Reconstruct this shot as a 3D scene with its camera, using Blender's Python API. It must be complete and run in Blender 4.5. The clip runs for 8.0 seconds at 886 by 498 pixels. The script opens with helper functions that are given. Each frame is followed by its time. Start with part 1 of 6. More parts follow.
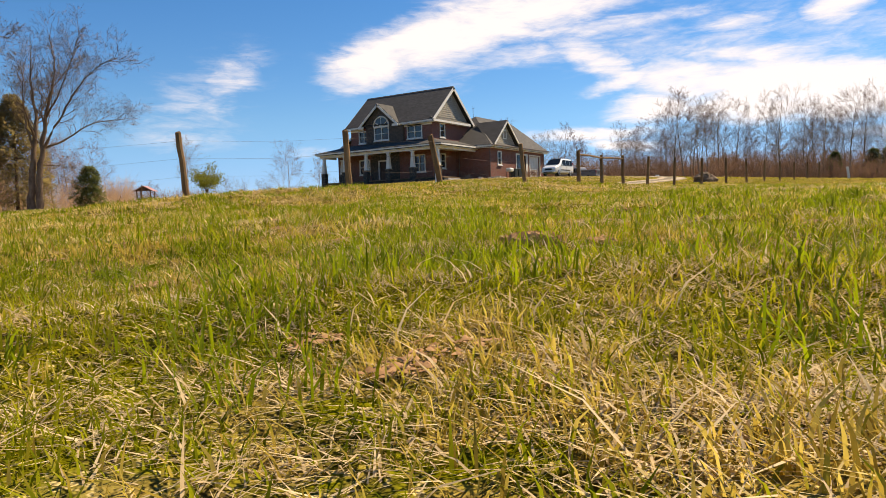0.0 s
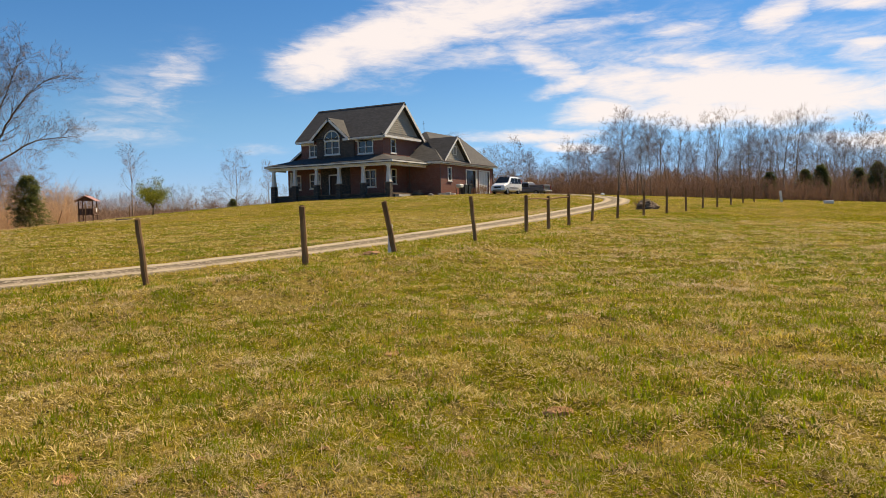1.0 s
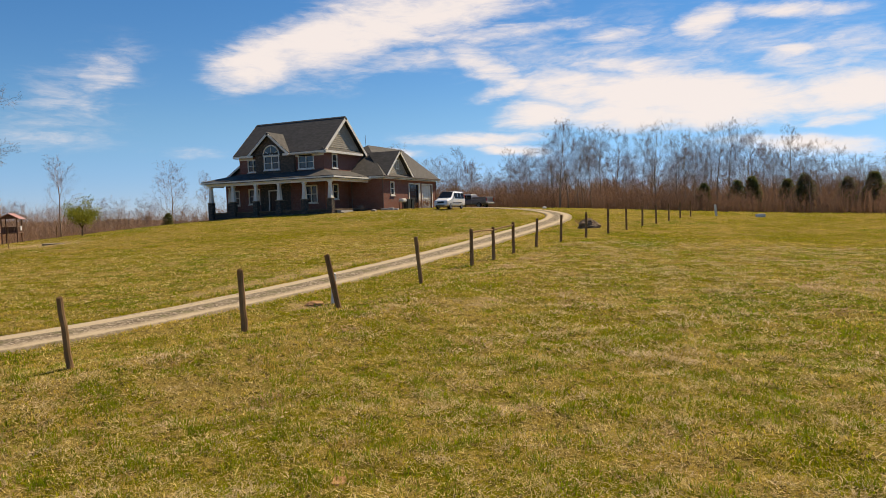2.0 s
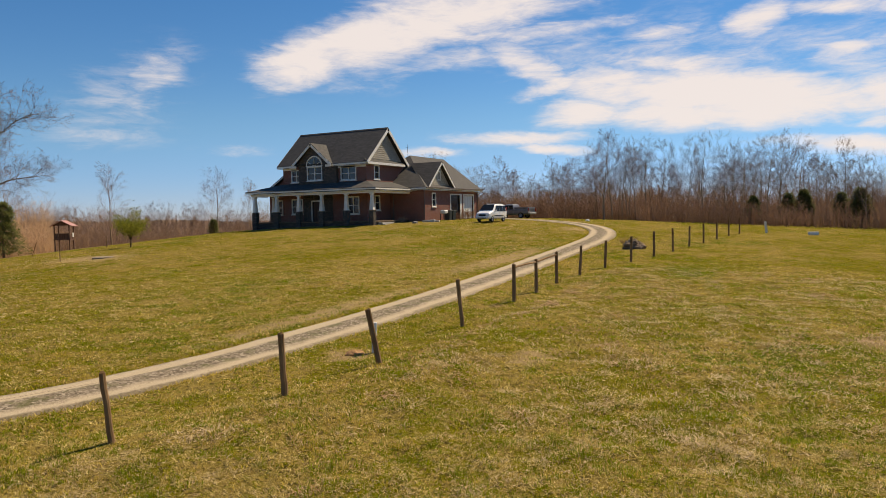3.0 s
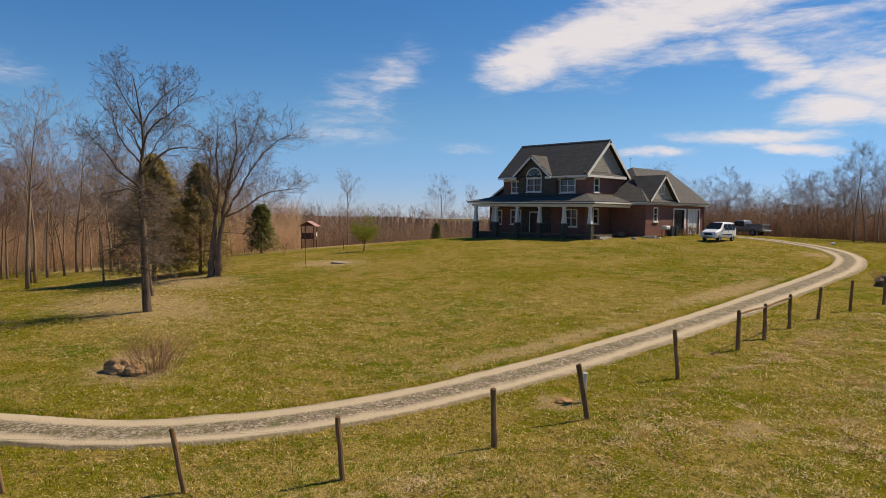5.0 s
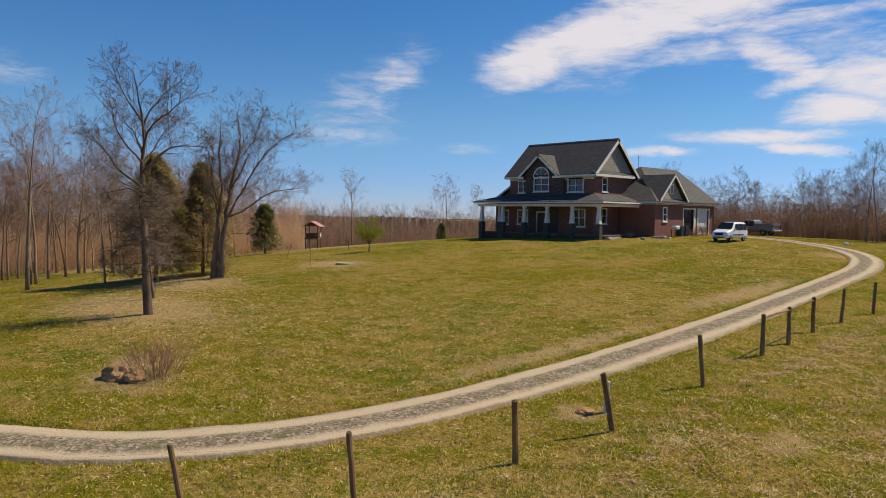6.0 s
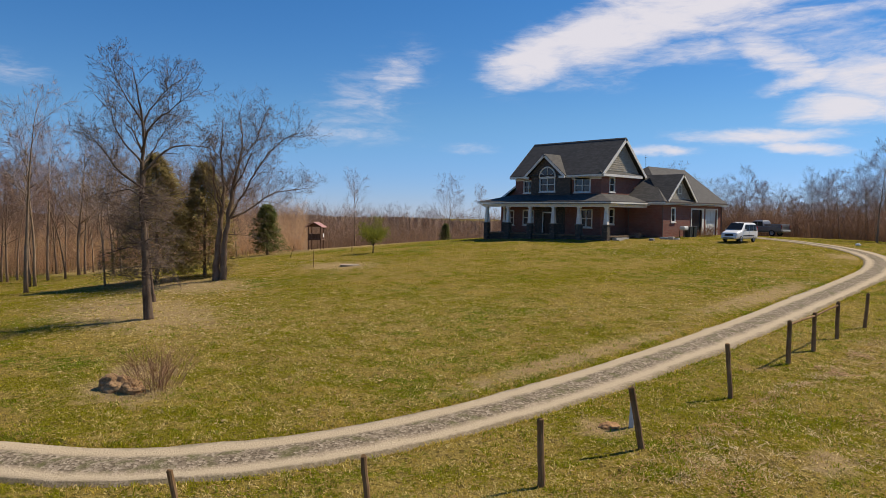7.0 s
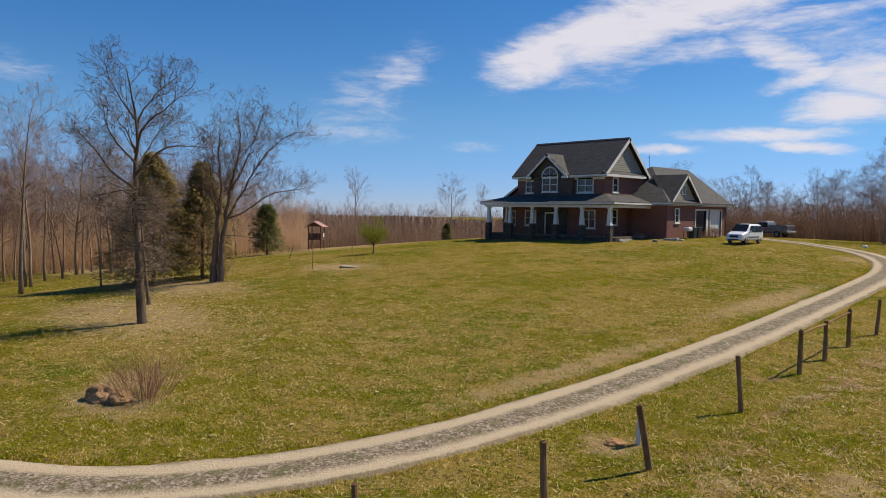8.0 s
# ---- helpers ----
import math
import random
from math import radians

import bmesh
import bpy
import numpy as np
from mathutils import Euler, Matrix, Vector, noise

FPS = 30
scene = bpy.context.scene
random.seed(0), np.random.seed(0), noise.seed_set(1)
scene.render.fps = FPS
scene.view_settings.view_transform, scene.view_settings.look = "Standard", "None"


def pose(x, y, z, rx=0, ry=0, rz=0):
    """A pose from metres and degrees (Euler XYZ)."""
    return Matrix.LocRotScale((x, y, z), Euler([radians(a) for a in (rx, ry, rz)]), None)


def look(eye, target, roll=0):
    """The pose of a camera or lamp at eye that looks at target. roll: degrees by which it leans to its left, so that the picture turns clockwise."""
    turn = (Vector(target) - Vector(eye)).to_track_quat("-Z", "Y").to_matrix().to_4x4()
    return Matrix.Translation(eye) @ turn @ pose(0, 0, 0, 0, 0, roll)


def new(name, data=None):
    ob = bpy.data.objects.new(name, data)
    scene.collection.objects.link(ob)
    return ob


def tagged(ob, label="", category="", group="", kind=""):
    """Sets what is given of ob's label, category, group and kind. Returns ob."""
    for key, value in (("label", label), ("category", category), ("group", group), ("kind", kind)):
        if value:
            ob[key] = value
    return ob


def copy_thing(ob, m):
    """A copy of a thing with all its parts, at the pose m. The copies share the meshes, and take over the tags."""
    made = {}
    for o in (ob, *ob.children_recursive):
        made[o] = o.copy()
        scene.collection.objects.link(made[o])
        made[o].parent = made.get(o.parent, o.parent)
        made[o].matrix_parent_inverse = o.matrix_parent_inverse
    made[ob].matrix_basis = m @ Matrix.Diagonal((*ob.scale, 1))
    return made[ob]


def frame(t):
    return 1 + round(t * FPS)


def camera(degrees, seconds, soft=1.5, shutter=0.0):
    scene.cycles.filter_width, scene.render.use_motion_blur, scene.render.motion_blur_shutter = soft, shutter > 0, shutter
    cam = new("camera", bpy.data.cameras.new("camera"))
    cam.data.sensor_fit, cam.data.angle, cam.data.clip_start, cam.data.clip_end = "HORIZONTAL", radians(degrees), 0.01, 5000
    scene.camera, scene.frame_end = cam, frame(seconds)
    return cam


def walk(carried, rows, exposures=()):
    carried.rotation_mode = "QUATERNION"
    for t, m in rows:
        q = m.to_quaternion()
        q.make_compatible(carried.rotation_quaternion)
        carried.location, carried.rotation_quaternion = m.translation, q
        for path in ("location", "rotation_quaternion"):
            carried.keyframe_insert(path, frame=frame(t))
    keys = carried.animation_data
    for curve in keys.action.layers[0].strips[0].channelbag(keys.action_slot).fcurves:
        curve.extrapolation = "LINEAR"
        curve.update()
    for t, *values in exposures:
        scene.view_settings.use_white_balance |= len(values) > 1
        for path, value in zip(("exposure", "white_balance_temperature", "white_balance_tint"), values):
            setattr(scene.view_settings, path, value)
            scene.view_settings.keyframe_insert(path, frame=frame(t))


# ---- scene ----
cam = camera(64.15, 8.0, soft=0.5)
PATH = [
    (0, (0.000, 0.000, 0.300), (-5.562, 8.296, -0.191), -1.68),
    (0.5, (0.489, -0.700, 1.046), (-4.975, 7.660, 0.539), -1.21),
    (1, (0.276, -0.507, 1.994), (-4.676, 8.165, 1.482), -1.08),
    (1.5, (0.006, -0.241, 2.527), (-4.370, 8.735, 2.006), -2.02),
    (1.7, (0.020, -0.150, 2.800), (-4.212, 8.897, 2.310), -1.70),
    (2.8, (-0.185, 0.2, 4.42), (-4.70, 9.11, 3.91), -1.45),
    (3, (-0.220, 0.313, 4.673), (-4.969, 9.100, 4.181), -1.14),
    (3.2, (-0.134, 0.148, 5.02), (-5.213, 8.749, 4.538), -0.80),
    (3.5, (0.156, -0.156, 5.488), (-6.198, 7.552, 5.007), -0.23),
    (4, (0.429, -0.034, 5.967), (-6.724, 6.935, 5.465), 0.54),
    (4.5, (0.318, -0.063, 6.117), (-6.832, 6.910, 5.610), 0.80),
    (6, (-0.981, 0.576, 6.089), (-8.168, 7.511, 5.585), 0.75),
    (6.5, (-1.473, 0.739, 6.119), (-8.671, 7.663, 5.611), 0.74),
    (7, (-1.989, 1.037, 6.172), (-9.188, 7.958, 5.664), 0.71),
    (7.5, (-2.224, 1.442, 6.231), (-9.444, 8.342, 5.722), 0.80),
    (8, (-2.518, 1.655, 6.380), (-9.735, 8.556, 5.846), 0.85),
]
walk(cam, [(t, look(eye, target, roll)) for t, eye, target, roll in PATH],
     exposures=[(0.0, 0.60, 7850, 11), (0.6, 0.49, 7800, 10), (1.2, 0.38, 7850, 10), (1.7, 0.33, 7850, 10), (3.0, 0.22, 7850, 10), (4.5, 0.14, 7400, 10), (6.0, 0.12, 6950, 10), (8.0, 0.10, 6600, 10)])

# ---------------------------------------------------------------- light
SUN_TO = Vector((0.44, 1.0, 1.32)).normalized()      # towards the sun: behind the house
sun_data = bpy.data.lights.new("sun", "SUN")
sun_data.energy, sun_data.angle, sun_data.color = 5.0, radians(0.53), (1.0, 0.905, 0.75)
sun = new("sun", sun_data)
sun.rotation_euler = SUN_TO.to_track_quat("Z", "Y").to_euler()


def nd(tree, kind, **kw):
    n = tree.nodes.new(kind)
    for k, v in kw.items():
        if k in n.inputs:
            n.inputs[k].default_value = v
    return n


def math_node(tree, op, a, b=None, c=None, clamp=False):
    n = tree.nodes.new("ShaderNodeMath")
    n.operation, n.use_clamp = op, clamp
    for i, v in enumerate((a, b, c)):
        if v is None:
            continue
        if isinstance(v, (int, float)):
            n.inputs[i].default_value = v
        else:
            tree.links.new(v, n.inputs[i])
    return n.outputs[0]


# sky with high streaky clouds; degrees to the right of +y and above the level
CLOUDS = [
    # s, el, half length, half width, tilt, weight
    (-38.6, 12.3, 4.6, 2.1, 19, 1.05),
    (-34.0, 13.6, 8.0, 2.5, 14, 1.1),
    (-28.0, 15.4, 9.5, 2.2, 9, 1.05),
    (-25.5, 15.8, 10.5, 1.6, 7, 0.9),
    (-20.8, 14.0, 10.6, 0.8, 3, 0.62),
    (-27.0, 12.2, 5.5, 1.1, 4, 0.55),
    (-21.4, 11.6, 4.5, 1.3, -29, 0.85),
    (-19.0, 9.9, 3.5, 0.9, 14, 0.8),
    (-6.4, 8.5, 12.6, 2.0, -6, 1.2),
    (-5.8, 7.3, 11.9, 1.4, -1, 1.15),
    (-13.5, 9.6, 6.0, 1.4, -12, 0.95),
    (-11.0, 11.0, 5.2, 0.9, -3, 0.8),
    (7.0, 7.6, 9.0, 1.6, -4, 1.1),
    (-4.3, 13.6, 2.6, 1.2, 14, 0.95),
    (1.4, 13.6, 5.2, 0.7, -5, 0.8),
    (-11.0, 13.2, 3.4, 0.7, 5, 0.62),
    (1.0, 10.7, 3.2, 0.6, 5, 0.85),
    (-22.4, 6.0, 6.3, 0.65, -1, 0.95),
    (-19.2, 5.0, 3.0, 0.5, -7, 0.9),
    (-29.6, 5.0, 2.8, 0.5, 0, 0.8),
    (-16.9, 7.8, 3.6, 1.4, 6, 1.0),
    (-15.2, 9.2, 4.2, 1.7, -18, 0.95),
    (4.3, 5.9, 3.0, 0.6, 3, 0.8),
    (1.9, 4.3, 6.5, 0.8, -6, 0.85),
    (-50.0, 10.8, 3.4, 1.9, 36, 0.50),
    (-52.6, 9.0, 6.0, 3.0, 27, 0.34),
    (-53.7, 6.2, 4.8, 1.2, 3, 0.34),
    (-9.0, 11.6, 15.0, 3.6, -3, 0.38),
    (1.0, 9.6, 13.0, 4.0, 0, 0.45),
    (-20.0, 13.4, 9.0, 2.6, 2, 0.36),
    (-33.0, 11.2, 8.0, 1.6, 8, 0.36),
    (-41.6, 12.2, 1.2, 1.0, 40, 0.45),
    (-44.0, 5.2, 3.0, 0.5, -3, 0.33),
    (-77.4, 9.3, 3.2, 1.3, -6, 0.34),
]


def build_sky():
    world = bpy.data.worlds.new("sky")
    scene.world = world
    world.use_nodes = True
    t = world.node_tree
    t.nodes.clear()
    sky = t.nodes.new("ShaderNodeTexSky")
    sky.sky_type, sky.sun_disc = "NISHITA", False
    sky.sun_elevation = math.asin(SUN_TO.z)
    sky.sun_rotation = math.atan2(SUN_TO.x, SUN_TO.y)
    sky.altitude, sky.air_density, sky.dust_density, sky.ozone_density = 200, 1.0, 0.0, 4.0
    tc = t.nodes.new("ShaderNodeTexCoord")
    sep = t.nodes.new("ShaderNodeSeparateXYZ")
    t.links.new(tc.outputs["Generated"], sep.inputs[0])
    az = math_node(t, "MULTIPLY", math_node(t, "ARCTAN2", sep.outputs[0], sep.outputs[1]), 57.29578)
    el = math_node(t, "MULTIPLY", math_node(t, "ARCSINE", sep.outputs[2]), 57.29578)
    flat = t.nodes.new("ShaderNodeCombineXYZ")
    t.links.new(az, flat.inputs[0])
    t.links.new(el, flat.inputs[1])

    def noise_at(scale_xyz, rot, detail, rough, dist=0.0):
        m = t.nodes.new("ShaderNodeMapping")
        m.inputs["Rotation"].default_value = (0, 0, radians(rot))
        m.inputs["Scale"].default_value = scale_xyz
        t.links.new(flat.outputs[0], m.inputs[0])
        n = nd(t, "ShaderNodeTexNoise", Scale=1.0, Detail=detail, Roughness=rough, Distortion=dist)
        t.links.new(m.outputs[0], n.inputs["Vector"])
        return n

    warp = noise_at((0.22, 0.5, 1), -6, 5, 0.6)
    off = t.nodes.new("ShaderNodeVectorMath")
    off.operation = "SUBTRACT"
    off.inputs[1].default_value = (0.5, 0.5, 0.5)
    t.links.new(warp.outputs["Color"], off.inputs[0])
    amp = t.nodes.new("ShaderNodeVectorMath")
    amp.operation = "MULTIPLY"
    amp.inputs[1].default_value = (3.2, 1.2, 0)
    t.links.new(off.outputs[0], amp.inputs[0])
    moved = t.nodes.new("ShaderNodeVectorMath")
    t.links.new(flat.outputs[0], moved.inputs[0])
    t.links.new(amp.outputs[0], moved.inputs[1])
    total = None
    for s, e, a, b, tilt, w in CLOUDS:
        m = t.nodes.new("ShaderNodeMapping")
        m.vector_type = "TEXTURE"
        m.inputs["Location"].default_value = (s, e, 0)
        m.inputs["Rotation"].default_value = (0, 0, radians(tilt))
        m.inputs["Scale"].default_value = (a, b, 1)
        t.links.new(moved.outputs[0], m.inputs[0])
        ln = t.nodes.new("ShaderNodeVectorMath")
        ln.operation = "LENGTH"
        t.links.new(m.outputs[0], ln.inputs[0])
        r = t.nodes.new("ShaderNodeMapRange")
        r.interpolation_type = "SMOOTHSTEP"
        r.inputs["From Min"].default_value, r.inputs["From Max"].default_value = 1.55, 0.10
        t.links.new(ln.outputs["Value"], r.inputs["Value"])
        v = math_node(t, "MULTIPLY", r.outputs[0], w)
        total = v if total is None else math_node(t, "MAXIMUM", total, v)
    streak = noise_at((0.20, 0.75, 1), -14, 7, 0.56, 0.8)
    fine = noise_at((0.75, 3.2, 1), -12, 6, 0.62, 0.9)
    tex = math_node(t, "ADD", math_node(t, "MULTIPLY", streak.outputs["Fac"], 1.3), math_node(t, "MULTIPLY", fine.outputs["Fac"], 0.48))
    tex = math_node(t, "SUBTRACT", tex, 0.89)
    body = math_node(t, "ADD", math_node(t, "MULTIPLY", total, 1.25), math_node(t, "MULTIPLY", tex, 1.25))
    body = math_node(t, "SUBTRACT", body, 0.30)
    gate = math_node(t, "MULTIPLY", total, 2.6, clamp=True)
    soft_edge = t.nodes.new("ShaderNodeMapRange")
    soft_edge.interpolation_type = "SMOOTHSTEP"
    soft_edge.inputs["From Min"].default_value, soft_edge.inputs["From Max"].default_value = -0.25, 1.0
    t.links.new(body, soft_edge.inputs["Value"])
    mask = math_node(t, "MULTIPLY", math_node(t, "MULTIPLY", soft_edge.outputs[0], gate, clamp=True), 0.93)
    mix = t.nodes.new("ShaderNodeMix")
    mix.data_type = "RGBA"
    t.links.new(mask, mix.inputs[0])
    clear = t.nodes.new("ShaderNodeMix")
    clear.data_type, clear.blend_type = "RGBA", "MULTIPLY"
    clear.inputs[0].default_value = 1.0
    low = t.nodes.new("ShaderNodeMapRange")
    low.interpolation_type = "SMOOTHERSTEP"
    low.inputs["From Min"].default_value, low.inputs["From Max"].default_value = -1.0, 9.0
    t.links.new(el, low.inputs["Value"])
    tint = t.nodes.new("ShaderNodeMix")
    tint.data_type = "RGBA"
    tint.inputs[6].default_value, tint.inputs[7].default_value = SKY_LOW, SKY_TINT
    t.links.new(low.outputs[0], tint.inputs[0])
    t.links.new(tint.outputs[2], clear.inputs[7])
    t.links.new(sky.outputs[0], clear.inputs[6])
    hs = nd(t, "ShaderNodeHueSaturation", Saturation=SKY_SAT, Value=1.0)
    t.links.new(clear.outputs[2], hs.inputs["Color"])
    t.links.new(hs.outputs[0], mix.inputs[6])
    mix.inputs[7].default_value = CLOUD_WHITE
    bg = nd(t, "ShaderNodeBackground", Strength=SKY_STRENGTH)
    t.links.new(mix.outputs[2], bg.inputs["Color"])
    out = t.nodes.new("ShaderNodeOutputWorld")
    t.links.new(bg.outputs[0], out.inputs["Surface"])


SKY_STRENGTH, SKY_SAT, SKY_TINT = 0.089, 1.20, (0.83, 0.93, 1.09, 1)
SKY_LOW = (0.62, 0.78, 1.32, 1)
CLOUD_WHITE = (8.2, 7.95, 8.6, 1)
build_sky()

# ---------------------------------------------------------------- materials
def mat_base(name, rough=0.8, metal=0.0, spec=0.3):
    m = bpy.data.materials.new(name)
    m.use_nodes = True
    t = m.node_tree
    b = t.nodes["Principled BSDF"]
    b.inputs["Roughness"].default_value = rough
    b.inputs["Metallic"].default_value = metal
    b.inputs["Specular IOR Level"].default_value = spec
    return m, t, b


def ramp(t, fac, stops):
    r = t.nodes.new("ShaderNodeValToRGB")
    e = r.color_ramp.elements
    while len(e) < len(stops):
        e.new(0.5)
    for k, (pos, col) in zip(e, stops):
        k.position, k.color = pos, (*col, 1)
    t.links.new(fac, r.inputs[0])
    return r.outputs[0]


def noise_tex(t, scale, detail=4, rough=0.6, stretch=None, dist=0.0, coord="Object"):
    tc = t.nodes.new("ShaderNodeTexCoord")
    src = tc.outputs[coord]
    if stretch:
        mp = t.nodes.new("ShaderNodeMapping")
        mp.inputs["Scale"].default_value = stretch
        t.links.new(src, mp.inputs[0])
        src = mp.outputs[0]
    n = nd(t, "ShaderNodeTexNoise", Scale=scale, Detail=detail, Roughness=rough, Distortion=dist)
    t.links.new(src, n.inputs["Vector"])
    return n.outputs["Fac"]


def mix_col(t, fac, a, b, blend="MIX"):
    m = t.nodes.new("ShaderNodeMix")
    m.data_type, m.blend_type = "RGBA", blend
    for i, v in ((0, fac), (6, a), (7, b)):
        if isinstance(v, (int, float)):
            m.inputs[i].default_value = v
        elif isinstance(v, tuple):
            m.inputs[i].default_value = (*v, 1)
        else:
            t.links.new(v, m.inputs[i])
    return m.outputs[2]


def add_bump(t, b, height, strength=0.4, distance=0.02):
    n = nd(t, "ShaderNodeBump", Strength=strength, Distance=distance)
    t.links.new(height, n.inputs["Height"])
    t.links.new(n.outputs[0], b.inputs["Normal"])


def simple_mat(name, dark, light, rough=0.8, scale=6.0, metal=0.0, spec=0.3, bump=0.2, stretch=None, fine=None):
    """Two tones by coarse noise, a finer grain on top, and a little relief."""
    m, t, b = mat_base(name, rough, metal, spec)
    n1 = noise_tex(t, scale, 5, 0.6, stretch)
    n2 = noise_tex(t, fine or scale * 7, 3, 0.6, stretch)
    f = math_node(t, "ADD", math_node(t, "MULTIPLY", n1, 0.65), math_node(t, "MULTIPLY", n2, 0.35))
    t.links.new(ramp(t, f, [(0.33, dark), (0.67, light)]), b.inputs["Base Color"])
    if bump:
        add_bump(t, b, f, bump, 0.01)
    return m


def world_noise(t, scale, detail=4, rough=0.6, dist=0.0, offset=(0, 0, 0)):
    g = t.nodes.new("ShaderNodeNewGeometry")
    mp = t.nodes.new("ShaderNodeMapping")
    mp.inputs["Location"].default_value = offset
    t.links.new(g.outputs["Position"], mp.inputs[0])
    n = nd(t, "ShaderNodeTexNoise", Scale=scale, Detail=detail, Roughness=rough, Distortion=dist)
    t.links.new(mp.outputs[0], n.inputs["Vector"])
    return n.outputs["Fac"]


GREEN_A, GREEN_B = (0.12, 0.135, 0.006), (0.46, 0.42, 0.022)
STRAW_A, STRAW_B = (0.34, 0.235, 0.036), (0.70, 0.52, 0.115)


def dry_mask(t):
    """Where the turf is dry: large drifts and small patches."""
    big = world_noise(t, 0.16, 4, 0.6, 0.4, (4, 9, 0))
    mid = world_noise(t, 0.9, 4, 0.65, 0.3, (7, 3, 0))
    small = world_noise(t, 4.5, 3, 0.6, 0.0, (3, 9, 0))
    tuft = world_noise(t, 11.0, 2, 0.5, 0.0, (5, 1, 0))
    s = 0.60
    for n, w in ((big, 0.95), (mid, 1.05), (small, 0.75), (tuft, 0.50)):
        s = math_node(t, "ADD", math_node(t, "MULTIPLY", math_node(t, "SUBTRACT", n, 0.5), w), s)
    return s


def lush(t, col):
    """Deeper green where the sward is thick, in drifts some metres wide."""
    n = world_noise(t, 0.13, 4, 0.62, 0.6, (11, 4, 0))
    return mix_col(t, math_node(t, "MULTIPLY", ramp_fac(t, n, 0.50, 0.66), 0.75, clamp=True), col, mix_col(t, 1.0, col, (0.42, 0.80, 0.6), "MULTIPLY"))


# bare or leaf-strewn ground: under the trees, along the drive, by the stone cap
LITTER = [(-95, 32, 34, 12), (-80, 60, 20, 25), (-26.2, 10.2, 2.2, 1.8), (-40, 15, 13, 5), (-52, 22, 14, 5), (-24.5, 9, 3, 2), (-48.5, 34, 6, 3.5), (-17.6, 40, 1.5, 11), (-16.7, 22, 1.0, 10), (-20.0, 63.5, 2.5, 3), (-11.8, 16.2, 1.1, 1.1), (-6.9, 17.5, 0.7, 1.1), (-3.5, 9.5, 0.6, 0.5), (1.5, 24, 2, 1.5)]


def ground_material():
    m, t, b = mat_base("turf", 1.0, 0, 0.0)
    dry = dry_mask(t)
    fine = world_noise(t, 30, 3, 0.7)
    grit = world_noise(t, 9, 4, 0.7, 0.5, (1, 4, 2))
    green = mix_col(t, fine, (0.048, 0.045, 0.003), (0.255, 0.220, 0.008))
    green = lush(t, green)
    straw = mix_col(t, fine, (0.060, 0.040, 0.008), (0.46, 0.33, 0.085))
    col = mix_col(t, ramp(t, dry, [(0.555, (0, 0, 0)), (0.68, (1, 1, 1))]), green, straw)
    fleck = world_noise(t, 55, 2, 0.6, 0.8, (2, 2, 5))
    col = mix_col(t, ramp(t, fleck, [(0.60, (0, 0, 0)), (0.66, (0.9, 0.9, 0.9))]), col, (0.62, 0.48, 0.20))
    col = mix_col(t, ramp(t, grit, [(0.50, (0, 0, 0)), (0.62, (0.85, 0.85, 0.85))]), col, (0.066, 0.047, 0.015))
    g = t.nodes.new("ShaderNodeNewGeometry")
    worn = None
    for cx, cy, rx, ry in LITTER:
        mp = t.nodes.new("ShaderNodeMapping")
        mp.vector_type = "TEXTURE"
        mp.inputs["Location"].default_value, mp.inputs["Scale"].default_value = (cx, cy, 0), (rx, ry, 1000)
        t.links.new(g.outputs["Position"], mp.inputs[0])
        ln = t.nodes.new("ShaderNodeVectorMath")
        ln.operation = "LENGTH"
        t.links.new(mp.outputs[0], ln.inputs[0])
        v = ramp_fac(t, ln.outputs["Value"], 1.0, 0.3)
        worn = v if worn is None else math_node(t, "MAXIMUM", worn, v)
    worn = math_node(t, "MULTIPLY", math_node(t, "ADD", worn, math_node(t, "MULTIPLY", math_node(t, "SUBTRACT", world_noise(t, 1.7, 5, 0.7), 0.60), 2.6)), 1.5, clamp=True)
    worn = math_node(t, "MULTIPLY", worn, 0.92)
    col = mix_col(t, worn, col, mix_col(t, fine, (0.15, 0.095, 0.04), (0.54, 0.39, 0.20)))
    t.links.new(col, b.inputs["Base Color"])
    add_bump(t, b, math_node(t, "ADD", math_node(t, "MULTIPLY", grit, 0.8), math_node(t, "MULTIPLY", fine, 0.5)), 0.9, 0.09)
    return m


def blade_material():
    m, t, b = mat_base("grass_blades", 0.9, 0, 0.04)
    g = t.nodes.new("ShaderNodeNewGeometry")
    rnd = g.outputs["Random Per Island"]
    dry = dry_mask(t)
    lean = math_node(t, "ADD", ramp_fac(t, dry, 0.515, 0.715), math_node(t, "MULTIPLY", math_node(t, "SUBTRACT", rnd, 0.5), 1.1), clamp=True)
    second = math_node(t, "FRACT", math_node(t, "MULTIPLY", rnd, 17.3))
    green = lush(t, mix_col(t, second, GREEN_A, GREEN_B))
    straw = mix_col(t, second, STRAW_A, STRAW_B)
    col = mix_col(t, ramp(t, lean, [(0.42, (0, 0, 0)), (0.58, (1, 1, 1))]), green, straw)
    t.links.new(col, b.inputs["Base Color"])
    tr = t.nodes.new("ShaderNodeBsdfTranslucent")
    t.links.new(col, tr.inputs["Color"])
    mx = t.nodes.new("ShaderNodeMixShader")
    mx.inputs[0].default_value = 0.54
    t.links.new(b.outputs[0], mx.inputs[1])
    t.links.new(tr.outputs[0], mx.inputs[2])
    t.links.new(mx.outputs[0], t.nodes["Material Output"].inputs["Surface"])
    return m


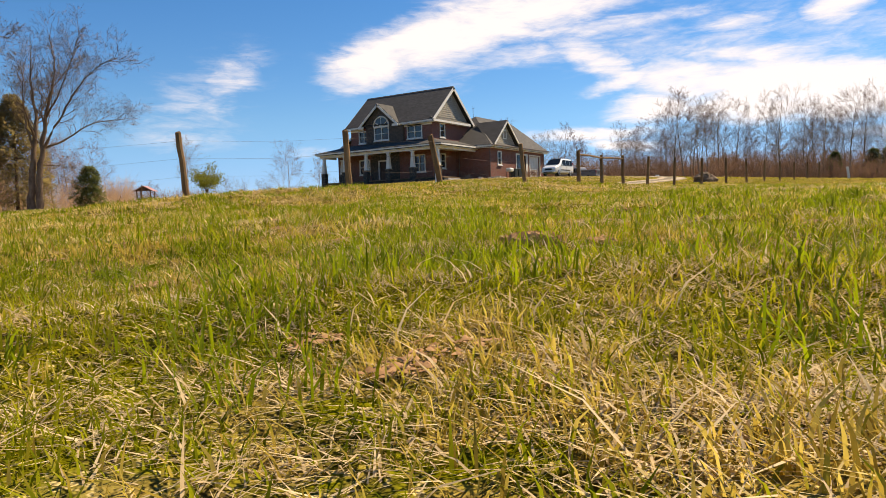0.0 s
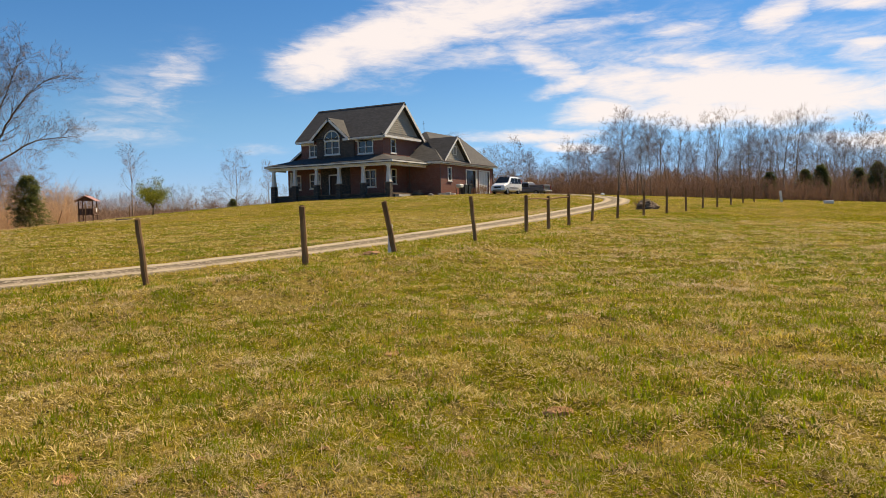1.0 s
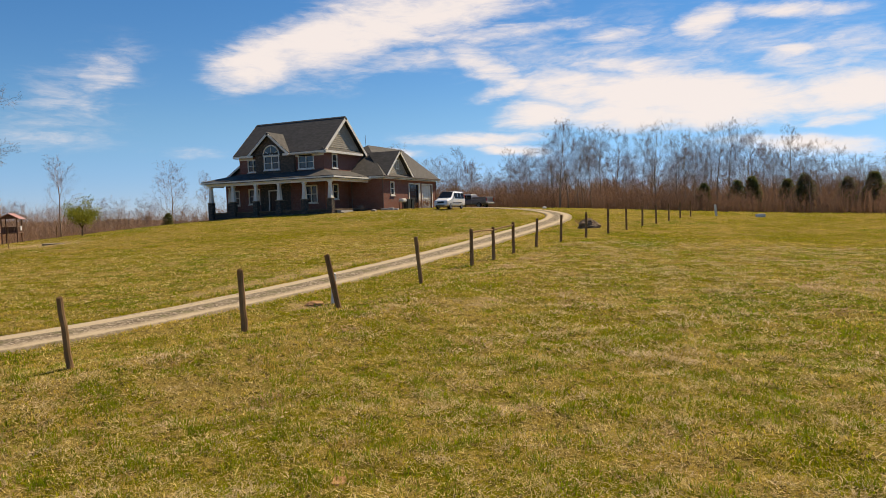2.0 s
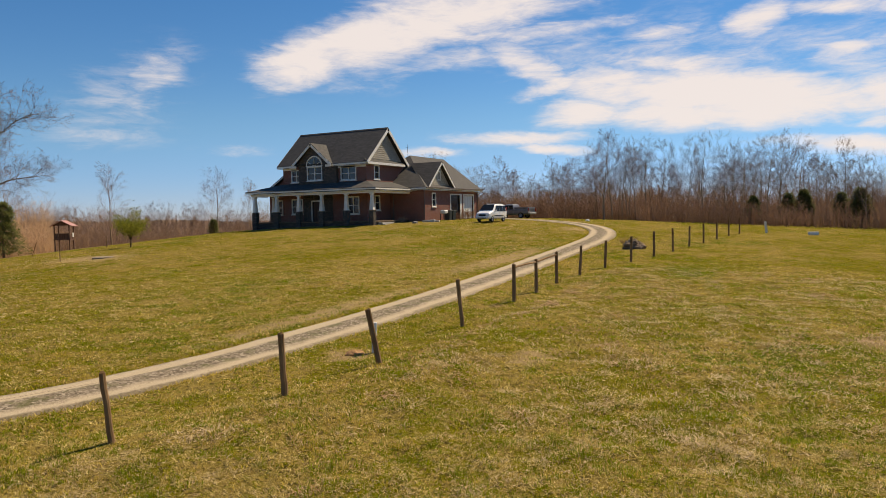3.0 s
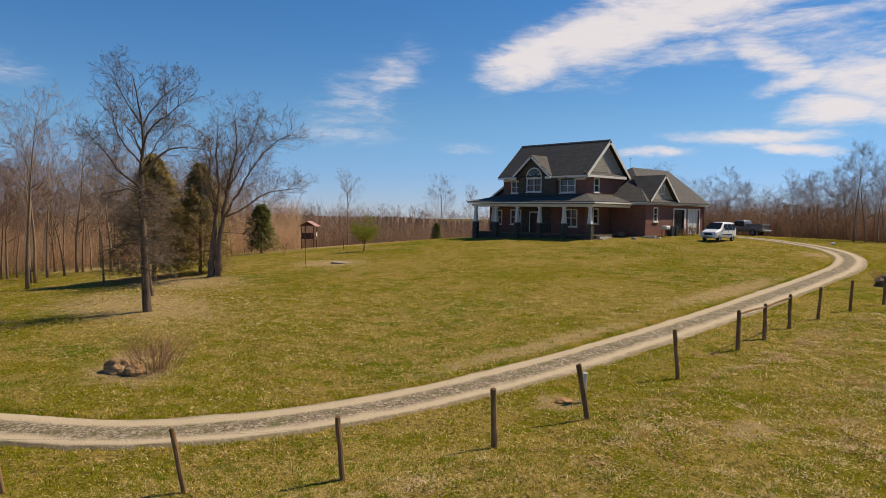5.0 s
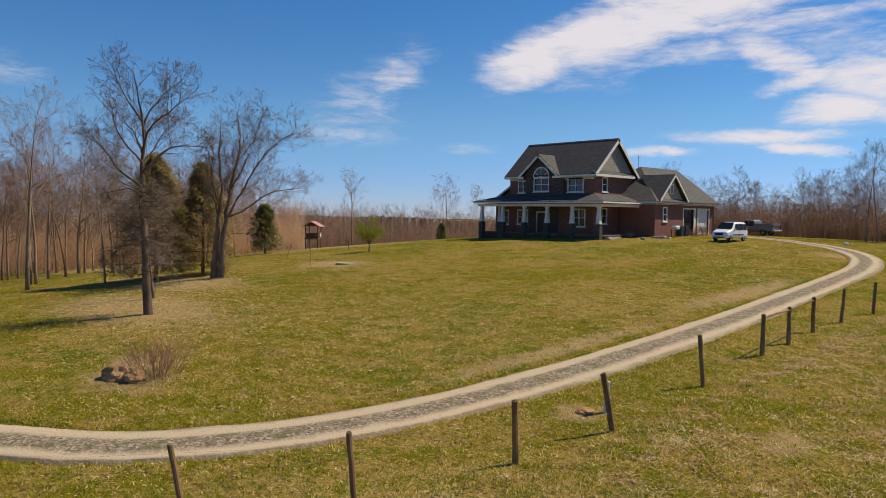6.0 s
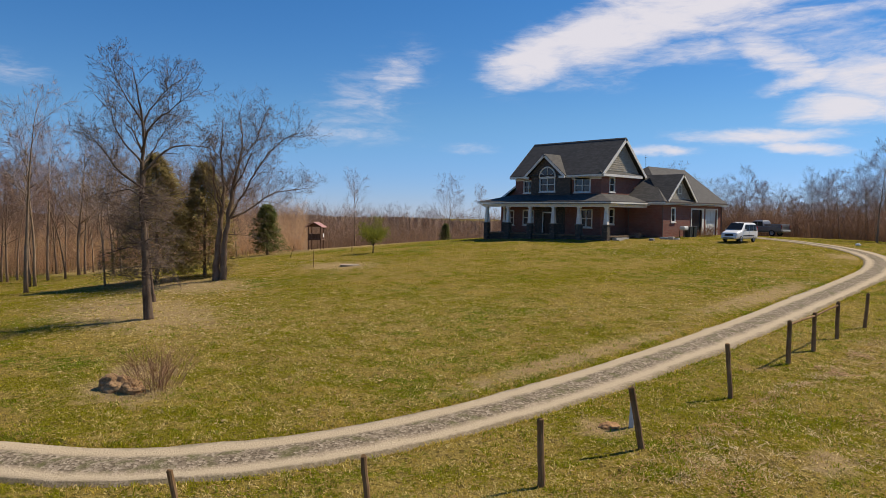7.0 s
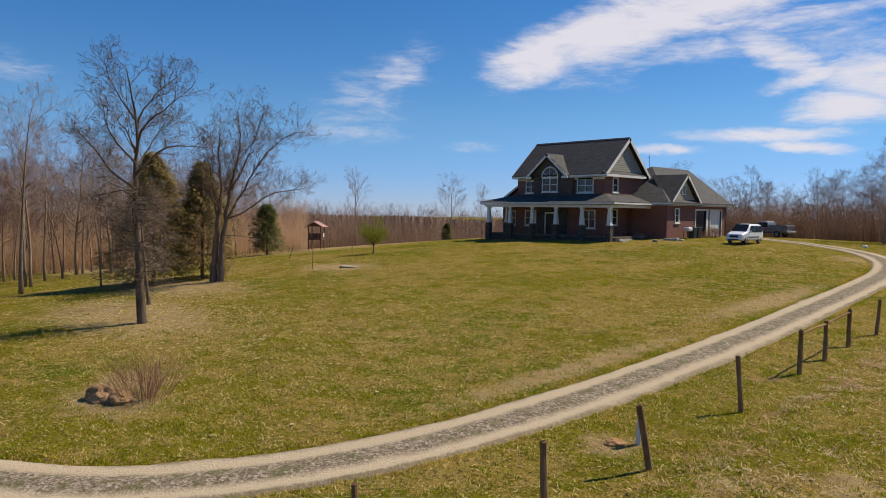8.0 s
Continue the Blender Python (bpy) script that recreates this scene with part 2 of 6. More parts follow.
def ramp_fac(t, v, lo, hi):
    r = t.nodes.new("ShaderNodeMapRange")
    r.inputs["From Min"].default_value, r.inputs["From Max"].default_value = lo, hi
    t.links.new(v, r.inputs["Value"])
    return r.outputs[0]


def road_material():
    """Across the way: u from 0 to 1, two pale wheel tracks, gravel between, dirt at the edges."""
    m, t, b = mat_base("gravel_drive", 0.95, 0, 0.15)
    uv = t.nodes.new("ShaderNodeUVMap")
    sep = t.nodes.new("ShaderNodeSeparateXYZ")
    t.links.new(uv.outputs[0], sep.inputs[0])
    wob = math_node(t, "MULTIPLY", math_node(t, "SUBTRACT", world_noise(t, 1.3, 4, 0.6), 0.5), 0.16)
    u = math_node(t, "ADD", sep.outputs[0], wob)
    d = math_node(t, "ABSOLUTE", math_node(t, "SUBTRACT", math_node(t, "ABSOLUTE", math_node(t, "SUBTRACT", u, 0.5)), 0.27))
    track = ramp_fac(t, d, 0.15, 0.05)
    edge = ramp_fac(t, math_node(t, "ABSOLUTE", math_node(t, "SUBTRACT", u, 0.5)), 0.36, 0.46)
    stones = nd(t, "ShaderNodeTexVoronoi", Scale=16.0)
    g = t.nodes.new("ShaderNodeNewGeometry")
    t.links.new(g.outputs["Position"], stones.inputs["Vector"])
    fine = world_noise(t, 40, 3, 0.7)
    sv = t.nodes.new("ShaderNodeSeparateColor")
    t.links.new(stones.outputs["Color"], sv.inputs[0])
    gravel = ramp(t, sv.outputs[0], [(0.0, (0.11, 0.082, 0.053)), (0.55, (0.22, 0.17, 0.115)), (1.0, (0.38, 0.31, 0.225))])
    weed = mix_col(t, ramp(t, world_noise(t, 2.2, 4, 0.6, 0, (5, 5, 0)), [(0.50, (0, 0, 0)), (0.66, (0.75, 0.75, 0.75))]), gravel, (0.11, 0.105, 0.035))
    pale = mix_col(t, fine, (0.34, 0.26, 0.165), (0.56, 0.45, 0.305))
    col = mix_col(t, track, weed, pale)
    dirt = mix_col(t, fine, (0.17, 0.125, 0.07), (0.32, 0.25, 0.15))
    col = mix_col(t, edge, col, dirt)
    t.links.new(col, b.inputs["Base Color"])
    add_bump(t, b, math_node(t, "ADD", stones.outputs["Distance"], fine), 0.5, 0.03)
    return m


def brick_material():
    m, t, b = mat_base("red_brick", 0.9, 0, 0.2)
    tc = t.nodes.new("ShaderNodeTexCoord")
    sep = t.nodes.new("ShaderNodeSeparateXYZ")
    t.links.new(tc.outputs["Object"], sep.inputs[0])
    cb = t.nodes.new("ShaderNodeCombineXYZ")
    t.links.new(math_node(t, "ADD", sep.outputs[0], sep.outputs[1]), cb.inputs[0])
    t.links.new(sep.outputs[2], cb.inputs[1])
    bt = nd(t, "ShaderNodeTexBrick", Scale=1.0)
    bt.inputs["Brick Width"].default_value, bt.inputs["Row Height"].default_value = 0.215, 0.075
    bt.inputs["Mortar Size"].default_value = 0.008
    bt.inputs["Color1"].default_value, bt.inputs["Color2"].default_value = (0.33, 0.115, 0.078, 1), (0.20, 0.066, 0.048, 1)
    bt.inputs["Mortar"].default_value = (0.32, 0.25, 0.205, 1)
    t.links.new(cb.outputs[0], bt.inputs["Vector"])
    n = noise_tex(t, 1.2, 4, 0.65)
    col = mix_col(t, math_node(t, "MULTIPLY", n, 0.6), bt.outputs["Color"], (0.085, 0.035, 0.03))
    t.links.new(col, b.inputs["Base Color"])
    add_bump(t, b, bt.outputs["Fac"], -0.3, 0.01)
    return m


def stone_material(name="field_stone", scale=4.0, tone=1.0):
    m, t, b = mat_base(name, 0.9, 0, 0.2)
    tc = t.nodes.new("ShaderNodeTexCoord")
    mp = t.nodes.new("ShaderNodeMapping")
    mp.inputs["Scale"].default_value = (1, 1, 2.1)
    t.links.new(tc.outputs["Object"], mp.inputs[0])
    v = nd(t, "ShaderNodeTexVoronoi", Scale=scale)
    t.links.new(mp.outputs[0], v.inputs["Vector"])
    sv = t.nodes.new("ShaderNodeSeparateColor")
    t.links.new(v.outputs["Color"], sv.inputs[0])
    c = ramp(t, sv.outputs[0], [(0.0, tuple(tone * k for k in (0.095, 0.070, 0.053))), (0.5, tuple(tone * k for k in (0.165, 0.125, 0.095))), (1.0, tuple(tone * k for k in (0.28, 0.215, 0.16)))])
    joint = ramp_fac(t, v.outputs["Distance"], 0.42, 0.62)
    c = mix_col(t, joint, c, (0.06, 0.055, 0.05))
    t.links.new(c, b.inputs["Base Color"])
    add_bump(t, b, v.outputs["Distance"], -0.5, 0.04)
    return m


def shingle_material(name, dark, light):
    m, t, b = mat_base(name, 0.85, 0, 0.35)
    tc = t.nodes.new("ShaderNodeTexCoord")
    sep = t.nodes.new("ShaderNodeSeparateXYZ")
    t.links.new(tc.outputs["Object"], sep.inputs[0])
    cb = t.nodes.new("ShaderNodeCombineXYZ")
    t.links.new(math_node(t, "ADD", sep.outputs[0], sep.outputs[1]), cb.inputs[0])
    t.links.new(math_node(t, "MULTIPLY", sep.outputs[2], 1.5), cb.inputs[1])
    bt = nd(t, "ShaderNodeTexBrick", Scale=1.0)
    bt.inputs["Brick Width"].default_value, bt.inputs["Row Height"].default_value = 0.33, 0.14
    bt.inputs["Mortar Size"].default_value = 0.012
    bt.inputs["Color1"].default_value, bt.inputs["Color2"].default_value = (*light, 1), (*dark, 1)
    bt.inputs["Mortar"].default_value = tuple(0.5 * k for k in dark) + (1,)
    t.links.new(cb.outputs[0], bt.inputs["Vector"])
    n = noise_tex(t, 0.7, 5, 0.7)
    col = mix_col(t, math_node(t, "MULTIPLY", n, 0.6), bt.outputs["Color"], dark)
    t.links.new(col, b.inputs["Base Color"])
    add_bump(t, b, math_node(t, "ADD", bt.outputs["Fac"], n), -0.3, 0.015)
    return m


def bark_material(name, dark, light):
    m, t, b = mat_base(name, 0.95, 0, 0.1)
    info = t.nodes.new("ShaderNodeObjectInfo")
    n = noise_tex(t, 5, 5, 0.7, (1, 1, 0.2))
    n2 = noise_tex(t, 1.2, 3, 0.6)
    f = math_node(t, "ADD", math_node(t, "MULTIPLY", n, 0.6), math_node(t, "MULTIPLY", n2, 0.4))
    col = ramp(t, f, [(0.35, dark), (0.68, light)])
    col = mix_col(t, math_node(t, "MULTIPLY", info.outputs["Random"], 0.35), col, tuple(0.6 * k for k in dark))
    t.links.new(col, b.inputs["Base Color"])
    add_bump(t, b, n, 0.5, 0.03)
    return m


def leaf_material(name, a, bcol, trans=0.35):
    m, t, b = mat_base(name, 0.75, 0, 0.2)
    g = t.nodes.new("ShaderNodeNewGeometry")
    n = world_noise(t, 1.5, 3, 0.6)
    f = math_node(t, "ADD", math_node(t, "MULTIPLY", g.outputs["Random Per Island"], 0.65), math_node(t, "MULTIPLY", n, 0.35))
    col = mix_col(t, f, a, bcol)
    t.links.new(col, b.inputs["Base Color"])
    tr = t.nodes.new("ShaderNodeBsdfTranslucent")
    t.links.new(col, tr.inputs["Color"])
    mx = t.nodes.new("ShaderNodeMixShader")
    mx.inputs[0].default_value = trans
    t.links.new(b.outputs[0], mx.inputs[1])
    t.links.new(tr.outputs[0], mx.inputs[2])
    t.links.new(mx.outputs[0], t.nodes["Material Output"].inputs["Surface"])
    return m


def glass_material(name="window_glass", tint=(0.02, 0.024, 0.028)):
    m, t, b = mat_base(name, 0.06, 0, 0.6)
    n = noise_tex(t, 1.5, 2, 0.5)
    t.links.new(ramp(t, n, [(0.3, tint), (0.7, tuple(1.6 * k for k in tint))]), b.inputs["Base Color"])
    return m


M = {}
M["turf"] = ground_material()
M["blades"] = blade_material()
M["straw"] = leaf_material("dry_straw", (0.34, 0.24, 0.07), (0.92, 0.73, 0.30), 0.4)
M["thatch"] = leaf_material("matted_thatch", (0.36, 0.25, 0.12), (0.86, 0.67, 0.40), 0.3)
M["road"] = road_material()
M["brick"] = brick_material()
M["stone"] = stone_material("field_stone", 5.5, 0.72)
M["stone_dark"] = stone_material("foundation_stone", 3.2, 0.55)
M["boulder"] = simple_mat("boulder", (0.13, 0.115, 0.10), (0.36, 0.33, 0.30), 0.95, 2.5, bump=0.8)
M["boulder_dark"] = simple_mat("dark_boulder", (0.085, 0.055, 0.034), (0.26, 0.18, 0.115), 0.95, 2.5, bump=0.8)
M["shingle"] = shingle_material("roof_shingle", (0.050, 0.046, 0.042), (0.104, 0.096, 0.088))
M["shake"] = shingle_material("gable_shake", (0.29, 0.255, 0.20), (0.50, 0.445, 0.36))
M["white"] = simple_mat("white_trim", (0.64, 0.60, 0.53), (0.82, 0.785, 0.71), 0.55, 2.0, bump=0.1)
M["gutter"] = simple_mat("gutter_metal", (0.10, 0.075, 0.065), (0.16, 0.12, 0.10), 0.5, 3.0, bump=0.05)
M["glass"] = glass_material()
M["inside"] = simple_mat("dim_interior", (0.05, 0.045, 0.04), (0.10, 0.09, 0.08), 0.9, 1.0)
M["door"] = simple_mat("dark_door", (0.045, 0.025, 0.018), (0.09, 0.05, 0.035), 0.5, 3, stretch=(4, 4, 0.6))
M["garage"] = simple_mat("garage_door_white", (0.62, 0.61, 0.58), (0.78, 0.77, 0.74), 0.6, 1.5)
M["concrete"] = simple_mat("concrete", (0.30, 0.28, 0.25), (0.50, 0.47, 0.43), 0.9, 1.5, bump=0.3)
M["post"] = bark_material("weathered_post", (0.15, 0.083, 0.038), (0.43, 0.27, 0.14))
M["wire"] = simple_mat("fence_wire", (0.06, 0.042, 0.032), (0.12, 0.085, 0.06), 0.8, 8, metal=0.1)
M["bark"] = bark_material("bark_dark", (0.11, 0.070, 0.045), (0.30, 0.205, 0.14))
M["bark_pale"] = bark_material("bark_pale", (0.17, 0.115, 0.072), (0.40, 0.285, 0.19))
M["bark_wood"] = bark_material("bark_woodland", (0.21, 0.14, 0.088), (0.48, 0.345, 0.23))
M["bark_oak"] = bark_material("bark_oak", (0.07, 0.048, 0.033), (0.22, 0.158, 0.112))
M["twig_oak"] = bark_material("twigs_oak", (0.12, 0.085, 0.065), (0.30, 0.22, 0.17))
M["twig"] = bark_material("twigs_grey", (0.22, 0.148, 0.105), (0.43, 0.305, 0.225))
M["twig_red"] = bark_material("twigs_red", (0.18, 0.10, 0.07), (0.38, 0.23, 0.165))
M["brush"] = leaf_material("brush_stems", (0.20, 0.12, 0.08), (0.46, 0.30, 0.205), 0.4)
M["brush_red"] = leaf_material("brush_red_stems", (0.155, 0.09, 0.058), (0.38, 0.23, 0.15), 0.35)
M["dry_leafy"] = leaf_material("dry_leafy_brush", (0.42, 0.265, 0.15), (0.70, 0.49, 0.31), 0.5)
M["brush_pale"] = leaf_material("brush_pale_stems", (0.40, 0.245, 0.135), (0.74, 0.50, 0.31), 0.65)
M["cedar"] = leaf_material("cedar_winter", (0.21, 0.16, 0.062), (0.46, 0.36, 0.15), 0.66)
M["pine"] = leaf_material("pine_needles", (0.085, 0.105, 0.032), (0.27, 0.275, 0.09), 0.5)
M["spring"] = leaf_material("spring_leaves", (0.14, 0.15, 0.02), (0.44, 0.42, 0.07), 0.45)
M["tuft"] = leaf_material("green_tufts", (0.085, 0.125, 0.004), (0.32, 0.37, 0.012), 0.6)
M["soil"] = leaf_material("soil_crumbs", (0.18, 0.085, 0.034), (0.48, 0.28, 0.13), 0.0)
M["deadleaf"] = leaf_material("fallen_leaves", (0.25, 0.165, 0.065), (0.66, 0.51, 0.27), 0.3)
M["dirt"] = simple_mat("bare_dirt", (0.22, 0.105, 0.042), (0.50, 0.285, 0.125), 0.95, 5, bump=0.9)
M["carwhite"] = simple_mat("white_car_paint", (0.72, 0.72, 0.71), (0.80, 0.80, 0.79), 0.25, 0.8, spec=0.5, bump=0.02)
M["truckgrey"] = simple_mat("grey_blue_paint", (0.12, 0.125, 0.14), (0.19, 0.20, 0.22), 0.3, 0.8, spec=0.5, bump=0.02)
M["tyre"] = simple_mat("tyre_rubber", (0.012, 0.012, 0.012), (0.03, 0.03, 0.03), 0.85, 6)
M["rim"] = simple_mat("alloy_rim", (0.20, 0.20, 0.20), (0.34, 0.34, 0.34), 0.55, 4, metal=0.5)
M["plastic"] = simple_mat("black_plastic", (0.015, 0.015, 0.016), (0.04, 0.04, 0.042), 0.6, 4)
M["lamp_glass"] = simple_mat("headlight_lens", (0.45, 0.47, 0.5), (0.7, 0.72, 0.74), 0.15, 3, spec=0.6)
M["lamp_red"] = simple_mat("tail_light", (0.22, 0.015, 0.012), (0.35, 0.03, 0.02), 0.25, 3)
M["tin_red"] = simple_mat("red_metal_roof", (0.32, 0.14, 0.11), (0.50, 0.28, 0.22), 0.5, 2)
M["tower_wood"] = simple_mat("stained_timber", (0.085, 0.045, 0.030), (0.20, 0.115, 0.075), 0.85, 3, stretch=(1, 1, 0.3))
M["far_wood"] = simple_mat("far_woodland", (0.22, 0.152, 0.118), (0.31, 0.225, 0.178), 1.0, 0.25, fine=1.6, bump=0.1)
M["car_glass"] = simple_mat("car_glass", (0.012, 0.014, 0.016), (0.022, 0.025, 0.028), 0.12, 2, spec=0.18, bump=0)
M["rock_tan"] = simple_mat("tan_rock", (0.15, 0.075, 0.030), (0.52, 0.315, 0.15), 0.95, 2.2, bump=0.9)
M["gravel_stone"] = simple_mat("gravel_stone", (0.17, 0.125, 0.072), (0.44, 0.345, 0.21), 0.95, 3.0, bump=0.4)
M["capstone"] = simple_mat("cap_stone", (0.22, 0.18, 0.13), (0.36, 0.295, 0.22), 0.95, 2.0, bump=0.4)
M["shrub_twig"] = leaf_material("shrub_twigs", (0.28, 0.15, 0.085), (0.58, 0.36, 0.22), 0.35)
M["plate"] = simple_mat("pale_plastic", (0.5, 0.5, 0.48), (0.7, 0.7, 0.68), 0.5, 3)
M["bin"] = simple_mat("dark_green_plastic", (0.02, 0.028, 0.030), (0.05, 0.06, 0.062), 0.5, 3)


# ---------------------------------------------------------------- mesh helpers
class Build:
    """Collects vertices and faces for one mesh."""

    def __init__(self):
        self.v, self.f = [], []

    def add(self, verts, faces):
        k = len(self.v)
        self.v += [tuple(p) for p in verts]
        self.f += [tuple(i + k for i in q) for q in faces]
        return self

    def quad(self, a, b, c, d):
        return self.add((a, b, c, d), ((0, 1, 2, 3),))

    def box(self, x0, x1, y0, y1, z0, z1, bevel=0.0):
        """A box with chamfered upright and level edges."""
        if bevel <= 0:
            p = [(x, y, z) for z in (z0, z1) for y in (y0, y1) for x in (x0, x1)]
            return self.add(p, ((0, 2, 3, 1), (4, 5, 7, 6), (0, 1, 5, 4), (1, 3, 7, 5), (3, 2, 6, 7), (2, 0, 4, 6)))
        bm = bmesh.new()
        bmesh.ops.create_cube(bm, size=1)
        for q in bm.verts:
            q.co = Vector(((x0 + x1) / 2 + q.co.x * (x1 - x0), (y0 + y1) / 2 + q.co.y * (y1 - y0), (z0 + z1) / 2 + q.co.z * (z1 - z0)))
        bmesh.ops.bevel(bm, geom=bm.edges[:], offset=bevel, segments=1, affect="EDGES")
        bm.verts.index_update()
        self.add([q.co for q in bm.verts], [[q.index for q in fc.verts] for fc in bm.faces])
        bm.free()
        return self

    def tube(self, pts, radii, sides=5, cap=True):
        pts = [Vector(p) for p in pts]
        rings, faces = [], []
        up = Vector((0.31, 0.17, 0.93))
        for i, p in enumerate(pts):
            d = (pts[min(i + 1, len(pts) - 1)] - pts[max(i - 1, 0)])
            d = d.normalized() if d.length > 1e-9 else Vector((0, 0, 1))
            a = d.cross(up)
            if a.length < 0.15:
                a = d.cross(Vector((1, 0, 0)))
            a.normalize()
            b = d.cross(a)
            for k in range(sides):
                w = 2 * math.pi * k / sides
                rings.append(p + radii[i] * (math.cos(w) * a + math.sin(w) * b))
        for i in range(len(pts) - 1):
            for k in range(sides):
                q = (k + 1) % sides
                faces.append((i * sides + k, i * sides + q, (i + 1) * sides + q, (i + 1) * sides + k))
        if cap:
            faces.append(tuple(range(sides))[::-1])
            faces.append(tuple((len(pts) - 1) * sides + k for k in range(sides)))
        return self.add(rings, faces)

    def prism(self, outline, axis, lo, hi):
        """A flat outline (pairs) pushed along an axis from lo to hi."""
        n = len(outline)

        def at(p, w):
            return {0: (w, p[0], p[1]), 1: (p[0], w, p[1]), 2: (p[0], p[1], w)}[axis]

        vs = [at(p, lo) for p in outline] + [at(p, hi) for p in outline]
        fs = [tuple(range(n)), tuple(range(2 * n - 1, n - 1, -1))]
        fs += [(i, i + n, (i + 1) % n + n, (i + 1) % n) for i in range(n)]
        return self.add(vs, fs)

    def mesh(self, name, smooth=False):
        me = bpy.data.meshes.new(name)
        me.from_pydata([tuple(p) for p in self.v], [], self.f)
        bm = bmesh.new()
        bm.from_mesh(me)
        bmesh.ops.recalc_face_normals(bm, faces=bm.faces[:])
        bm.to_mesh(me)
        bm.free()
        if smooth:
            me.polygons.foreach_set("use_smooth", [True] * len(me.polygons))
        return me


def part(name, build, material, parent=None, label="", smooth=False):
    me = build if isinstance(build, bpy.types.Mesh) else build.mesh(name, smooth)
    if not me.materials:
        me.materials.append(material)
    ob = new(name, me)
    if parent is not None:
        ob.parent = parent
    if label:
        ob["label"] = label
    return ob


def thing(name, label, category, at=(0, 0, 0), rz=0.0, group="", kind=""):
    ob = new(name)
    ob.empty_display_size = 0.3
    ob.matrix_basis = pose(*at, 0, 0, rz)
    return tagged(ob, label, category, group, kind)


def fast_mesh(name, verts, faces_flat, loops_per, material):
    """A large mesh straight from arrays: faces_flat holds vertex indices, loops_per the corners of each face."""
    me = bpy.data.meshes.new(name)
    verts = np.asarray(verts, np.float32)
    idx = np.asarray(faces_flat, np.int32).ravel()
    n = len(idx) // loops_per
    me.vertices.add(len(verts))
    me.vertices.foreach_set("co", verts.ravel())
    me.loops.add(len(idx))
    me.loops.foreach_set("vertex_index", idx)
    me.polygons.add(n)
    me.polygons.foreach_set("loop_start", np.arange(n, dtype=np.int32) * loops_per)
    me.polygons.foreach_set("loop_total", np.full(n, loops_per, np.int32))
    me.update(calc_edges=True)
    me.validate()
    me.materials.append(material)
    return me


# ---------------------------------------------------------------- ground
HILL = [2.04, 3.492, 0.438, 1.589, -2.632, -4.786, -1.138, -4.405, 1.697, 5.057, 1.423, -3.621, -2.427, 0.837, 0.44, 2.129, 3.148, -2.456, 0.28, -0.041, 1.294]


def lie(x, y):
    """Height of the smooth land."""
    u, v = np.tanh((np.asarray(x, float) + 30) / 55), np.tanh((np.asarray(y, float) - 35) / 60)
    z, k = 0.0, 0
    for i in range(6):
        for j in range(6 - i):
            z = z + HILL[k] * u**i * v**j
            k += 1
    return z


ROAD_LINE = [(-62, -16), (-42, -6), (-30, 0.2), (-23.6, 3.1), (-20.4, 4.9), (-18.3, 6.4), (-16.75, 8.4), (-15.65, 10.8), (-14.95, 13.9), (-14.6, 18.4), (-14.6, 23), (-14.8, 30), (-15.3, 39), (-15.8, 48), (-16.5, 57), (-18.3, 64), (-22.0, 69.6), (-27.5, 73.6), (-34.5, 77.0)]
ROAD_HALF = 1.13


def spline(points, step):
    p = np.array(points, float)
    p = np.vstack([2 * p[0] - p[1], p, 2 * p[-1] - p[-2]])
    out = []
    for i in range(1, len(p) - 2):
        n = max(2, int(np.linalg.norm(p[i + 1] - p[i]) / step))
        for s in np.arange(n) / n:
            a, b, c, d = p[i - 1], p[i], p[i + 1], p[i + 2]
            out.append(0.5 * (2 * b + (c - a) * s + (2 * a - 5 * b + 4 * c - d) * s**2 + (3 * b - a - 3 * c + d) * s**3))
    out.append(p[-2])
    return np.array(out)


ROAD = spline(ROAD_LINE, 0.45)


def road_gap(x, y):
    """Distance from the drive's middle line."""
    x, y = np.atleast_1d(np.asarray(x, float)), np.atleast_1d(np.asarray(y, float))
    best = np.full(x.shape, 1e9)
    for a in ROAD[::2]:
        best = np.minimum(best, (x - a[0]) ** 2 + (y - a[1]) ** 2)
    return np.sqrt(best)


def bumps(x, y):
    """Small unevenness of the turf, in metres."""
    return (0.030 * np.sin(1.31 * x + 0.7 * y + 0.6) * np.sin(0.93 * y - 0.41 * x) + 0.022 * np.sin(2.9 * x - 1.7 * y) * np.sin(2.3 * y + 1.1 * x + 1.0)
            + 0.012 * np.sin(6.1 * x + 2.2 * y) * np.sin(5.3 * y - 1.9 * x))


def land(x, y):
    x, y = np.asarray(x, float), np.asarray(y, float)
    shape = x.shape
    g = road_gap(x.ravel(), y.ravel()).reshape(shape)
    far = np.maximum(np.clip((y - 30) / 10, 0, 1), np.clip((-22 - x) / 6, 0, 1))
    keep = np.clip((g - ROAD_HALF * (0.86 + 0.14 * far)) / (0.42 + 0.78 * far), 0, 1)
    side = x > np.interp(y, [p[1] for p in ROAD_LINE], [p[0] for p in ROAD_LINE])
    bank = np.sin(np.pi * np.clip((g - 2.7) / 6.5, 0, 1)) ** 2 * np.clip((y - 4) / 5, 0, 1) * np.clip((30 - y) / 12, 0, 1) * np.clip((x + 26) / 6, 0, 1)
    rough = np.clip((x + 10.5) / 1.5, 0, 1)
    hummock = 0.035 * np.sin(3.7 * x + 1.3 * np.sin(1.9 * y)) * np.sin(4.1 * y + 1.1 * np.sin(2.3 * x)) * rough
    return lie(x, y) + (bumps(x, y) + hummock) * keep - 0.10 * (1 - keep) + 0.30 * bank * side


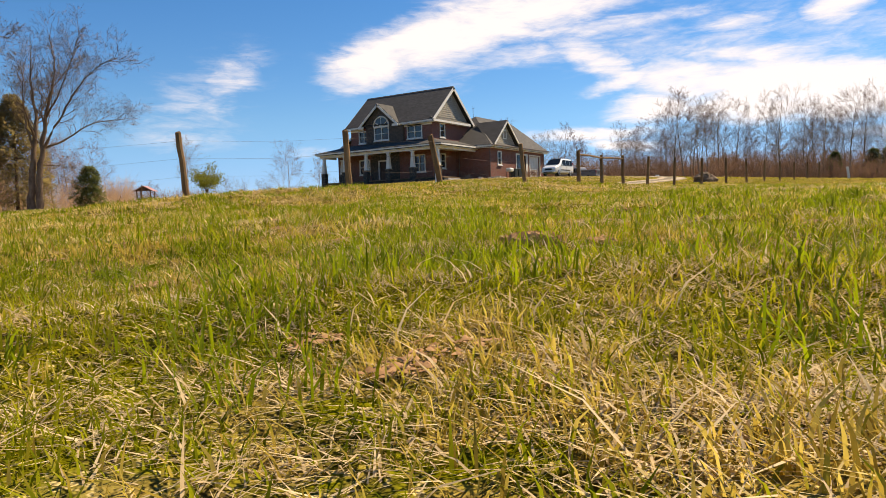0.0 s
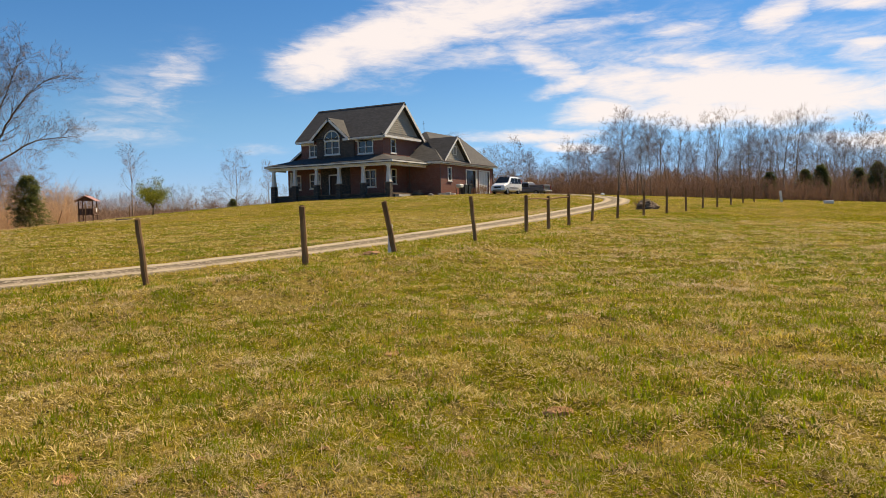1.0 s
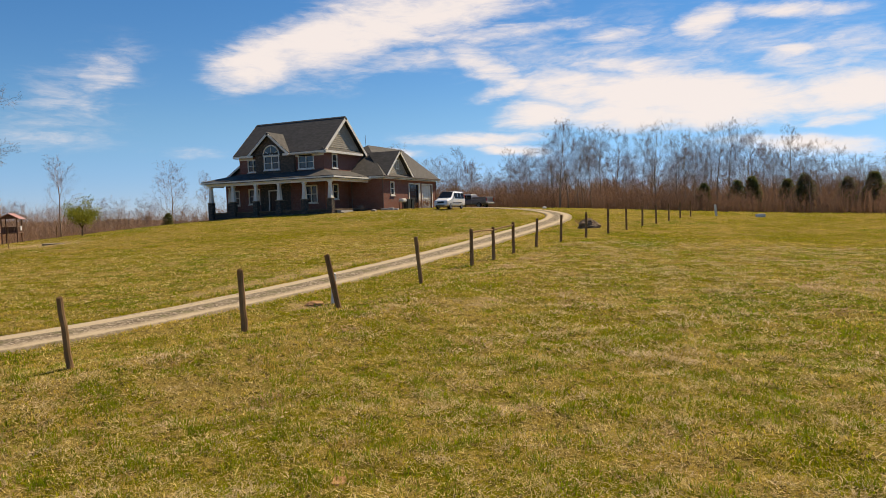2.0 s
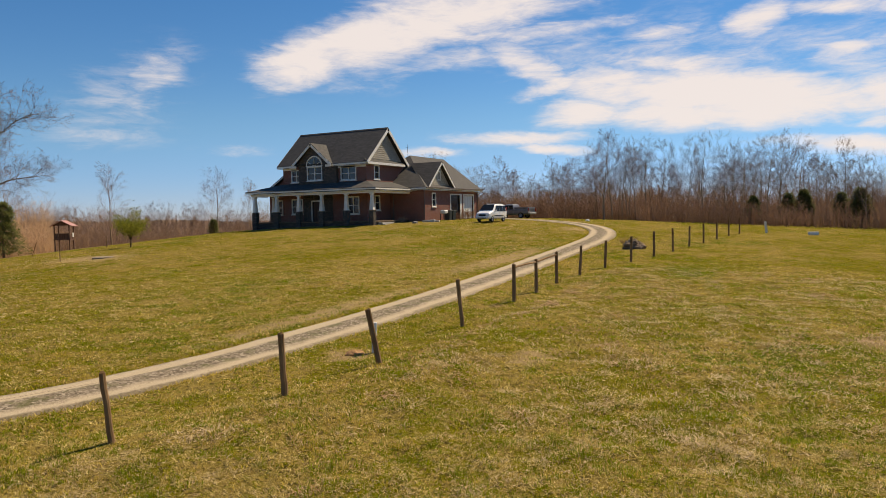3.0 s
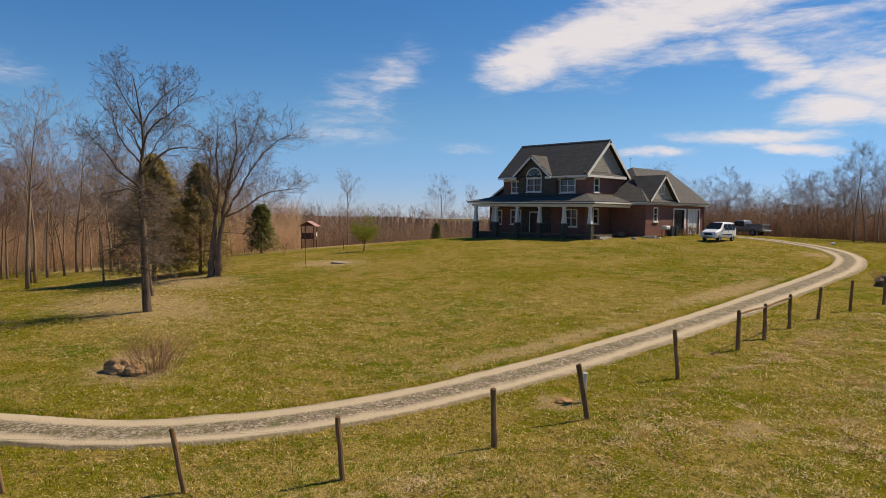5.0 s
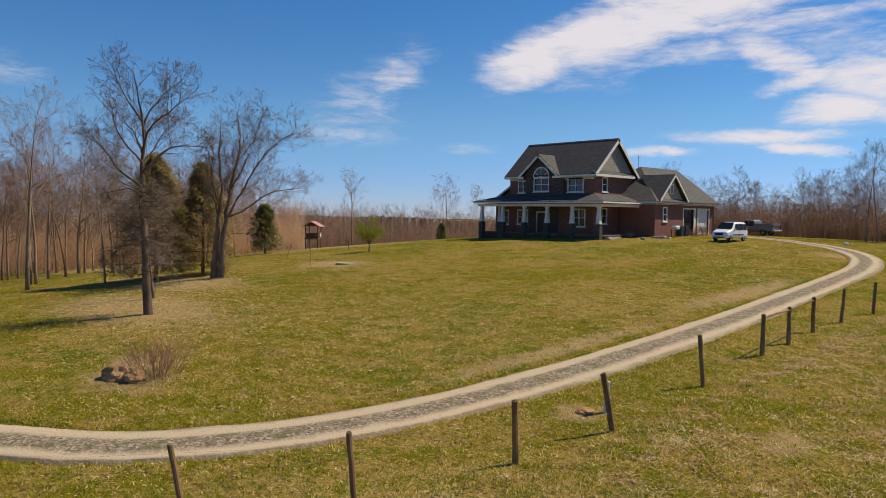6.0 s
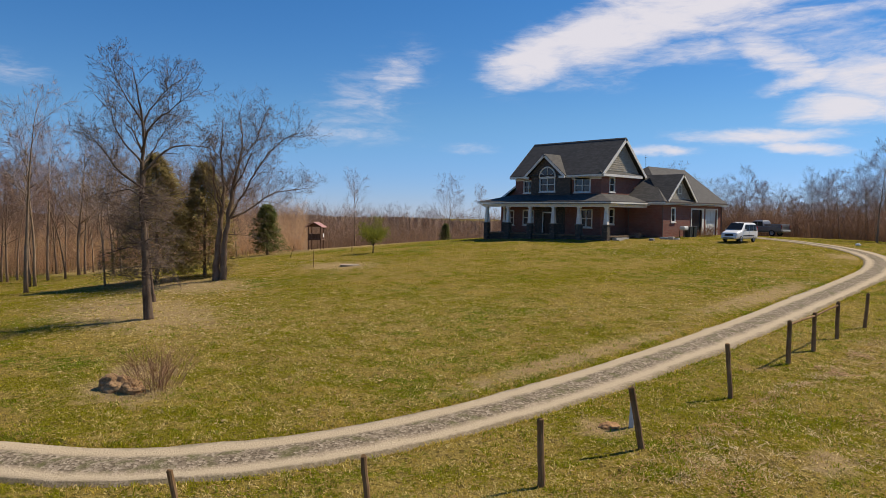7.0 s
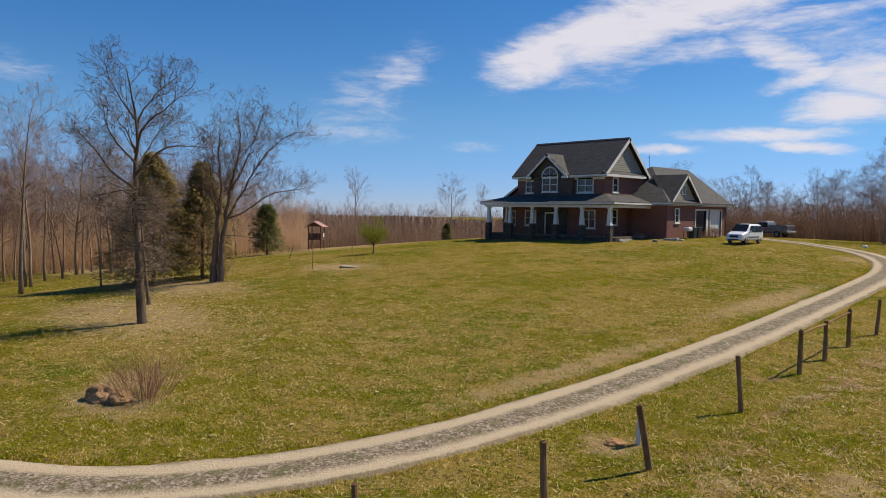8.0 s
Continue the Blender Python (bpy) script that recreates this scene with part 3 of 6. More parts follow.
def build_ground():
    def axis(lo, hi, fine, grow):
        a = list(np.arange(lo, hi + 1e-6, fine))
        s = fine
        while a[-1] < 1600:
            s *= grow
            a.append(a[-1] + s)
        s = fine
        while a[0] > -1600:
            s *= grow
            a.insert(0, a[0] - s)
        return np.array(a)

    xs, ys = axis(-24, 8, 0.22, 1.07), axis(-2, 34, 0.22, 1.06)
    gx, gy = np.meshgrid(xs, ys)
    gz = land(gx, gy)
    n, k = gx.shape
    i = np.arange(n * k).reshape(n, k)
    quads = np.stack([i[:-1, :-1], i[:-1, 1:], i[1:, 1:], i[1:, :-1]], -1).reshape(-1, 4)
    me = fast_mesh("ground", np.stack([gx, gy, gz], -1).reshape(-1, 3), quads, 4, M["turf"])
    me.polygons.foreach_set("use_smooth", [True] * len(me.polygons))
    tagged(new("ground", me), "hillside turf, part green and part dry straw", "ground", kind="structure")


def build_road():
    d = np.gradient(ROAD, axis=0)
    d /= np.linalg.norm(d, axis=1, keepdims=True)
    side = np.stack([d[:, 1], -d[:, 0]], -1)
    cols = np.array([-1.05, -0.94, -0.8, -0.55, -0.3, 0, 0.3, 0.55, 0.8, 0.94, 1.05])
    drop = np.array([-0.12, -0.01, 0.012, -0.022, 0.012, 0.045, 0.012, -0.022, 0.012, -0.01, -0.12])
    rng = np.random.default_rng(5)
    verts, uvs = [], []
    length = 0.0
    wob = np.cumsum(rng.normal(0, 0.03, (len(ROAD), 2)), 0)
    wob -= np.linspace(0, 1, len(ROAD))[:, None] * wob[-1]
    for i, p in enumerate(ROAD):
        length += 0 if i == 0 else np.linalg.norm(ROAD[i] - ROAD[i - 1])
        for c, h in zip(cols, drop):
            w = ROAD_HALF * c * (1 + (0.25 * np.sin(wob[i, int(c > 0)] * 9) if abs(c) > 0.9 else 0) * 0.5)
            q = p + side[i] * w
            verts.append((q[0], q[1], float(lie(q[0], q[1])) + h + 0.012 + rng.normal(0, 0.004)))
            uvs.append((0.5 + 0.5 * c / 1.15, length))
    k = len(cols)
    idx = np.arange(len(verts)).reshape(-1, k)
    quads = np.stack([idx[:-1, :-1], idx[:-1, 1:], idx[1:, 1:], idx[1:, :-1]], -1).reshape(-1, 4)
    me = fast_mesh("driveway", verts, quads, 4, M["road"])
    lay = me.uv_layers.new(name="UVMap")
    li = np.empty(len(me.loops), np.int32)
    me.loops.foreach_get("vertex_index", li)
    lay.data.foreach_set("uv", np.array(uvs, np.float32)[li].ravel())
    me.polygons.foreach_set("use_smooth", [True] * len(me.polygons))
    tagged(new("driveway", me), "two-track gravel drive with pale wheel ruts", "driveway", kind="structure")


build_ground()
build_road()

# ---------------------------------------------------------------- the house
# walls stand on world axes; heights above the sea of this plan
X0, X1, YF, YB = -53.5, -42.3, 61.7, 69.2          # main block
WX, WY0, WY1 = -38.0, 66.2, 79.4                    # wing on the garage side
GZ, FLOOR, EAVE, TOP, RIDGE = 3.2, 4.15, 7.35, 10.15, 14.15
house = thing("house", "two-storey red brick house with stone porch and dark shingle roof", "house")


def wall(name, axis, at, a0, a1, z0, z1, holes=(), material=None, inward=0.25, label=""):
    """An upright wall in the plane axis = at, with openings (a0, a1, z0, z1) cut through its thickness."""
    cuts_a = sorted({a0, a1, *[h[0] for h in holes], *[h[1] for h in holes]})
    cuts_z = sorted({z0, z1, *[h[2] for h in holes], *[h[3] for h in holes]})
    b = Build()

    def pt(a, z, d):
        return (at + d, a, z) if axis == 0 else (a, at + d, z)

    def is_hole(a, z):
        return any(h[0] < a < h[1] and h[2] < z < h[3] for h in holes)

    for i in range(len(cuts_a) - 1):
        for j in range(len(cuts_z) - 1):
            p, q, r, s = cuts_a[i], cuts_a[i + 1], cuts_z[j], cuts_z[j + 1]
            if is_hole((p + q) / 2, (r + s) / 2):
                continue
            for d in (0, inward):
                b.quad(pt(p, r, d), pt(q, r, d), pt(q, s, d), pt(p, s, d))
    for h in [*holes, (a0, a1, z0, z1)]:
        p, q, r, s = h
        b.quad(pt(p, r, 0), pt(p, s, 0), pt(p, s, inward), pt(p, r, inward))
        b.quad(pt(q, r, 0), pt(q, s, 0), pt(q, s, inward), pt(q, r, inward))
        b.quad(pt(p, r, 0), pt(q, r, 0), pt(q, r, inward), pt(p, r, inward))
        b.quad(pt(p, s, 0), pt(q, s, 0), pt(q, s, inward), pt(p, s, inward))
    me = bpy.data.meshes.new(name)
    me.from_pydata(b.v, [], b.f)
    return part(name, me, material or M["brick"], house, label)


def window(axis, at, a0, a1, z0, z1, out, panes=2, rows=2, sill=True):
    """A white sash window set in an opening; out is the way out of the wall (+1 or -1)."""
    def bx(b, p, q, r, s, d0, d1):
        lo, hi = sorted((at + out * d0, at + out * d1))
        return b.box(lo, hi, p, q, r, s) if axis == 0 else b.box(p, q, lo, hi, r, s)

    fr, w = Build(), 0.085
    bx(fr, a0 - w, a0 + 0.03, z0 - w, z1 + w, -0.06, 0.05)
    bx(fr, a1 - 0.03, a1 + w, z0 - w, z1 + w, -0.06, 0.05)
    bx(fr, a0 + 0.03, a1 - 0.03, z1 - 0.03, z1 + w + 0.03, -0.06, 0.06)
    bx(fr, a0 + 0.03, a1 - 0.03, z0 - w, z0 + 0.03, -0.06, 0.05)
    for i in range(1, panes):
        m = a0 + (a1 - a0) * i / panes
        bx(fr, m - 0.045, m + 0.045, z0 + 0.03, z1 - 0.03, -0.10, 0.035)
    for j in range(1, rows):
        m = z0 + (z1 - z0) * j / rows
        for i in range(panes):
            p, q = a0 + (a1 - a0) * i / panes, a0 + (a1 - a0) * (i + 1) / panes
            bx(fr, p + 0.046, q - 0.046, m - 0.03, m + 0.03, -0.10, 0.02)
    win = part("window", fr, M["white"], house, "white sash window with dark panes")
    for i in range(panes):
        for j in range(rows):
            g = Build()
            p, q = a0 + (a1 - a0) * i / panes, a0 + (a1 - a0) * (i + 1) / panes
            r, s = z0 + (z1 - z0) * j / rows, z0 + (z1 - z0) * (j + 1) / rows
            bx(g, p + 0.01, q - 0.01, r + 0.01, s - 0.01, -0.085, -0.075)
            part("pane", g, M["glass"], win)
    if sill:
        sl = Build()
        bx(sl, a0 - 0.16, a1 + 0.16, z0 - w - 0.09, z0 - w, -0.05, 0.11)
        part("sill", sl, M["white"], win)
    return win


def slab(name, corners, thick, material, label="", parent=None):
    """A roof plane of even thickness from its corners, in order."""
    c = [Vector(p) for p in corners]
    n = (c[1] - c[0]).cross(c[2] - c[0]).normalized()
    n = n if n.z > 0 else -n
    b = Build()
    k = len(c)
    b.add(c + [p - n * thick for p in c], [tuple(range(k)), tuple(range(2 * k - 1, k - 1, -1))] + [(i, (i + 1) % k, (i + 1) % k + k, i + k) for i in range(k)])
    return part(name, b, material, parent or house, label)


def board(name, p, q, size, parent=None, material=None, drop=0.0):
    """A straight trim board from p to q, hanging below the line by its height."""
    p, q = Vector(p), Vector(q)
    d = (q - p).normalized()
    side = d.cross(Vector((0, 0, 1)))
    side = side.normalized() if side.length > 0.01 else Vector((1, 0, 0))
    up = side.cross(d).normalized()
    w, h = size
    b = Build()
    vs = []
    for e in (p, q):
        for s, u in ((-w / 2, 0), (w / 2, 0), (w / 2, -h), (-w / 2, -h)):
            vs.append(e + side * s + up * (u - drop))
    b.add(vs, ((0, 1, 2, 3), (7, 6, 5, 4), (0, 4, 5, 1), (1, 5, 6, 2), (2, 6, 7, 3), (3, 7, 4, 0)))
    return part(name, b, material or M["white"], parent or house)


# front wall, ground floor and upper floor
W_LOW = [(-52.3, -50.9, 5.05, 6.55), (-44.75, -43.35, 4.95, 6.65)]
DOOR = (-49.5, -48.45, FLOOR, 6.3)
wall("wall", 1, YF, X0, -50.7, GZ, 8.0, W_LOW[:1])
wall("wall", 1, YF - 0.04, -50.697, -46.703, GZ, 8.0, [DOOR], M["stone"], 0.29, "dark field-stone wall round the door")
wall("wall", 1, YF, -46.7, X1, GZ, 8.0, W_LOW[1:])
for a in W_LOW:
    window(1, YF, *a, -1, 2, 2)
W_UP = [(-52.25, -50.95, 8.55, 9.75), (-45.5, -43.65, 8.55, 9.85)]
ARCH = (-49.75, -47.85, 8.65, 10.0)
wall("wall", 1, YF, X0, X1, 8.0, TOP, W_UP + [ARCH])
for a in W_UP:
    window(1, YF, *a, -1, 2, 2)
b = Build()
b.box(DOOR[0], DOOR[1], YF + 0.08, YF + 0.14, DOOR[2], DOOR[3])
front_door = part("door", b, M["door"], house, "dark panelled front door")
for px in (DOOR[0] + 0.12, DOOR[0] + 0.58):
    for pz in (DOOR[2] + 0.15, DOOR[2] + 1.05):
        bb = Build().box(px, px + 0.35, YF + 0.055, YF + 0.078, pz, pz + 0.75, 0.008)
        part("panel", bb, M["door"], front_door)
bb = Build().tube([(DOOR[1] - 0.1, YF + 0.02, 5.15), (DOOR[1] - 0.1, YF + 0.08, 5.15)], [0.04, 0.03], 8)
part("handle", bb, M["rim"], front_door, "metal door knob")
for p, q, r, s in ((DOOR[0] - 0.14, DOOR[0], FLOOR, 6.44), (DOOR[1], DOOR[1] + 0.14, FLOOR, 6.44), (DOOR[0], DOOR[1], 6.3, 6.44)):
    part("casing", Build().box(p, q, YF - 0.05, YF + 0.1, r, s), M["white"], house)

# stone bay with the arched window
SX0, SX1 = -51.0, -45.9
bay = wall("stone_bay", 1, YF - 0.35, SX0, SX1, 8.0, 10.3, [ARCH], M["stone"], 0.3, "dark field-stone bay")
PEAK = (-49.0, 12.45)
gb = Build()
tri = [(-51.35, 10.3), (-46.65, 10.3), PEAK]
gb.prism(tri, 1, YF - 0.35, YF - 0.05)
part("bay_gable", gb, M["stone"], house)
for xx in (SX0, SX1):
    part("bay_side", Build().box(min(xx, xx + (0.2 if xx == SX0 else -0.2)), max(xx, xx + (0.2 if xx == SX0 else -0.2)), YF - 0.05, YF - 0.004, 8.0, 10.3), M["stone"], house)
aw = window(1, YF - 0.35, *ARCH, -1, 2, 2)
cx, rr = (ARCH[0] + ARCH[1]) / 2, (ARCH[1] - ARCH[0]) / 2
arc = [(cx + math.cos(w) * (rr + 0.1), ARCH[3] + 0.12 + math.sin(w) * (rr + 0.1)) for w in np.linspace(0, math.pi, 17)]
part("fanlight_glass", Build().prism(arc, 1, YF - 0.40, YF - 0.37), M["glass"], aw)
ring = Build()
ring.tube([(cx + math.cos(w) * (rr + 0.1), YF - 0.40, ARCH[3] + 0.12 + math.sin(w) * (rr + 0.1)) for w in np.linspace(0, math.pi, 17)], [0.085] * 17, 6)
for w in (0.5, 1.57, 2.64):
    ring.tube([(cx, YF - 0.41, ARCH[3] + 0.12), (cx + math.cos(w) * rr, YF - 0.41, ARCH[3] + 0.12 + math.sin(w) * rr)], [0.035, 0.035], 4)
ring.box(ARCH[0] - 0.1, ARCH[1] + 0.1, YF - 0.44, YF - 0.36, ARCH[3] + 0.03, ARCH[3] + 0.16)
part("fanlight_frame", ring, M["white"], aw)
# bay roof
BY = YF - 0.75
for sx, ex in ((-1, -52.05), (1, -45.95)):
    edge = (PEAK[0] + sx * 2.75, PEAK[1] - 2.55 * 0.9)
    slab("bay_roof", [(PEAK[0], BY, PEAK[1] + 0.16), (edge[0], BY, edge[1] + 0.12), (edge[0], 62.4, edge[1] + 0.12), (PEAK[0], 64.0, PEAK[1] + 0.16)], 0.12, M["shingle"])
    board("rake_board", (PEAK[0], BY - 0.02, PEAK[1] + 0.10), (edge[0], BY - 0.02, edge[1] + 0.06), (0.06, 0.24))
    board("eave_return", (edge[0] - sx * 0.02, BY - 0.02, edge[1] + 0.05), (edge[0] - sx * 0.75, BY - 0.02, edge[1] + 0.05), (0.1, 0.24))

# sides and back of the main block
wall("wall", 0, X1, YF + 0.25, YB, GZ, TOP, [(63.2, 64.05, 8.6, 9.95), (63.2, 64.05, 5.3, 6.75)], inward=-0.25)
window(0, X1, 63.2, 64.05, 8.6, 9.95, 1, 1, 2)
window(0, X1, 63.2, 64.05, 5.3, 6.75, 1, 1, 2)
wall("wall", 0, X0, YF + 0.25, YB, GZ, TOP, [], inward=0.25)
wall("wall", 1, YB, X0, X1, GZ, TOP, [], inward=0.25)
# gable triangles with shake courses
for gx, out in ((X1, 1), (X0, -1)):
    lo, hi = sorted((gx, gx - out * 0.2))
    part("gable", Build().prism([(YF, TOP), (YB, TOP), ((YF + YB) / 2, 13.8)], 0, lo, hi), M["shake"], house, "grey-brown shake gable")
    if out > 0:
        ym = (YF + YB) / 2
        for k in range(15):
            z = TOP + 0.35 + k * 0.215
            half = (13.6 - z) * (YB - YF) / 2 / (13.8 - TOP)
            if half > 0.15:
                bb = Build()
                bb.add([(gx + 0.005, ym - half, z + 0.2), (gx + 0.005, ym + half, z + 0.2), (gx + 0.05, ym + half + 0.1, z), (gx + 0.05, ym - half - 0.1, z), (gx + 0.005, ym - half - 0.1, z), (gx + 0.005, ym + half + 0.1, z)],
                       [(0, 1, 2, 3), (3, 2, 5, 4), (0, 3, 4), (1, 5, 2)])
                part("shake_course", bb, M["shake"], house)
# pent eave across the gable foot
slab("pent_roof", [(X1 + 0.02, YF - 0.4, 10.62), (X1 + 0.02, YB - 0.6, 10.62), (X1 + 0.5, YB - 0.6, 10.32), (X1 + 0.5, YF - 0.4, 10.32)], 0.06, M["shingle"])
board("pent_fascia", (X1 + 0.5, YF - 0.45, 10.30), (X1 + 0.5, YB - 0.6, 10.30), (0.1, 0.24))
part("pent_soffit", Build().box(X1 + 0.02, X1 + 0.46, YF - 0.4, YB - 0.6, 10.06, 10.1), M["white"], house)
# main roof
YR = (YF + YB) / 2
RX0, RX1, OV = X0 - 0.45, X1 + 0.4, 0.48
slope = (RIDGE - 10.30) / (YR - (YF - OV))
slab("roof", [(RX0, YR, RIDGE), (RX1, YR, RIDGE), (RX1, YF - OV, 10.30), (RX0, YF - OV, 10.30)], 0.14, M["shingle"], "dark grey shingle roof")
slab("roof", [(RX0, YR, RIDGE), (RX1, YR, RIDGE), (RX1, YB + OV, 10.30), (RX0, YB + OV, 10.30)], 0.14, M["shingle"], "dark grey shingle roof")
part("ridge_cap", Build().prism([(YR - 0.16, RIDGE - 0.10), (YR, RIDGE + 0.05), (YR + 0.16, RIDGE - 0.10)], 0, RX0, RX1), M["shingle"], house)
for rx, sg in ((RX1, 1), (RX0, -1)):
    board("rake_board", (rx + sg * 0.03, YR, RIDGE - 0.02), (rx + sg * 0.03, YF - OV, 10.28), (0.06, 0.30))
    board("rake_board", (rx + sg * 0.03, YR, RIDGE - 0.02), (rx + sg * 0.03, YB + OV, 10.28), (0.06, 0.30))
for xa, xb in ((RX0, -51.6), (-46.4, RX1)):
    board("fascia", (xa, YF - OV - 0.03, 10.24), (xb, YF - OV - 0.03, 10.26), (0.06, 0.18))
    part("soffit", Build().box(xa + 0.05, xb, YF - OV, YF - 0.004, 10.0, 10.04), M["white"], house)
    part("frieze", Build().box(max(xa, X0), min(xb, X1), YF - 0.06, YF - 0.003, 9.8, 9.998), M["white"], house)

# porch: floor, stone foot, roof wrapping two corners, columns
PF, PX0, PX1 = 59.35, -56.1, -39.75
part("porch_base", Build().box(PX0 + 0.25, PX1 - 0.25, PF + 0.1, YF - 0.004, 2.4, FLOOR - 0.12), M["stone_dark"], house, "dark stone porch foundation")
part("porch_base", Build().box(X1 + 0.004, PX1 - 0.25, YF, WY0 - 0.004, 2.4, FLOOR - 0.12), M["stone_dark"], house)
part("porch_floor", Build().box(PX0 + 0.15, PX1 - 0.15, PF, YF - 0.004, FLOOR - 0.12, FLOOR, 0.02), M["boulder_dark"], house)
part("porch_floor", Build().box(X1 + 0.004, PX1 - 0.15, YF, WY0 - 0.004, FLOOR - 0.12, FLOOR, 0.02), M["boulder_dark"], house)
EZ, WZ = 7.50, 8.32
F0, E0, E1 = PF - 0.45, PX0 - 0.45, PX1 + 0.4
slab("porch_roof", [(E0, F0, EZ), (E1, F0, EZ), (X1, YF - 0.003, WZ), (X0, YF - 0.003, WZ)], 0.09, M["shingle"], "low shingle porch roof")
slab("porch_roof", [(E1, F0, EZ), (E1, WY0 + 0.2, EZ), (X1 + 0.003, WY0 + 0.2, WZ), (X1 + 0.003, YF, WZ)], 0.09, M["shingle"])
slab("porch_roof", [(E0, F0, EZ), (E0, 63.4, EZ), (X0 - 0.003, 63.4, WZ), (X0 - 0.003, YF, WZ)], 0.09, M["shingle"])
for p, q in (((E0, F0, EZ - 0.06), (E1, F0, EZ - 0.06)), ((E1, F0, EZ - 0.06), (E1, WY0 + 0.2, EZ - 0.06)), ((E0, 63.4, EZ - 0.06), (E0, F0, EZ - 0.06))):
    board("porch_fascia", p, q, (0.06, 0.15))
part("porch_ceiling", Build().box(E0 + 0.1, E1 - 0.1, F0 + 0.1, YF - 0.004, EZ - 0.32, EZ - 0.27), M["white"], house)
part("porch_ceiling", Build().box(X1 + 0.004, E1 - 0.1, YF, WY0 - 0.004, EZ - 0.32, EZ - 0.27), M["white"], house)
part("porch_beam", Build().box(PX0, PX1, PF - 0.13, PF + 0.13, EZ - 0.55, EZ - 0.32), M["white"], house)
part("porch_beam", Build().box(PX1 - 0.26, PX1, PF + 0.14, WY0 - 0.004, EZ - 0.55, EZ - 0.32), M["white"], house)
part("porch_beam", Build().box(PX0, PX0 + 0.26, PF + 0.14, YF - 0.004, EZ - 0.55, EZ - 0.32), M["white"], house)


def column(x, y):
    base = Build()
    base.box(x - 0.28, x + 0.28, y - 0.28, y + 0.28, 2.6, 5.18, 0.03)
    col = part("column", base, M["stone"], house, "tapered white porch column on a stone pedestal")
    part("cap", Build().box(x - 0.33, x + 0.33, y - 0.33, y + 0.33, 5.184, 5.26, 0.015), M["capstone"], col)
    sh = Build()
    vs = [(x + sx * r, y + sy * r, z) for z, r in ((5.264, 0.21), (6.80, 0.125)) for sx, sy in ((-1, -1), (1, -1), (1, 1), (-1, 1))]
    sh.add(vs, [(0, 1, 2, 3), (4, 5, 6, 7)] + [(i, (i + 1) % 4, (i + 1) % 4 + 4, i + 4) for i in range(4)])
    part("shaft", sh, M["white"], col, "tapered white shaft")
    part("capital", Build().box(x - 0.19, x + 0.19, y - 0.19, y + 0.19, 6.80, 6.95, 0.015), M["white"], col)


for cx_ in (-55.6, -52.5, -49.45, -46.4, -43.25, -40.1):
    column(cx_, PF + 0.02)
column(-55.6, 62.4)
# steps beside the porch end
for k in range(4):
    part("step", Build().box(PX1 - 0.2 + 0.004, PX1 + 0.3 + 0.32 * (3 - k), 60.2, 62.4, 2.9 if k == 0 else FLOOR - 0.18 * (4 - k) - 0.176, FLOOR - 0.18 * (4 - k), 0.01), M["concrete"], house)

# low addition on the far side
wall("wall", 1, 62.6, -56.4, X0 - 0.004, GZ - 0.6, 7.4, [(-55.4, -54.5, 5.0, 6.5)])
window(1, 62.6, -55.4, -54.5, 5.0, 6.5, -1, 1, 2)
wall("wall", 0, -56.4, 62.85, 69.0, GZ - 0.6, 7.4, [], inward=0.25)
slab("lean_roof", [(-56.9, 62.2, 7.55), (-56.9, 69.2, 7.55), (X0 - 0.004, 69.2, 9.6), (X0 - 0.004, 62.2, 9.6)], 0.12, M["shingle"])
part("lean_gable", Build().prism([(-56.4, 7.4), (X0 - 0.004, 7.4), (X0 - 0.004, 9.4)], 1, 62.62, 62.85), M["brick"], house)
board("rake_board", (-56.9, 62.17, 7.52), (X0 - 0.05, 62.17, 9.57), (0.06, 0.2))

# wing with the garage
G_WIN = (67.95, 68.7, 5.6, 6.95)
G_PORT = (72.3, 74.6, GZ + 0.75, 6.85)
G_DOOR = (75.6, 78.2, GZ + 0.75, 6.85)
wall("wall", 1, WY0, X1 + 0.004, WX, GZ, EAVE, [])
wall("wall", 0, WX, WY0 + 0.25, WY1, GZ, EAVE, [G_WIN, G_PORT, G_DOOR], inward=-0.25)
wall("wall", 1, WY1, -47.5, WX - 0.25, GZ, EAVE, [], inward=-0.25)
wall("wall", 0, -47.5, YB + 0.25, WY1 - 0.25, GZ, EAVE, [], inward=0.25)
window(0, WX, *G_WIN, 1, 1, 2)
part("patio_door", Build().box(WX - 0.16, WX - 0.12, G_PORT[0], G_PORT[1], G_PORT[2], G_PORT[3]), M["glass"], house, "dark glazed double door")
for p, q in ((G_PORT[0] - 0.15, G_PORT[0]), (G_PORT[1], G_PORT[1] + 0.45), (G_DOOR[0] - 0.16, G_DOOR[0]), (G_DOOR[1], G_DOOR[1] + 0.16)):
    part("casing", Build().box(WX - 0.1, WX + 0.05, p, q, GZ + 0.75, 7.0), M["white"], house)
for p, q in (G_PORT[:2], G_DOOR[:2]):
    part("casing", Build().box(WX - 0.1, WX + 0.05, p, q, 6.852, 7.0), M["white"], house)
gd = part("garage_door", Build().box(WX - 0.2, WX - 0.15, G_DOOR[0], G_DOOR[1], G_DOOR[2], G_DOOR[3]), M["garage"], house, "white panelled garage door")
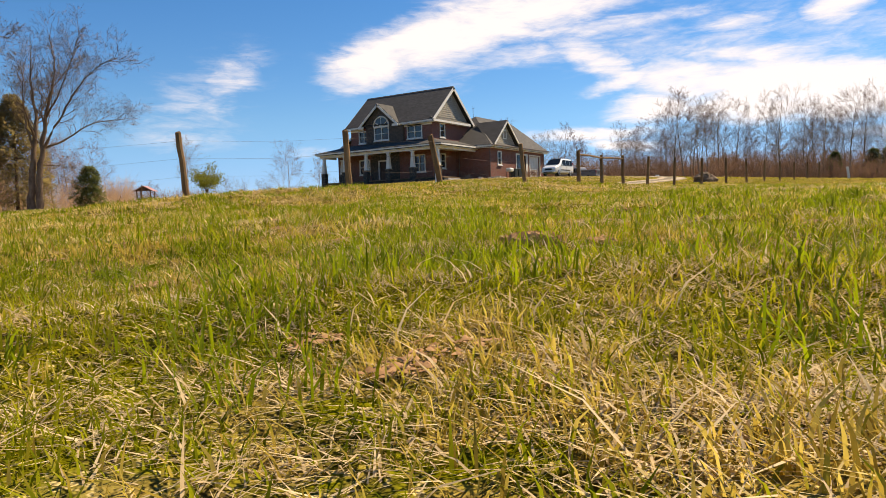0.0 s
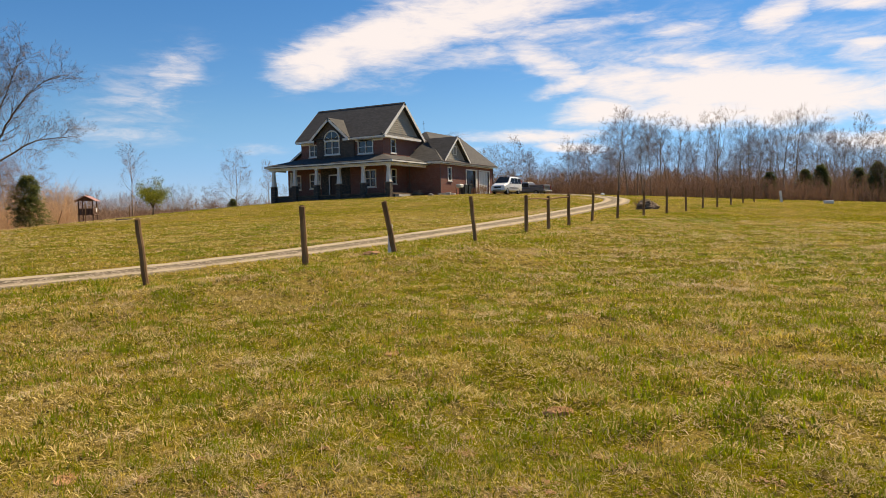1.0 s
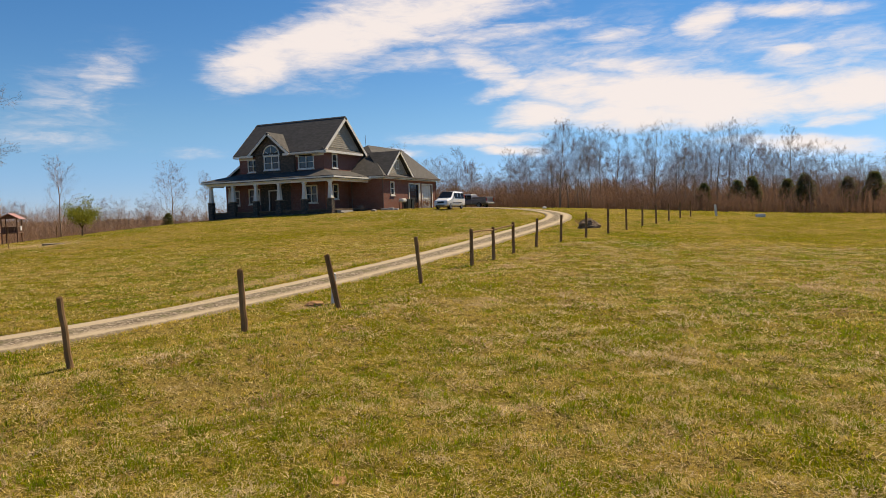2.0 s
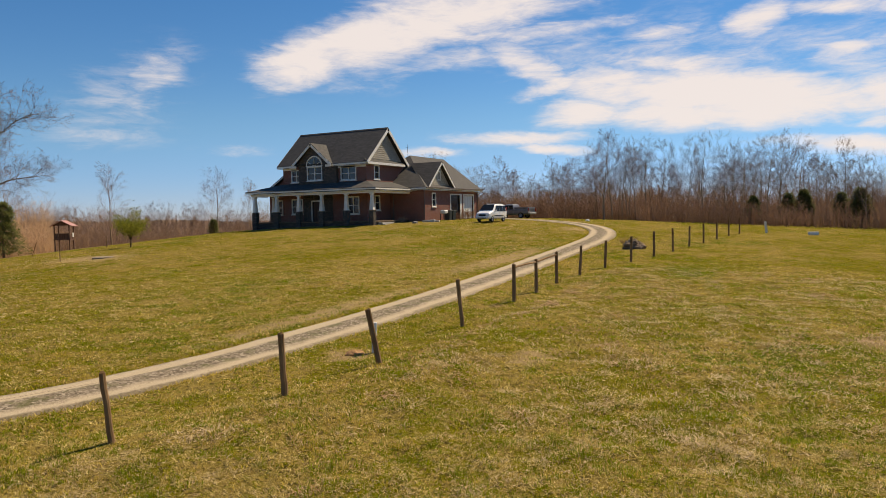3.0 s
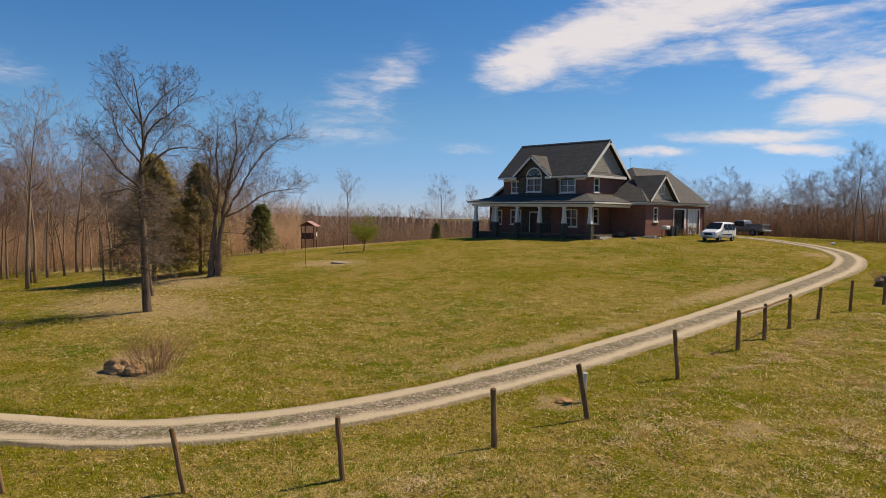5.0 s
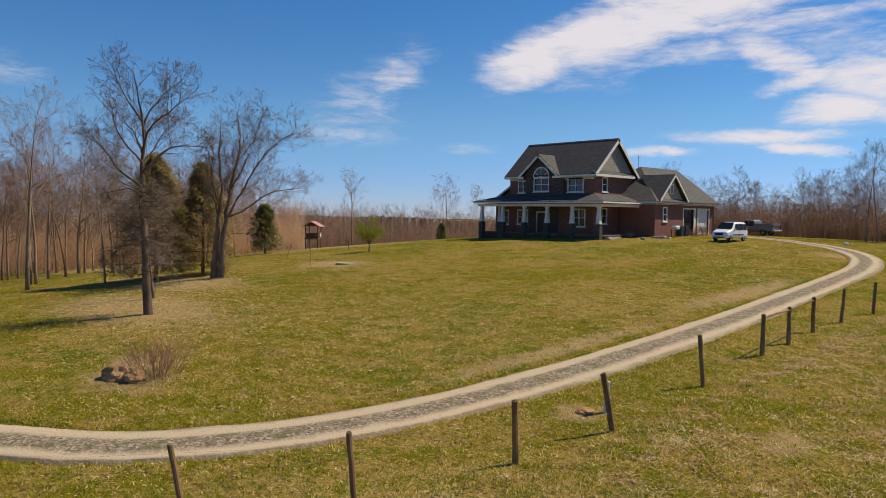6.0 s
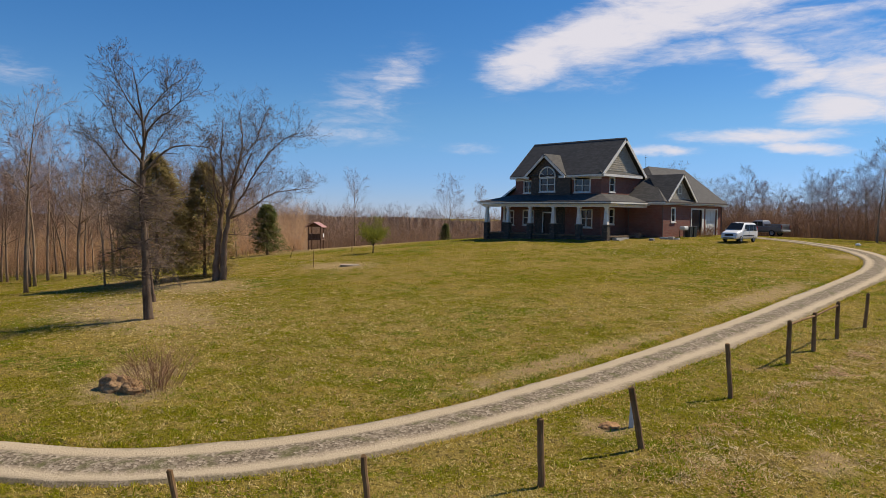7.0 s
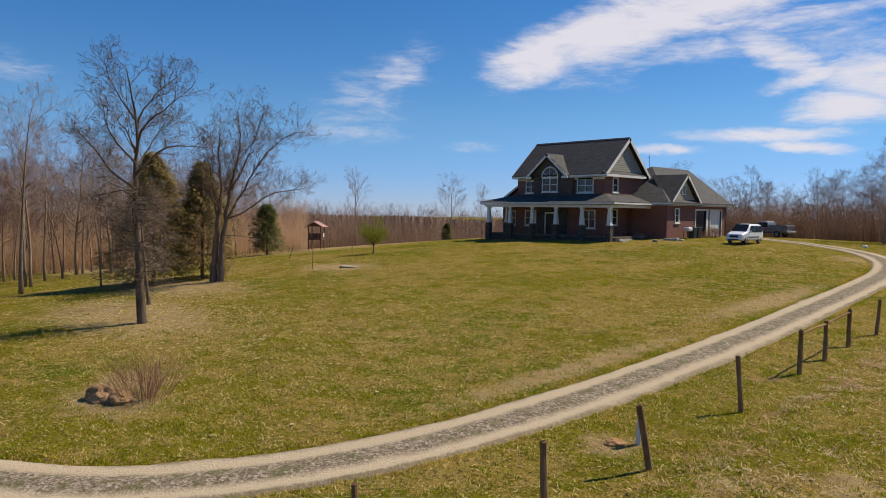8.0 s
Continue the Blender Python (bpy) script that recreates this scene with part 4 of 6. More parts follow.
for i in range(4):
    for j in range(4):
        hz, wy = (G_DOOR[3] - G_DOOR[2]) / 4, (G_DOOR[1] - G_DOOR[0]) / 4
        part("panel", Build().box(WX - 0.15, WX - 0.125, G_DOOR[0] + j * wy + 0.06, G_DOOR[0] + (j + 1) * wy - 0.06, G_DOOR[2] + i * hz + 0.07, G_DOOR[2] + (i + 1) * hz - 0.07, 0.01), M["garage"], gd)
# wing roof: hipped to the front, gabled behind
HX, HY0, HY1, HZ = -42.9, 71.6, 80.0, 11.6
ER, EF, EB = WX + 0.42, WY0 - 0.42, WY1 + 0.45
EL = 2 * HX - ER
slab("wing_roof", [(HX, HY0, HZ), (HX, EB, HZ), (ER, EB, 7.62), (ER, EF, 7.62)], 0.13, M["shingle"], "dark grey shingle roof")
slab("wing_roof", [(HX, HY0, HZ), (ER, EF, 7.62), (EL, EF, 7.62)], 0.13, M["shingle"])
slab("wing_roof", [(HX, HY0, HZ), (EL, EF, 7.62), (EL, EB, 7.62), (HX, EB, HZ)], 0.13, M["shingle"])
part("wing_gable", Build().prism([(EL + 0.5, 7.4), (WX, 7.4), (HX, HZ - 0.2)], 1, WY1 - 0.2, WY1), M["shake"], house)
board("fascia", (ER + 0.03, EF, 7.57), (ER + 0.03, EB, 7.57), (0.06, 0.19))
board("fascia", (X1 + 0.5, EF - 0.03, 7.57), (ER, EF - 0.03, 7.57), (0.06, 0.19))
board("rake_board", (HX, EB + 0.03, HZ - 0.04), (ER, EB + 0.03, 7.56), (0.06, 0.28))
part("soffit", Build().box(WX + 0.004, ER, EF, EB, 7.29, 7.33), M["white"], house)
part("soffit", Build().box(X1 + 0.1, WX, EF, WY0 - 0.004, 7.29, 7.33), M["white"], house)
# gable over the garage wall
GP = (69.5, 10.5)
part("side_gable", Build().prism([(66.9, 7.7), (72.1, 7.7), (GP[0], 10.25)], 0, WX - 0.2, WX + 0.05), M["shake"], house)
for y_, sg in ((66.45, -1), (72.55, 1)):
    slab("side_gable_roof", [(WX + 0.45, GP[0], GP[1]), (WX + 0.45, y_, 7.72), (WX - 0.3, y_, 7.72), (-41.6, GP[0], GP[1])], 0.1, M["shingle"])
    board("rake_board", (WX + 0.48, GP[0], GP[1] - 0.02), (WX + 0.48, y_, 7.70), (0.06, 0.19))
window(0, WX + 0.05, 69.2, 69.8, 8.5, 9.35, 1, 1, 1, False)
for dx, dy in ((WX + 0.06, WY0 - 0.06), (X1 + 0.45, WY0 - 0.07), (WX + 0.06, WY1 - 0.1)):
    part("downspout", Build().tube([(dx, dy, 3.7), (dx, dy, 7.3)], [0.05, 0.05], 6), M["gutter"], house)
board("gutter", (ER + 0.12, EF, 7.60), (ER + 0.12, EB, 7.60), (0.1, 0.1), None, M["gutter"])
part("antenna", Build().tube([(HX - 0.5, HY0 + 0.4, HZ - 0.1), (HX - 0.55, HY0 + 0.4, HZ + 1.3)], [0.025, 0.015], 5).tube([(HX - 0.8, HY0 + 0.4, HZ + 1.0), (HX - 0.3, HY0 + 0.4, HZ + 1.05)], [0.012, 0.012], 4), M["wire"], house)
# floors inside, so that the rooms are closed and dim
part("inner_floor", Build().box(X0 + 0.26, X1 - 0.26, YF + 0.26, YB - 0.01, 7.6, 7.75), M["inside"], house)
part("inner_wall", Build().box(X0 + 0.26, X1 - 0.26, YF + 3.0, YF + 3.1, FLOOR, TOP), M["inside"], house)
part("inner_wall", Build().box(-41.8, -41.7, WY0 + 0.3, WY1 - 0.3, FLOOR, EAVE), M["inside"], house)
part("inner_ceiling", Build().box(X0 + 0.26, X1 - 0.26, YF + 0.26, YB - 0.01, 10.02, 10.12), M["inside"], house)

# ---------------------------------------------------------------- fence along the drive
def gz(x, y):
    return float(land(np.array([x]), np.array([y]))[0])


POSTS = [
    # x, y, height, lean to the side, lean ahead, thickness
    (-22.5, -0.6, 1.25, 3, 2, 0.06), (-19.0, 1.4, 1.3, -8, 3, 0.055), (-16.2, 3.5, 1.25, -10, 3, 0.055), (-13.45, 6.05, 1.3, -11, 2, 0.055), (-11.45, 8.45, 1.27, -5, 2, 0.060), (-10.4, 11.87, 1.34, -2, 2, 0.072),
    (-10.15, 15.17, 1.42, -11, 4, 0.075), (-10.7, 20.95, 1.58, -5, 0, 0.070), (-11.3, 35.6, 1.5, 3, 1, 0.075), (-11.0, 39.3, 1.55, 2, 0, 0.075),
    (-10.4, 42.8, 1.55, 1, 1, 0.075), (-9.9, 46.8, 1.6, 1, 0, 0.075), (-9.4, 50.6, 1.55, -1, 0, 0.07), (-8.9, 54.2, 1.5, 1, 0, 0.07), (-8.4, 57.6, 1.45, 0, 0, 0.07), (-7.9, 61.2, 1.4, 0, 0, 0.07), (-7.4, 64.8, 1.4, 0, 0, 0.07), (-6.9, 68.4, 1.4, 0, 0, 0.07),
]
rng = random.Random(11)


def post_build(h, r, seed):
    k = random.Random(seed)
    pts, rad = [], []
    for i in range(7):
        z = -0.3 + (h + 0.3) * i / 6
        pts.append((k.uniform(-0.008, 0.008), k.uniform(-0.008, 0.008), z))
        rad.append(r * (1.05 - 0.12 * i / 6) * k.uniform(0.95, 1.05))
    pts.append((0, 0, h + 0.012))
    rad.append(r * 0.7)
    return Build().tube(pts, rad, 9)


for i, (x, y, h, lx, ly, r) in enumerate(POSTS):
    ob = part("fence_post", post_build(h, r, i), M["post"])
    ob.matrix_basis = Matrix.Translation((x, y, gz(x, y))) @ Matrix.Rotation(radians(lx), 4, Vector((-0.69, 0.72, 0))) @ Matrix.Rotation(rng.uniform(0, 6), 4, 'Z')
    lean = "leaning " if abs(lx) > 6 else ""
    tagged(ob, f"{lean}weathered grey-brown round fence post in the turf", "fence post", "posts along the drive")
# braced corner: three posts with a top rail
BR = [(-11.08, 26.3, 1.48), (-11.25, 29.2, 1.44), (-11.4, 32.3, 1.50)]
brace = thing("fence_brace", "three dark posts joined by a round top rail", "fence")
for i, (x, y, h) in enumerate(BR):
    ob = part("post", post_build(h, 0.078, 40 + i), M["post"], brace)
    ob.matrix_basis = pose(x, y, gz(x, y))
for (xa, ya, ha), (xb, yb, hb) in zip(BR[:-1], BR[1:]):
    za, zb = gz(xa, ya) + ha - 0.12, gz(xb, yb) + hb - 0.12
    part("rail", Build().tube([(xa, ya, za), ((xa + xb) / 2, (ya + yb) / 2, (za + zb) / 2 + 0.02), (xb, yb, zb)], [0.04, 0.036, 0.04], 8), M["post"], brace)

# small pale stake beside the leaning post, and its bare patch
ob = part("stake", Build().box(-0.06, 0.06, -0.05, 0.05, -0.2, 0.85, 0.012), M["plate"])
ob.matrix_basis = pose(-11.35, 16.7, gz(-11.35, 16.7), 2, 3, 30)
tagged(ob, "short whitish stake beside a leaning post", "stake")
# strands of wire from post to post
WIRE = [(x, y, h) for x, y, h, *_ in POSTS[:8]] + BR + [(x, y, h) for x, y, h, *_ in POSTS[8:]]
wires = thing("fence_wire", "thin slack grey wire strung along the posts", "fence wire")
for level in (0.35, 0.62, 0.88):
    for (xa, ya, ha), (xb, yb, hb) in zip(WIRE[:-1], WIRE[1:]):
        za, zb = gz(xa, ya) + ha * level, gz(xb, yb) + hb * level
        wb = Build().tube([(xa, ya, za), ((xa + xb) / 2, (ya + yb) / 2, (za + zb) / 2 - 0.05), (xb, yb, zb)], [0.0016] * 3, 3, False)
        part("strand", wb, M["wire"], wires)


# ---------------------------------------------------------------- trees
class Species:
    def __init__(self, kids, ratio, angle, segs, sides, rise, wander, start=0.35, thin=0.55, belly=False):
        self.kids, self.ratio, self.angle, self.segs, self.sides = kids, ratio, angle, segs, sides
        self.rise, self.wander, self.start, self.thin, self.belly = rise, wander, start, thin, belly


def limb(builds, k, sp, start, way, length, r0, level):
    n = sp.segs[level]
    pts, rad = [start.copy()], [r0]
    d = way.normalized()
    p = start.copy()
    last = level == len(sp.kids)
    tip = 0.06 if level == 0 else 0.25
    for i in range(n):
        d = (d + Vector((k.gauss(0, 1), k.gauss(0, 1), k.gauss(0, 0.6))) * sp.wander[level] + Vector((0, 0, sp.rise[level]))).normalized()
        p = p + d * (length / n)
        pts.append(p.copy())
        rad.append(max(r0 * (1 - (1 - tip) * ((i + 1) / n) ** 0.8), MIN_TWIG))
    builds[0 if level < 2 else 1].tube(pts, rad, sp.sides[level], level < 2)
    if last:
        return
    count = sp.kids[level]
    spin = k.uniform(0, 6.28)
    for c in range(count):
        f = sp.start + (1 - sp.start) * (c + k.uniform(0.1, 0.9)) / count if level == 0 else 0.22 + 0.78 * (c + k.uniform(0, 0.9)) / count
        x = min(f * n, n - 1e-3)
        i = int(x)
        at = pts[i].lerp(pts[i + 1], x - i)
        along = (pts[i + 1] - pts[i]).normalized()
        side = along.cross(Vector((k.uniform(-1, 1), k.uniform(-1, 1), k.uniform(-1, 1))))
        if level == 0:
            spin += 2.4
            side = Vector((math.cos(spin), math.sin(spin), 0))
        side.normalize()
        a = radians(k.uniform(0.75, 1.25) * sp.angle[level])
        kid = (along * math.cos(a) + side * math.sin(a)).normalized()
        ln = length * sp.ratio[level] * k.uniform(0.7, 1.2) * ((0.25 + math.sin(math.pi * min(f, 0.86)) if sp.belly else 1.25 - 0.75 * f) if level == 0 else (1.15 - 0.4 * f))
        rr = rad[i] * sp.thin * k.uniform(0.75, 1.1) * (1.0 if level == 0 else 0.66)
        limb(builds, k, sp, at, kid, ln, max(rr, MIN_TWIG), level + 1)


MIN_TWIG = 0.008


def bare_tree(name, seed, sp, height, r0, bark, twig, root=True):
    """Meshes of a leafless tree standing at the origin: trunk with limbs, and the twigs."""
    k = random.Random(seed)
    builds = (Build(), Build())
    limb(builds, k, sp, Vector((0, 0, -0.3)), Vector((0, 0, 1)), height, r0, 0)
    if root:
        builds[0].tube([(0, 0, -0.3), (0, 0, 0.12), (0, 0, 0.5)], [r0 * 1.5, r0 * 1.16, r0 * 0.93], 10, False)
    return builds[0].mesh(name + "_trunk", True), builds[1].mesh(name + "_crown"), bark, twig


def tree_thing(meshes, label, category, x, y, rz=0.0, scale=1.0, group="", name="tree"):
    ob = thing(name, label, category, (x, y, gz(x, y) - 0.05), rz, group)
    ob.scale = (scale,) * 3
    part("trunk", meshes[0], meshes[2], ob)
    part("crown", meshes[1], meshes[3], ob)
    return ob


# the two lawn trees: trunks and main limbs as (across, along, up) in metres, across along (0.67, 0.74), along towards the camera's far side
ACROSS, ALONG = Vector((0.67, 0.74, 0)), Vector((-0.74, 0.67, 0))


def bough(builds, k, sp, pts, r0, r1, sides=7, every=0.33, spread=1.0, first=0.25):
    """A bent main limb through the given places, with side branches all along it."""
    way = [ACROSS * a + ALONG * b_ + Vector((0, 0, c)) for a, b_, c in pts]
    fine = [Vector(p) for p in spline([tuple(p) for p in way], 0.45)]
    n = len(fine)
    fine = [p + Vector((k.gauss(0, 0.035), k.gauss(0, 0.035), k.gauss(0, 0.02))) * (1 if 0 < i < n - 1 else 0) for i, p in enumerate(fine)]
    rad = [r0 + (r1 - r0) * (i / (n - 1)) ** 0.8 for i in range(n)]
    builds[0].tube(fine, rad, sides)
    total = sum((fine[i + 1] - fine[i]).length for i in range(n - 1))
    count = max(3, int(total * (1 - first) / every))
    for c in range(count):
        f = first + (1 - first) * (c + k.uniform(0.1, 0.9)) / count
        x = min(f * (n - 1), n - 1.001)
        i = int(x)
        at, along = fine[i].lerp(fine[i + 1], x - i), (fine[i + 1] - fine[i]).normalized()
        side = along.cross(Vector((k.uniform(-1, 1), k.uniform(-1, 1), k.uniform(-1, 1)))).normalized()
        a = radians(k.uniform(28, 62))
        kid = (along * math.cos(a) + side * math.sin(a) + Vector((0, 0, 0.22))).normalized()
        limb(builds, k, sp, at, kid, spread * k.uniform(0.7, 1.5) * (1.25 - 0.5 * f), max(rad[i] * 0.40, 0.017), 1)


MIN_TWIG = 0.0050
TWIGGY = Species((0, 5, 4, 2), (0, 0.55, 0.6, 0.65), (0, 48, 46, 42), (1, 6, 4, 3, 2), (5, 5, 4, 3, 3), (0, 0.05, 0.03, 0.02, 0.02), (0, 0.18, 0.19, 0.17, 0.15), 0.2, 0.72)
DROOPY = Species((0, 6, 4, 2), (0, 0.5, 0.55, 0.6), (0, 50, 46, 40), (1, 6, 4, 3, 2), (5, 4, 3, 3, 3), (0, -0.02, 0.0, 0.0, 0.0), (0, 0.18, 0.2, 0.18, 0.15), 0.2, 0.75)


def lawn_tree(name, seed, sp, boughs, bark, twig, low=0):
    k = random.Random(seed)
    builds = (Build(), Build())
    for pts, r0, r1, every, spread, first in boughs:
        bough(builds, k, sp, pts, r0, r1, 9 if r0 > 0.15 else 6, every, spread, first)
    for c in range(low):
        # fine drooping branches low on the trunk
        z, a = k.uniform(2.2, 7.2), k.uniform(0, 6.283)
        limb(builds, k, DROOPY, Vector((-0.05 * z * 0.67, -0.05 * z * 0.74, z)), Vector((math.cos(a) + 0.35, math.sin(a) + 0.35, k.uniform(-0.15, 0.35))), k.uniform(0.9, 2.6), 0.032, 1)
    return builds[0].mesh(name + "_trunk", True), builds[1].mesh(name + "_crown"), bark, twig


tree_a = lawn_tree("tall_tree", 35, TWIGGY, (
    (((0, 0, -0.3), (-0.1, 0, 1.2), (-0.3, 0, 4.8), (-0.38, 0.1, 7.7), (-0.3, 0, 10.4), (-0.75, -0.1, 13.1)), 0.271, 0.015, 0.59, 1.4, 0.62),
    (((-0.35, 0, 6.9), (-1.5, -0.4, 7.9), (-2.1, -0.8, 8.9), (-2.8, -1.0, 9.7)), 0.074, 0.013, 0.24, 1.4, 0.20),
    (((-0.32, 0, 6.3), (-1.2, 0.5, 6.8), (-2.9, 0.9, 6.5)), 0.056, 0.010, 0.30, 1.2, 0.20),
    (((-0.38, 0, 7.6), (0.6, 0.6, 8.8), (1.4, 1.0, 9.2), (2.7, 1.5, 9.1)), 0.081, 0.013, 0.24, 1.4, 0.20),
    (((-0.36, 0, 8.7), (0.25, -0.7, 9.8), (1.2, -1.3, 10.4), (2.7, -1.6, 11.5)), 0.074, 0.011, 0.24, 1.4, 0.20),
    (((-0.3, 0, 10.0), (0.25, 0.4, 11.3), (0.9, 0.8, 12.2), (1.7, 1.2, 13.0)), 0.056, 0.010, 0.24, 1.3, 0.15),
    (((-0.36, 0, 8.9), (-1.2, 0.9, 10.0), (-2.1, 1.4, 10.9)), 0.062, 0.010, 0.24, 1.4, 0.20),
    (((-0.3, 0, 10.3), (-1.0, -0.6, 11.7), (-1.4, -0.9, 13.0)), 0.050, 0.009, 0.24, 1.3, 0.15),
    (((-0.36, 0, 7.9), (-0.2, 1.4, 9.1), (0.2, 2.6, 10.6)), 0.062, 0.010, 0.24, 1.4, 0.20),
    (((-0.36, 0, 8.2), (-0.8, -1.5, 9.3), (-0.9, -2.6, 11.0)), 0.062, 0.010, 0.24, 1.4, 0.20),
), M["bark_oak"], M["twig_oak"], 64)
tree_thing(tree_a, "tall leafless tree with a dark straight trunk on the lawn", "tree", -36.8, 14.6, 0, 0.94)
tree_b = lawn_tree("forked_tree", 8, TWIGGY, (
    (((-0.3, 0, -0.3), (-0.15, 0, 2.2), (0.1, 0.1, 4.7), (0.3, 0.2, 7.0), (0.1, 0.2, 9.6), (0.3, 0, 12.2)), 0.328, 0.013, 0.38, 1.9, 0.45),
    (((0.32, -0.1, -0.3), (0.4, -0.1, 2.2), (0.7, -0.2, 4.7), (1.2, -0.4, 7.4), (1.9, -0.5, 10.2), (1.7, -0.6, 12.9)), 0.295, 0.013, 0.38, 1.9, 0.45),
    (((0.1, 0, 4.9), (-0.55, 0.6, 7.3), (-0.5, 1.0, 9.6), (-1.1, 1.5, 11.4)), 0.093, 0.013, 0.25, 1.7, 0.25),
    (((0.7, -0.2, 4.6), (2.0, -0.6, 6.7), (3.6, -0.4, 9.4), (5.3, -0.2, 11.1), (6.4, 0, 11.4)), 0.112, 0.013, 0.22, 1.9, 0.25),
    (((0.8, 0, 4.8), (2.2, 0.8, 5.6), (3.8, 1.6, 6.8), (6.6, 2.2, 7.3)), 0.087, 0.011, 0.22, 1.7, 0.25),
    (((1.2, -0.4, 7.0), (2.4, -1.3, 8.7), (3.5, -1.9, 11.3), (4.0, -2.2, 12.6)), 0.081, 0.011, 0.22, 1.7, 0.20),
    (((0.3, 0.1, 6.5), (0.6, 1.8, 8.4), (1.4, 2.9, 11.0)), 0.081, 0.011, 0.24, 1.7, 0.20),
    (((0.2, 0.1, 5.6), (0.1, -1.7, 7.6), (0.6, -2.9, 10.4)), 0.081, 0.011, 0.24, 1.7, 0.20),
    (((1.6, -0.4, 9.0), (2.6, 0.6, 10.8), (3.2, 1.2, 12.6)), 0.056, 0.010, 0.22, 1.4, 0.20),
    (((0.5, 0, 3.6), (1.5, 0.2, 3.55), (2.9, 0.4, 3.4)), 0.043, 0.010, 0.58, 0.7, 0.30),
    (((0.45, 0, 5.2), (-0.4, -0.2, 6.5), (-1.0, -0.4, 7.3)), 0.056, 0.015, 0.67, 0.9, 0.50),
), M["bark"], M["twig_oak"])
tree_thing(tree_b, "twin-trunked leafless tree with grey-brown limbs and rounded crown", "tree", -49.9, 24.7, 0, 0.94)
YOUNG = Species((8, 5, 4), (0.3, 0.5, 0.5), (45, 42, 40), (9, 4, 3, 2), (7, 4, 3, 3), (0.0, 0.12, 0.06, 0.03), (0.03, 0.14, 0.18, 0.2), 0.35, 0.45)
sapling = bare_tree("young_tree", 5, YOUNG, 7.6, 0.11, M["bark"], M["twig"])
tree_thing(sapling, "thin young leafless tree behind the tall tree", "tree", -42.9, 17.2, 10)

MIN_TWIG = 0.0065
WOOD = Species((15, 7, 8), (0.33, 0.50, 0.6), (45, 42, 40), (8, 4, 2, 1), (6, 4, 3, 3), (0.0, 0.16, 0.08, 0.03), (0.045, 0.14, 0.18, 0.2), 0.42, 0.46)
CROWNY = Species((15, 7, 8), (0.46, 0.52, 0.6), (54, 46, 42), (7, 4, 2, 1), (6, 4, 3, 3), (0.0, 0.12, 0.07, 0.03), (0.05, 0.15, 0.18, 0.2), 0.28, 0.50)
kinds = []
for i, (sp, h, r, bk, tw) in enumerate(((WOOD, 14, 0.17, "bark_wood", "twig"), (WOOD, 12.5, 0.14, "bark_pale", "twig_red"), (CROWNY, 12, 0.18, "bark_wood", "twig"), (WOOD, 15, 0.19, "bark_pale", "twig"), (CROWNY, 10, 0.14, "bark_wood", "twig_red"), (WOOD, 11, 0.11, "bark_wood", "twig"))):
    kinds.append((bare_tree("wood_tree", 70 + i, sp, h, r, M[bk], M[tw], root=False), h))
W_LABEL = "bare deciduous tree at the edge of the woods"
masters = {}


def wood_tree(kind, x, y, height, rz):
    meshes, h = kinds[kind]
    m = pose(x, y, gz(x, y) - 0.1, 0, 0, rz)
    s = height / h
    if kind not in masters:
        masters[kind] = tree_thing(meshes, W_LABEL, "tree", x, y, rz, 1.0, "trees of the woods")
        masters[kind].scale = (s, s, s)
        return masters[kind]
    ob = copy_thing(masters[kind], m)
    ob.scale = (s, s, s)
    return ob


EYE = (-2.0, 1.2)


def bearing(az, d):
    """A place seen from the middle of the path: degrees to the left of +y, and metres."""
    return EYE[0] - d * math.sin(radians(az)), EYE[1] + d * math.cos(radians(az))


# single trees on the left slope
for kind, x, y, h in ((3, -61.3, 15.0, 14.6), (0, -68.2, 17.3, 13.2), (1, -76.3, 20.4, 14.5), (2, -83.2, 25.2, 15.0), (5, -68.0, 24.2, 11.0), (3, -97, 34, 15.5), (0, -90, 30, 13.5), (1, -72, 14.5, 15.8), (3, -64, 9.5, 16.5), (5, -58, 19.5, 9.0), (0, -80, 31, 12.5), (1, -88, 38, 12.5)):
    wood_tree(kind, x, y, h, (x * 37) % 360)
lw = random.Random(12)
for i in range(9):
    wood_tree(lw.choice((0, 1, 2, 3, 4)), *bearing(67 + 26 * (i + lw.random()) / 9, lw.uniform(64, 84)), lw.uniform(10.5, 14.0), lw.uniform(0, 360))
for i in range(46):
    wood_tree(lw.choice((0, 1, 1, 2, 3, 3, 4, 5)), *bearing(63 + 28 * (i + lw.random()) / 46, lw.uniform(80, 116)), lw.uniform(9.5, 13.5), lw.uniform(0, 360))
# single trees on the sky line behind the lawn
for kind, az, d, h in ((0, 53.3, 105, 10.5), (4, 45.8, 108, 9.2), (5, 43.2, 112, 8.6), (4, 62.5, 95, 9.5), (2, 66, 92, 10.5)):
    wood_tree(kind, *bearing(az, d), h, az * 11)
# the woods: left, middle, right
wr = random.Random(3)
for lo, hi, d0, d1, h0, h1, count in ((60, 88, 104, 140, 9, 12.5, 62), (28, 62, 128, 165, 6.0, 8.0, 62), (14, 29, 97, 128, 6.0, 8.5, 46), (5, 15, 88, 118, 6.0, 9.5, 26), (-3, 6, 86, 112, 6.5, 10.0, 22), (-14, -2, 88, 118, 5.0, 7.5, 30)):
    for i in range(count):
        az = lo + (hi - lo) * (i + wr.random()) / count
        d = d0 + (d1 - d0) * wr.random() ** 1.3
        wood_tree(wr.choice((0, 1, 2, 2, 3, 4, 4, 5)), *bearing(az, d), wr.uniform(h0, h1), wr.uniform(0, 360))


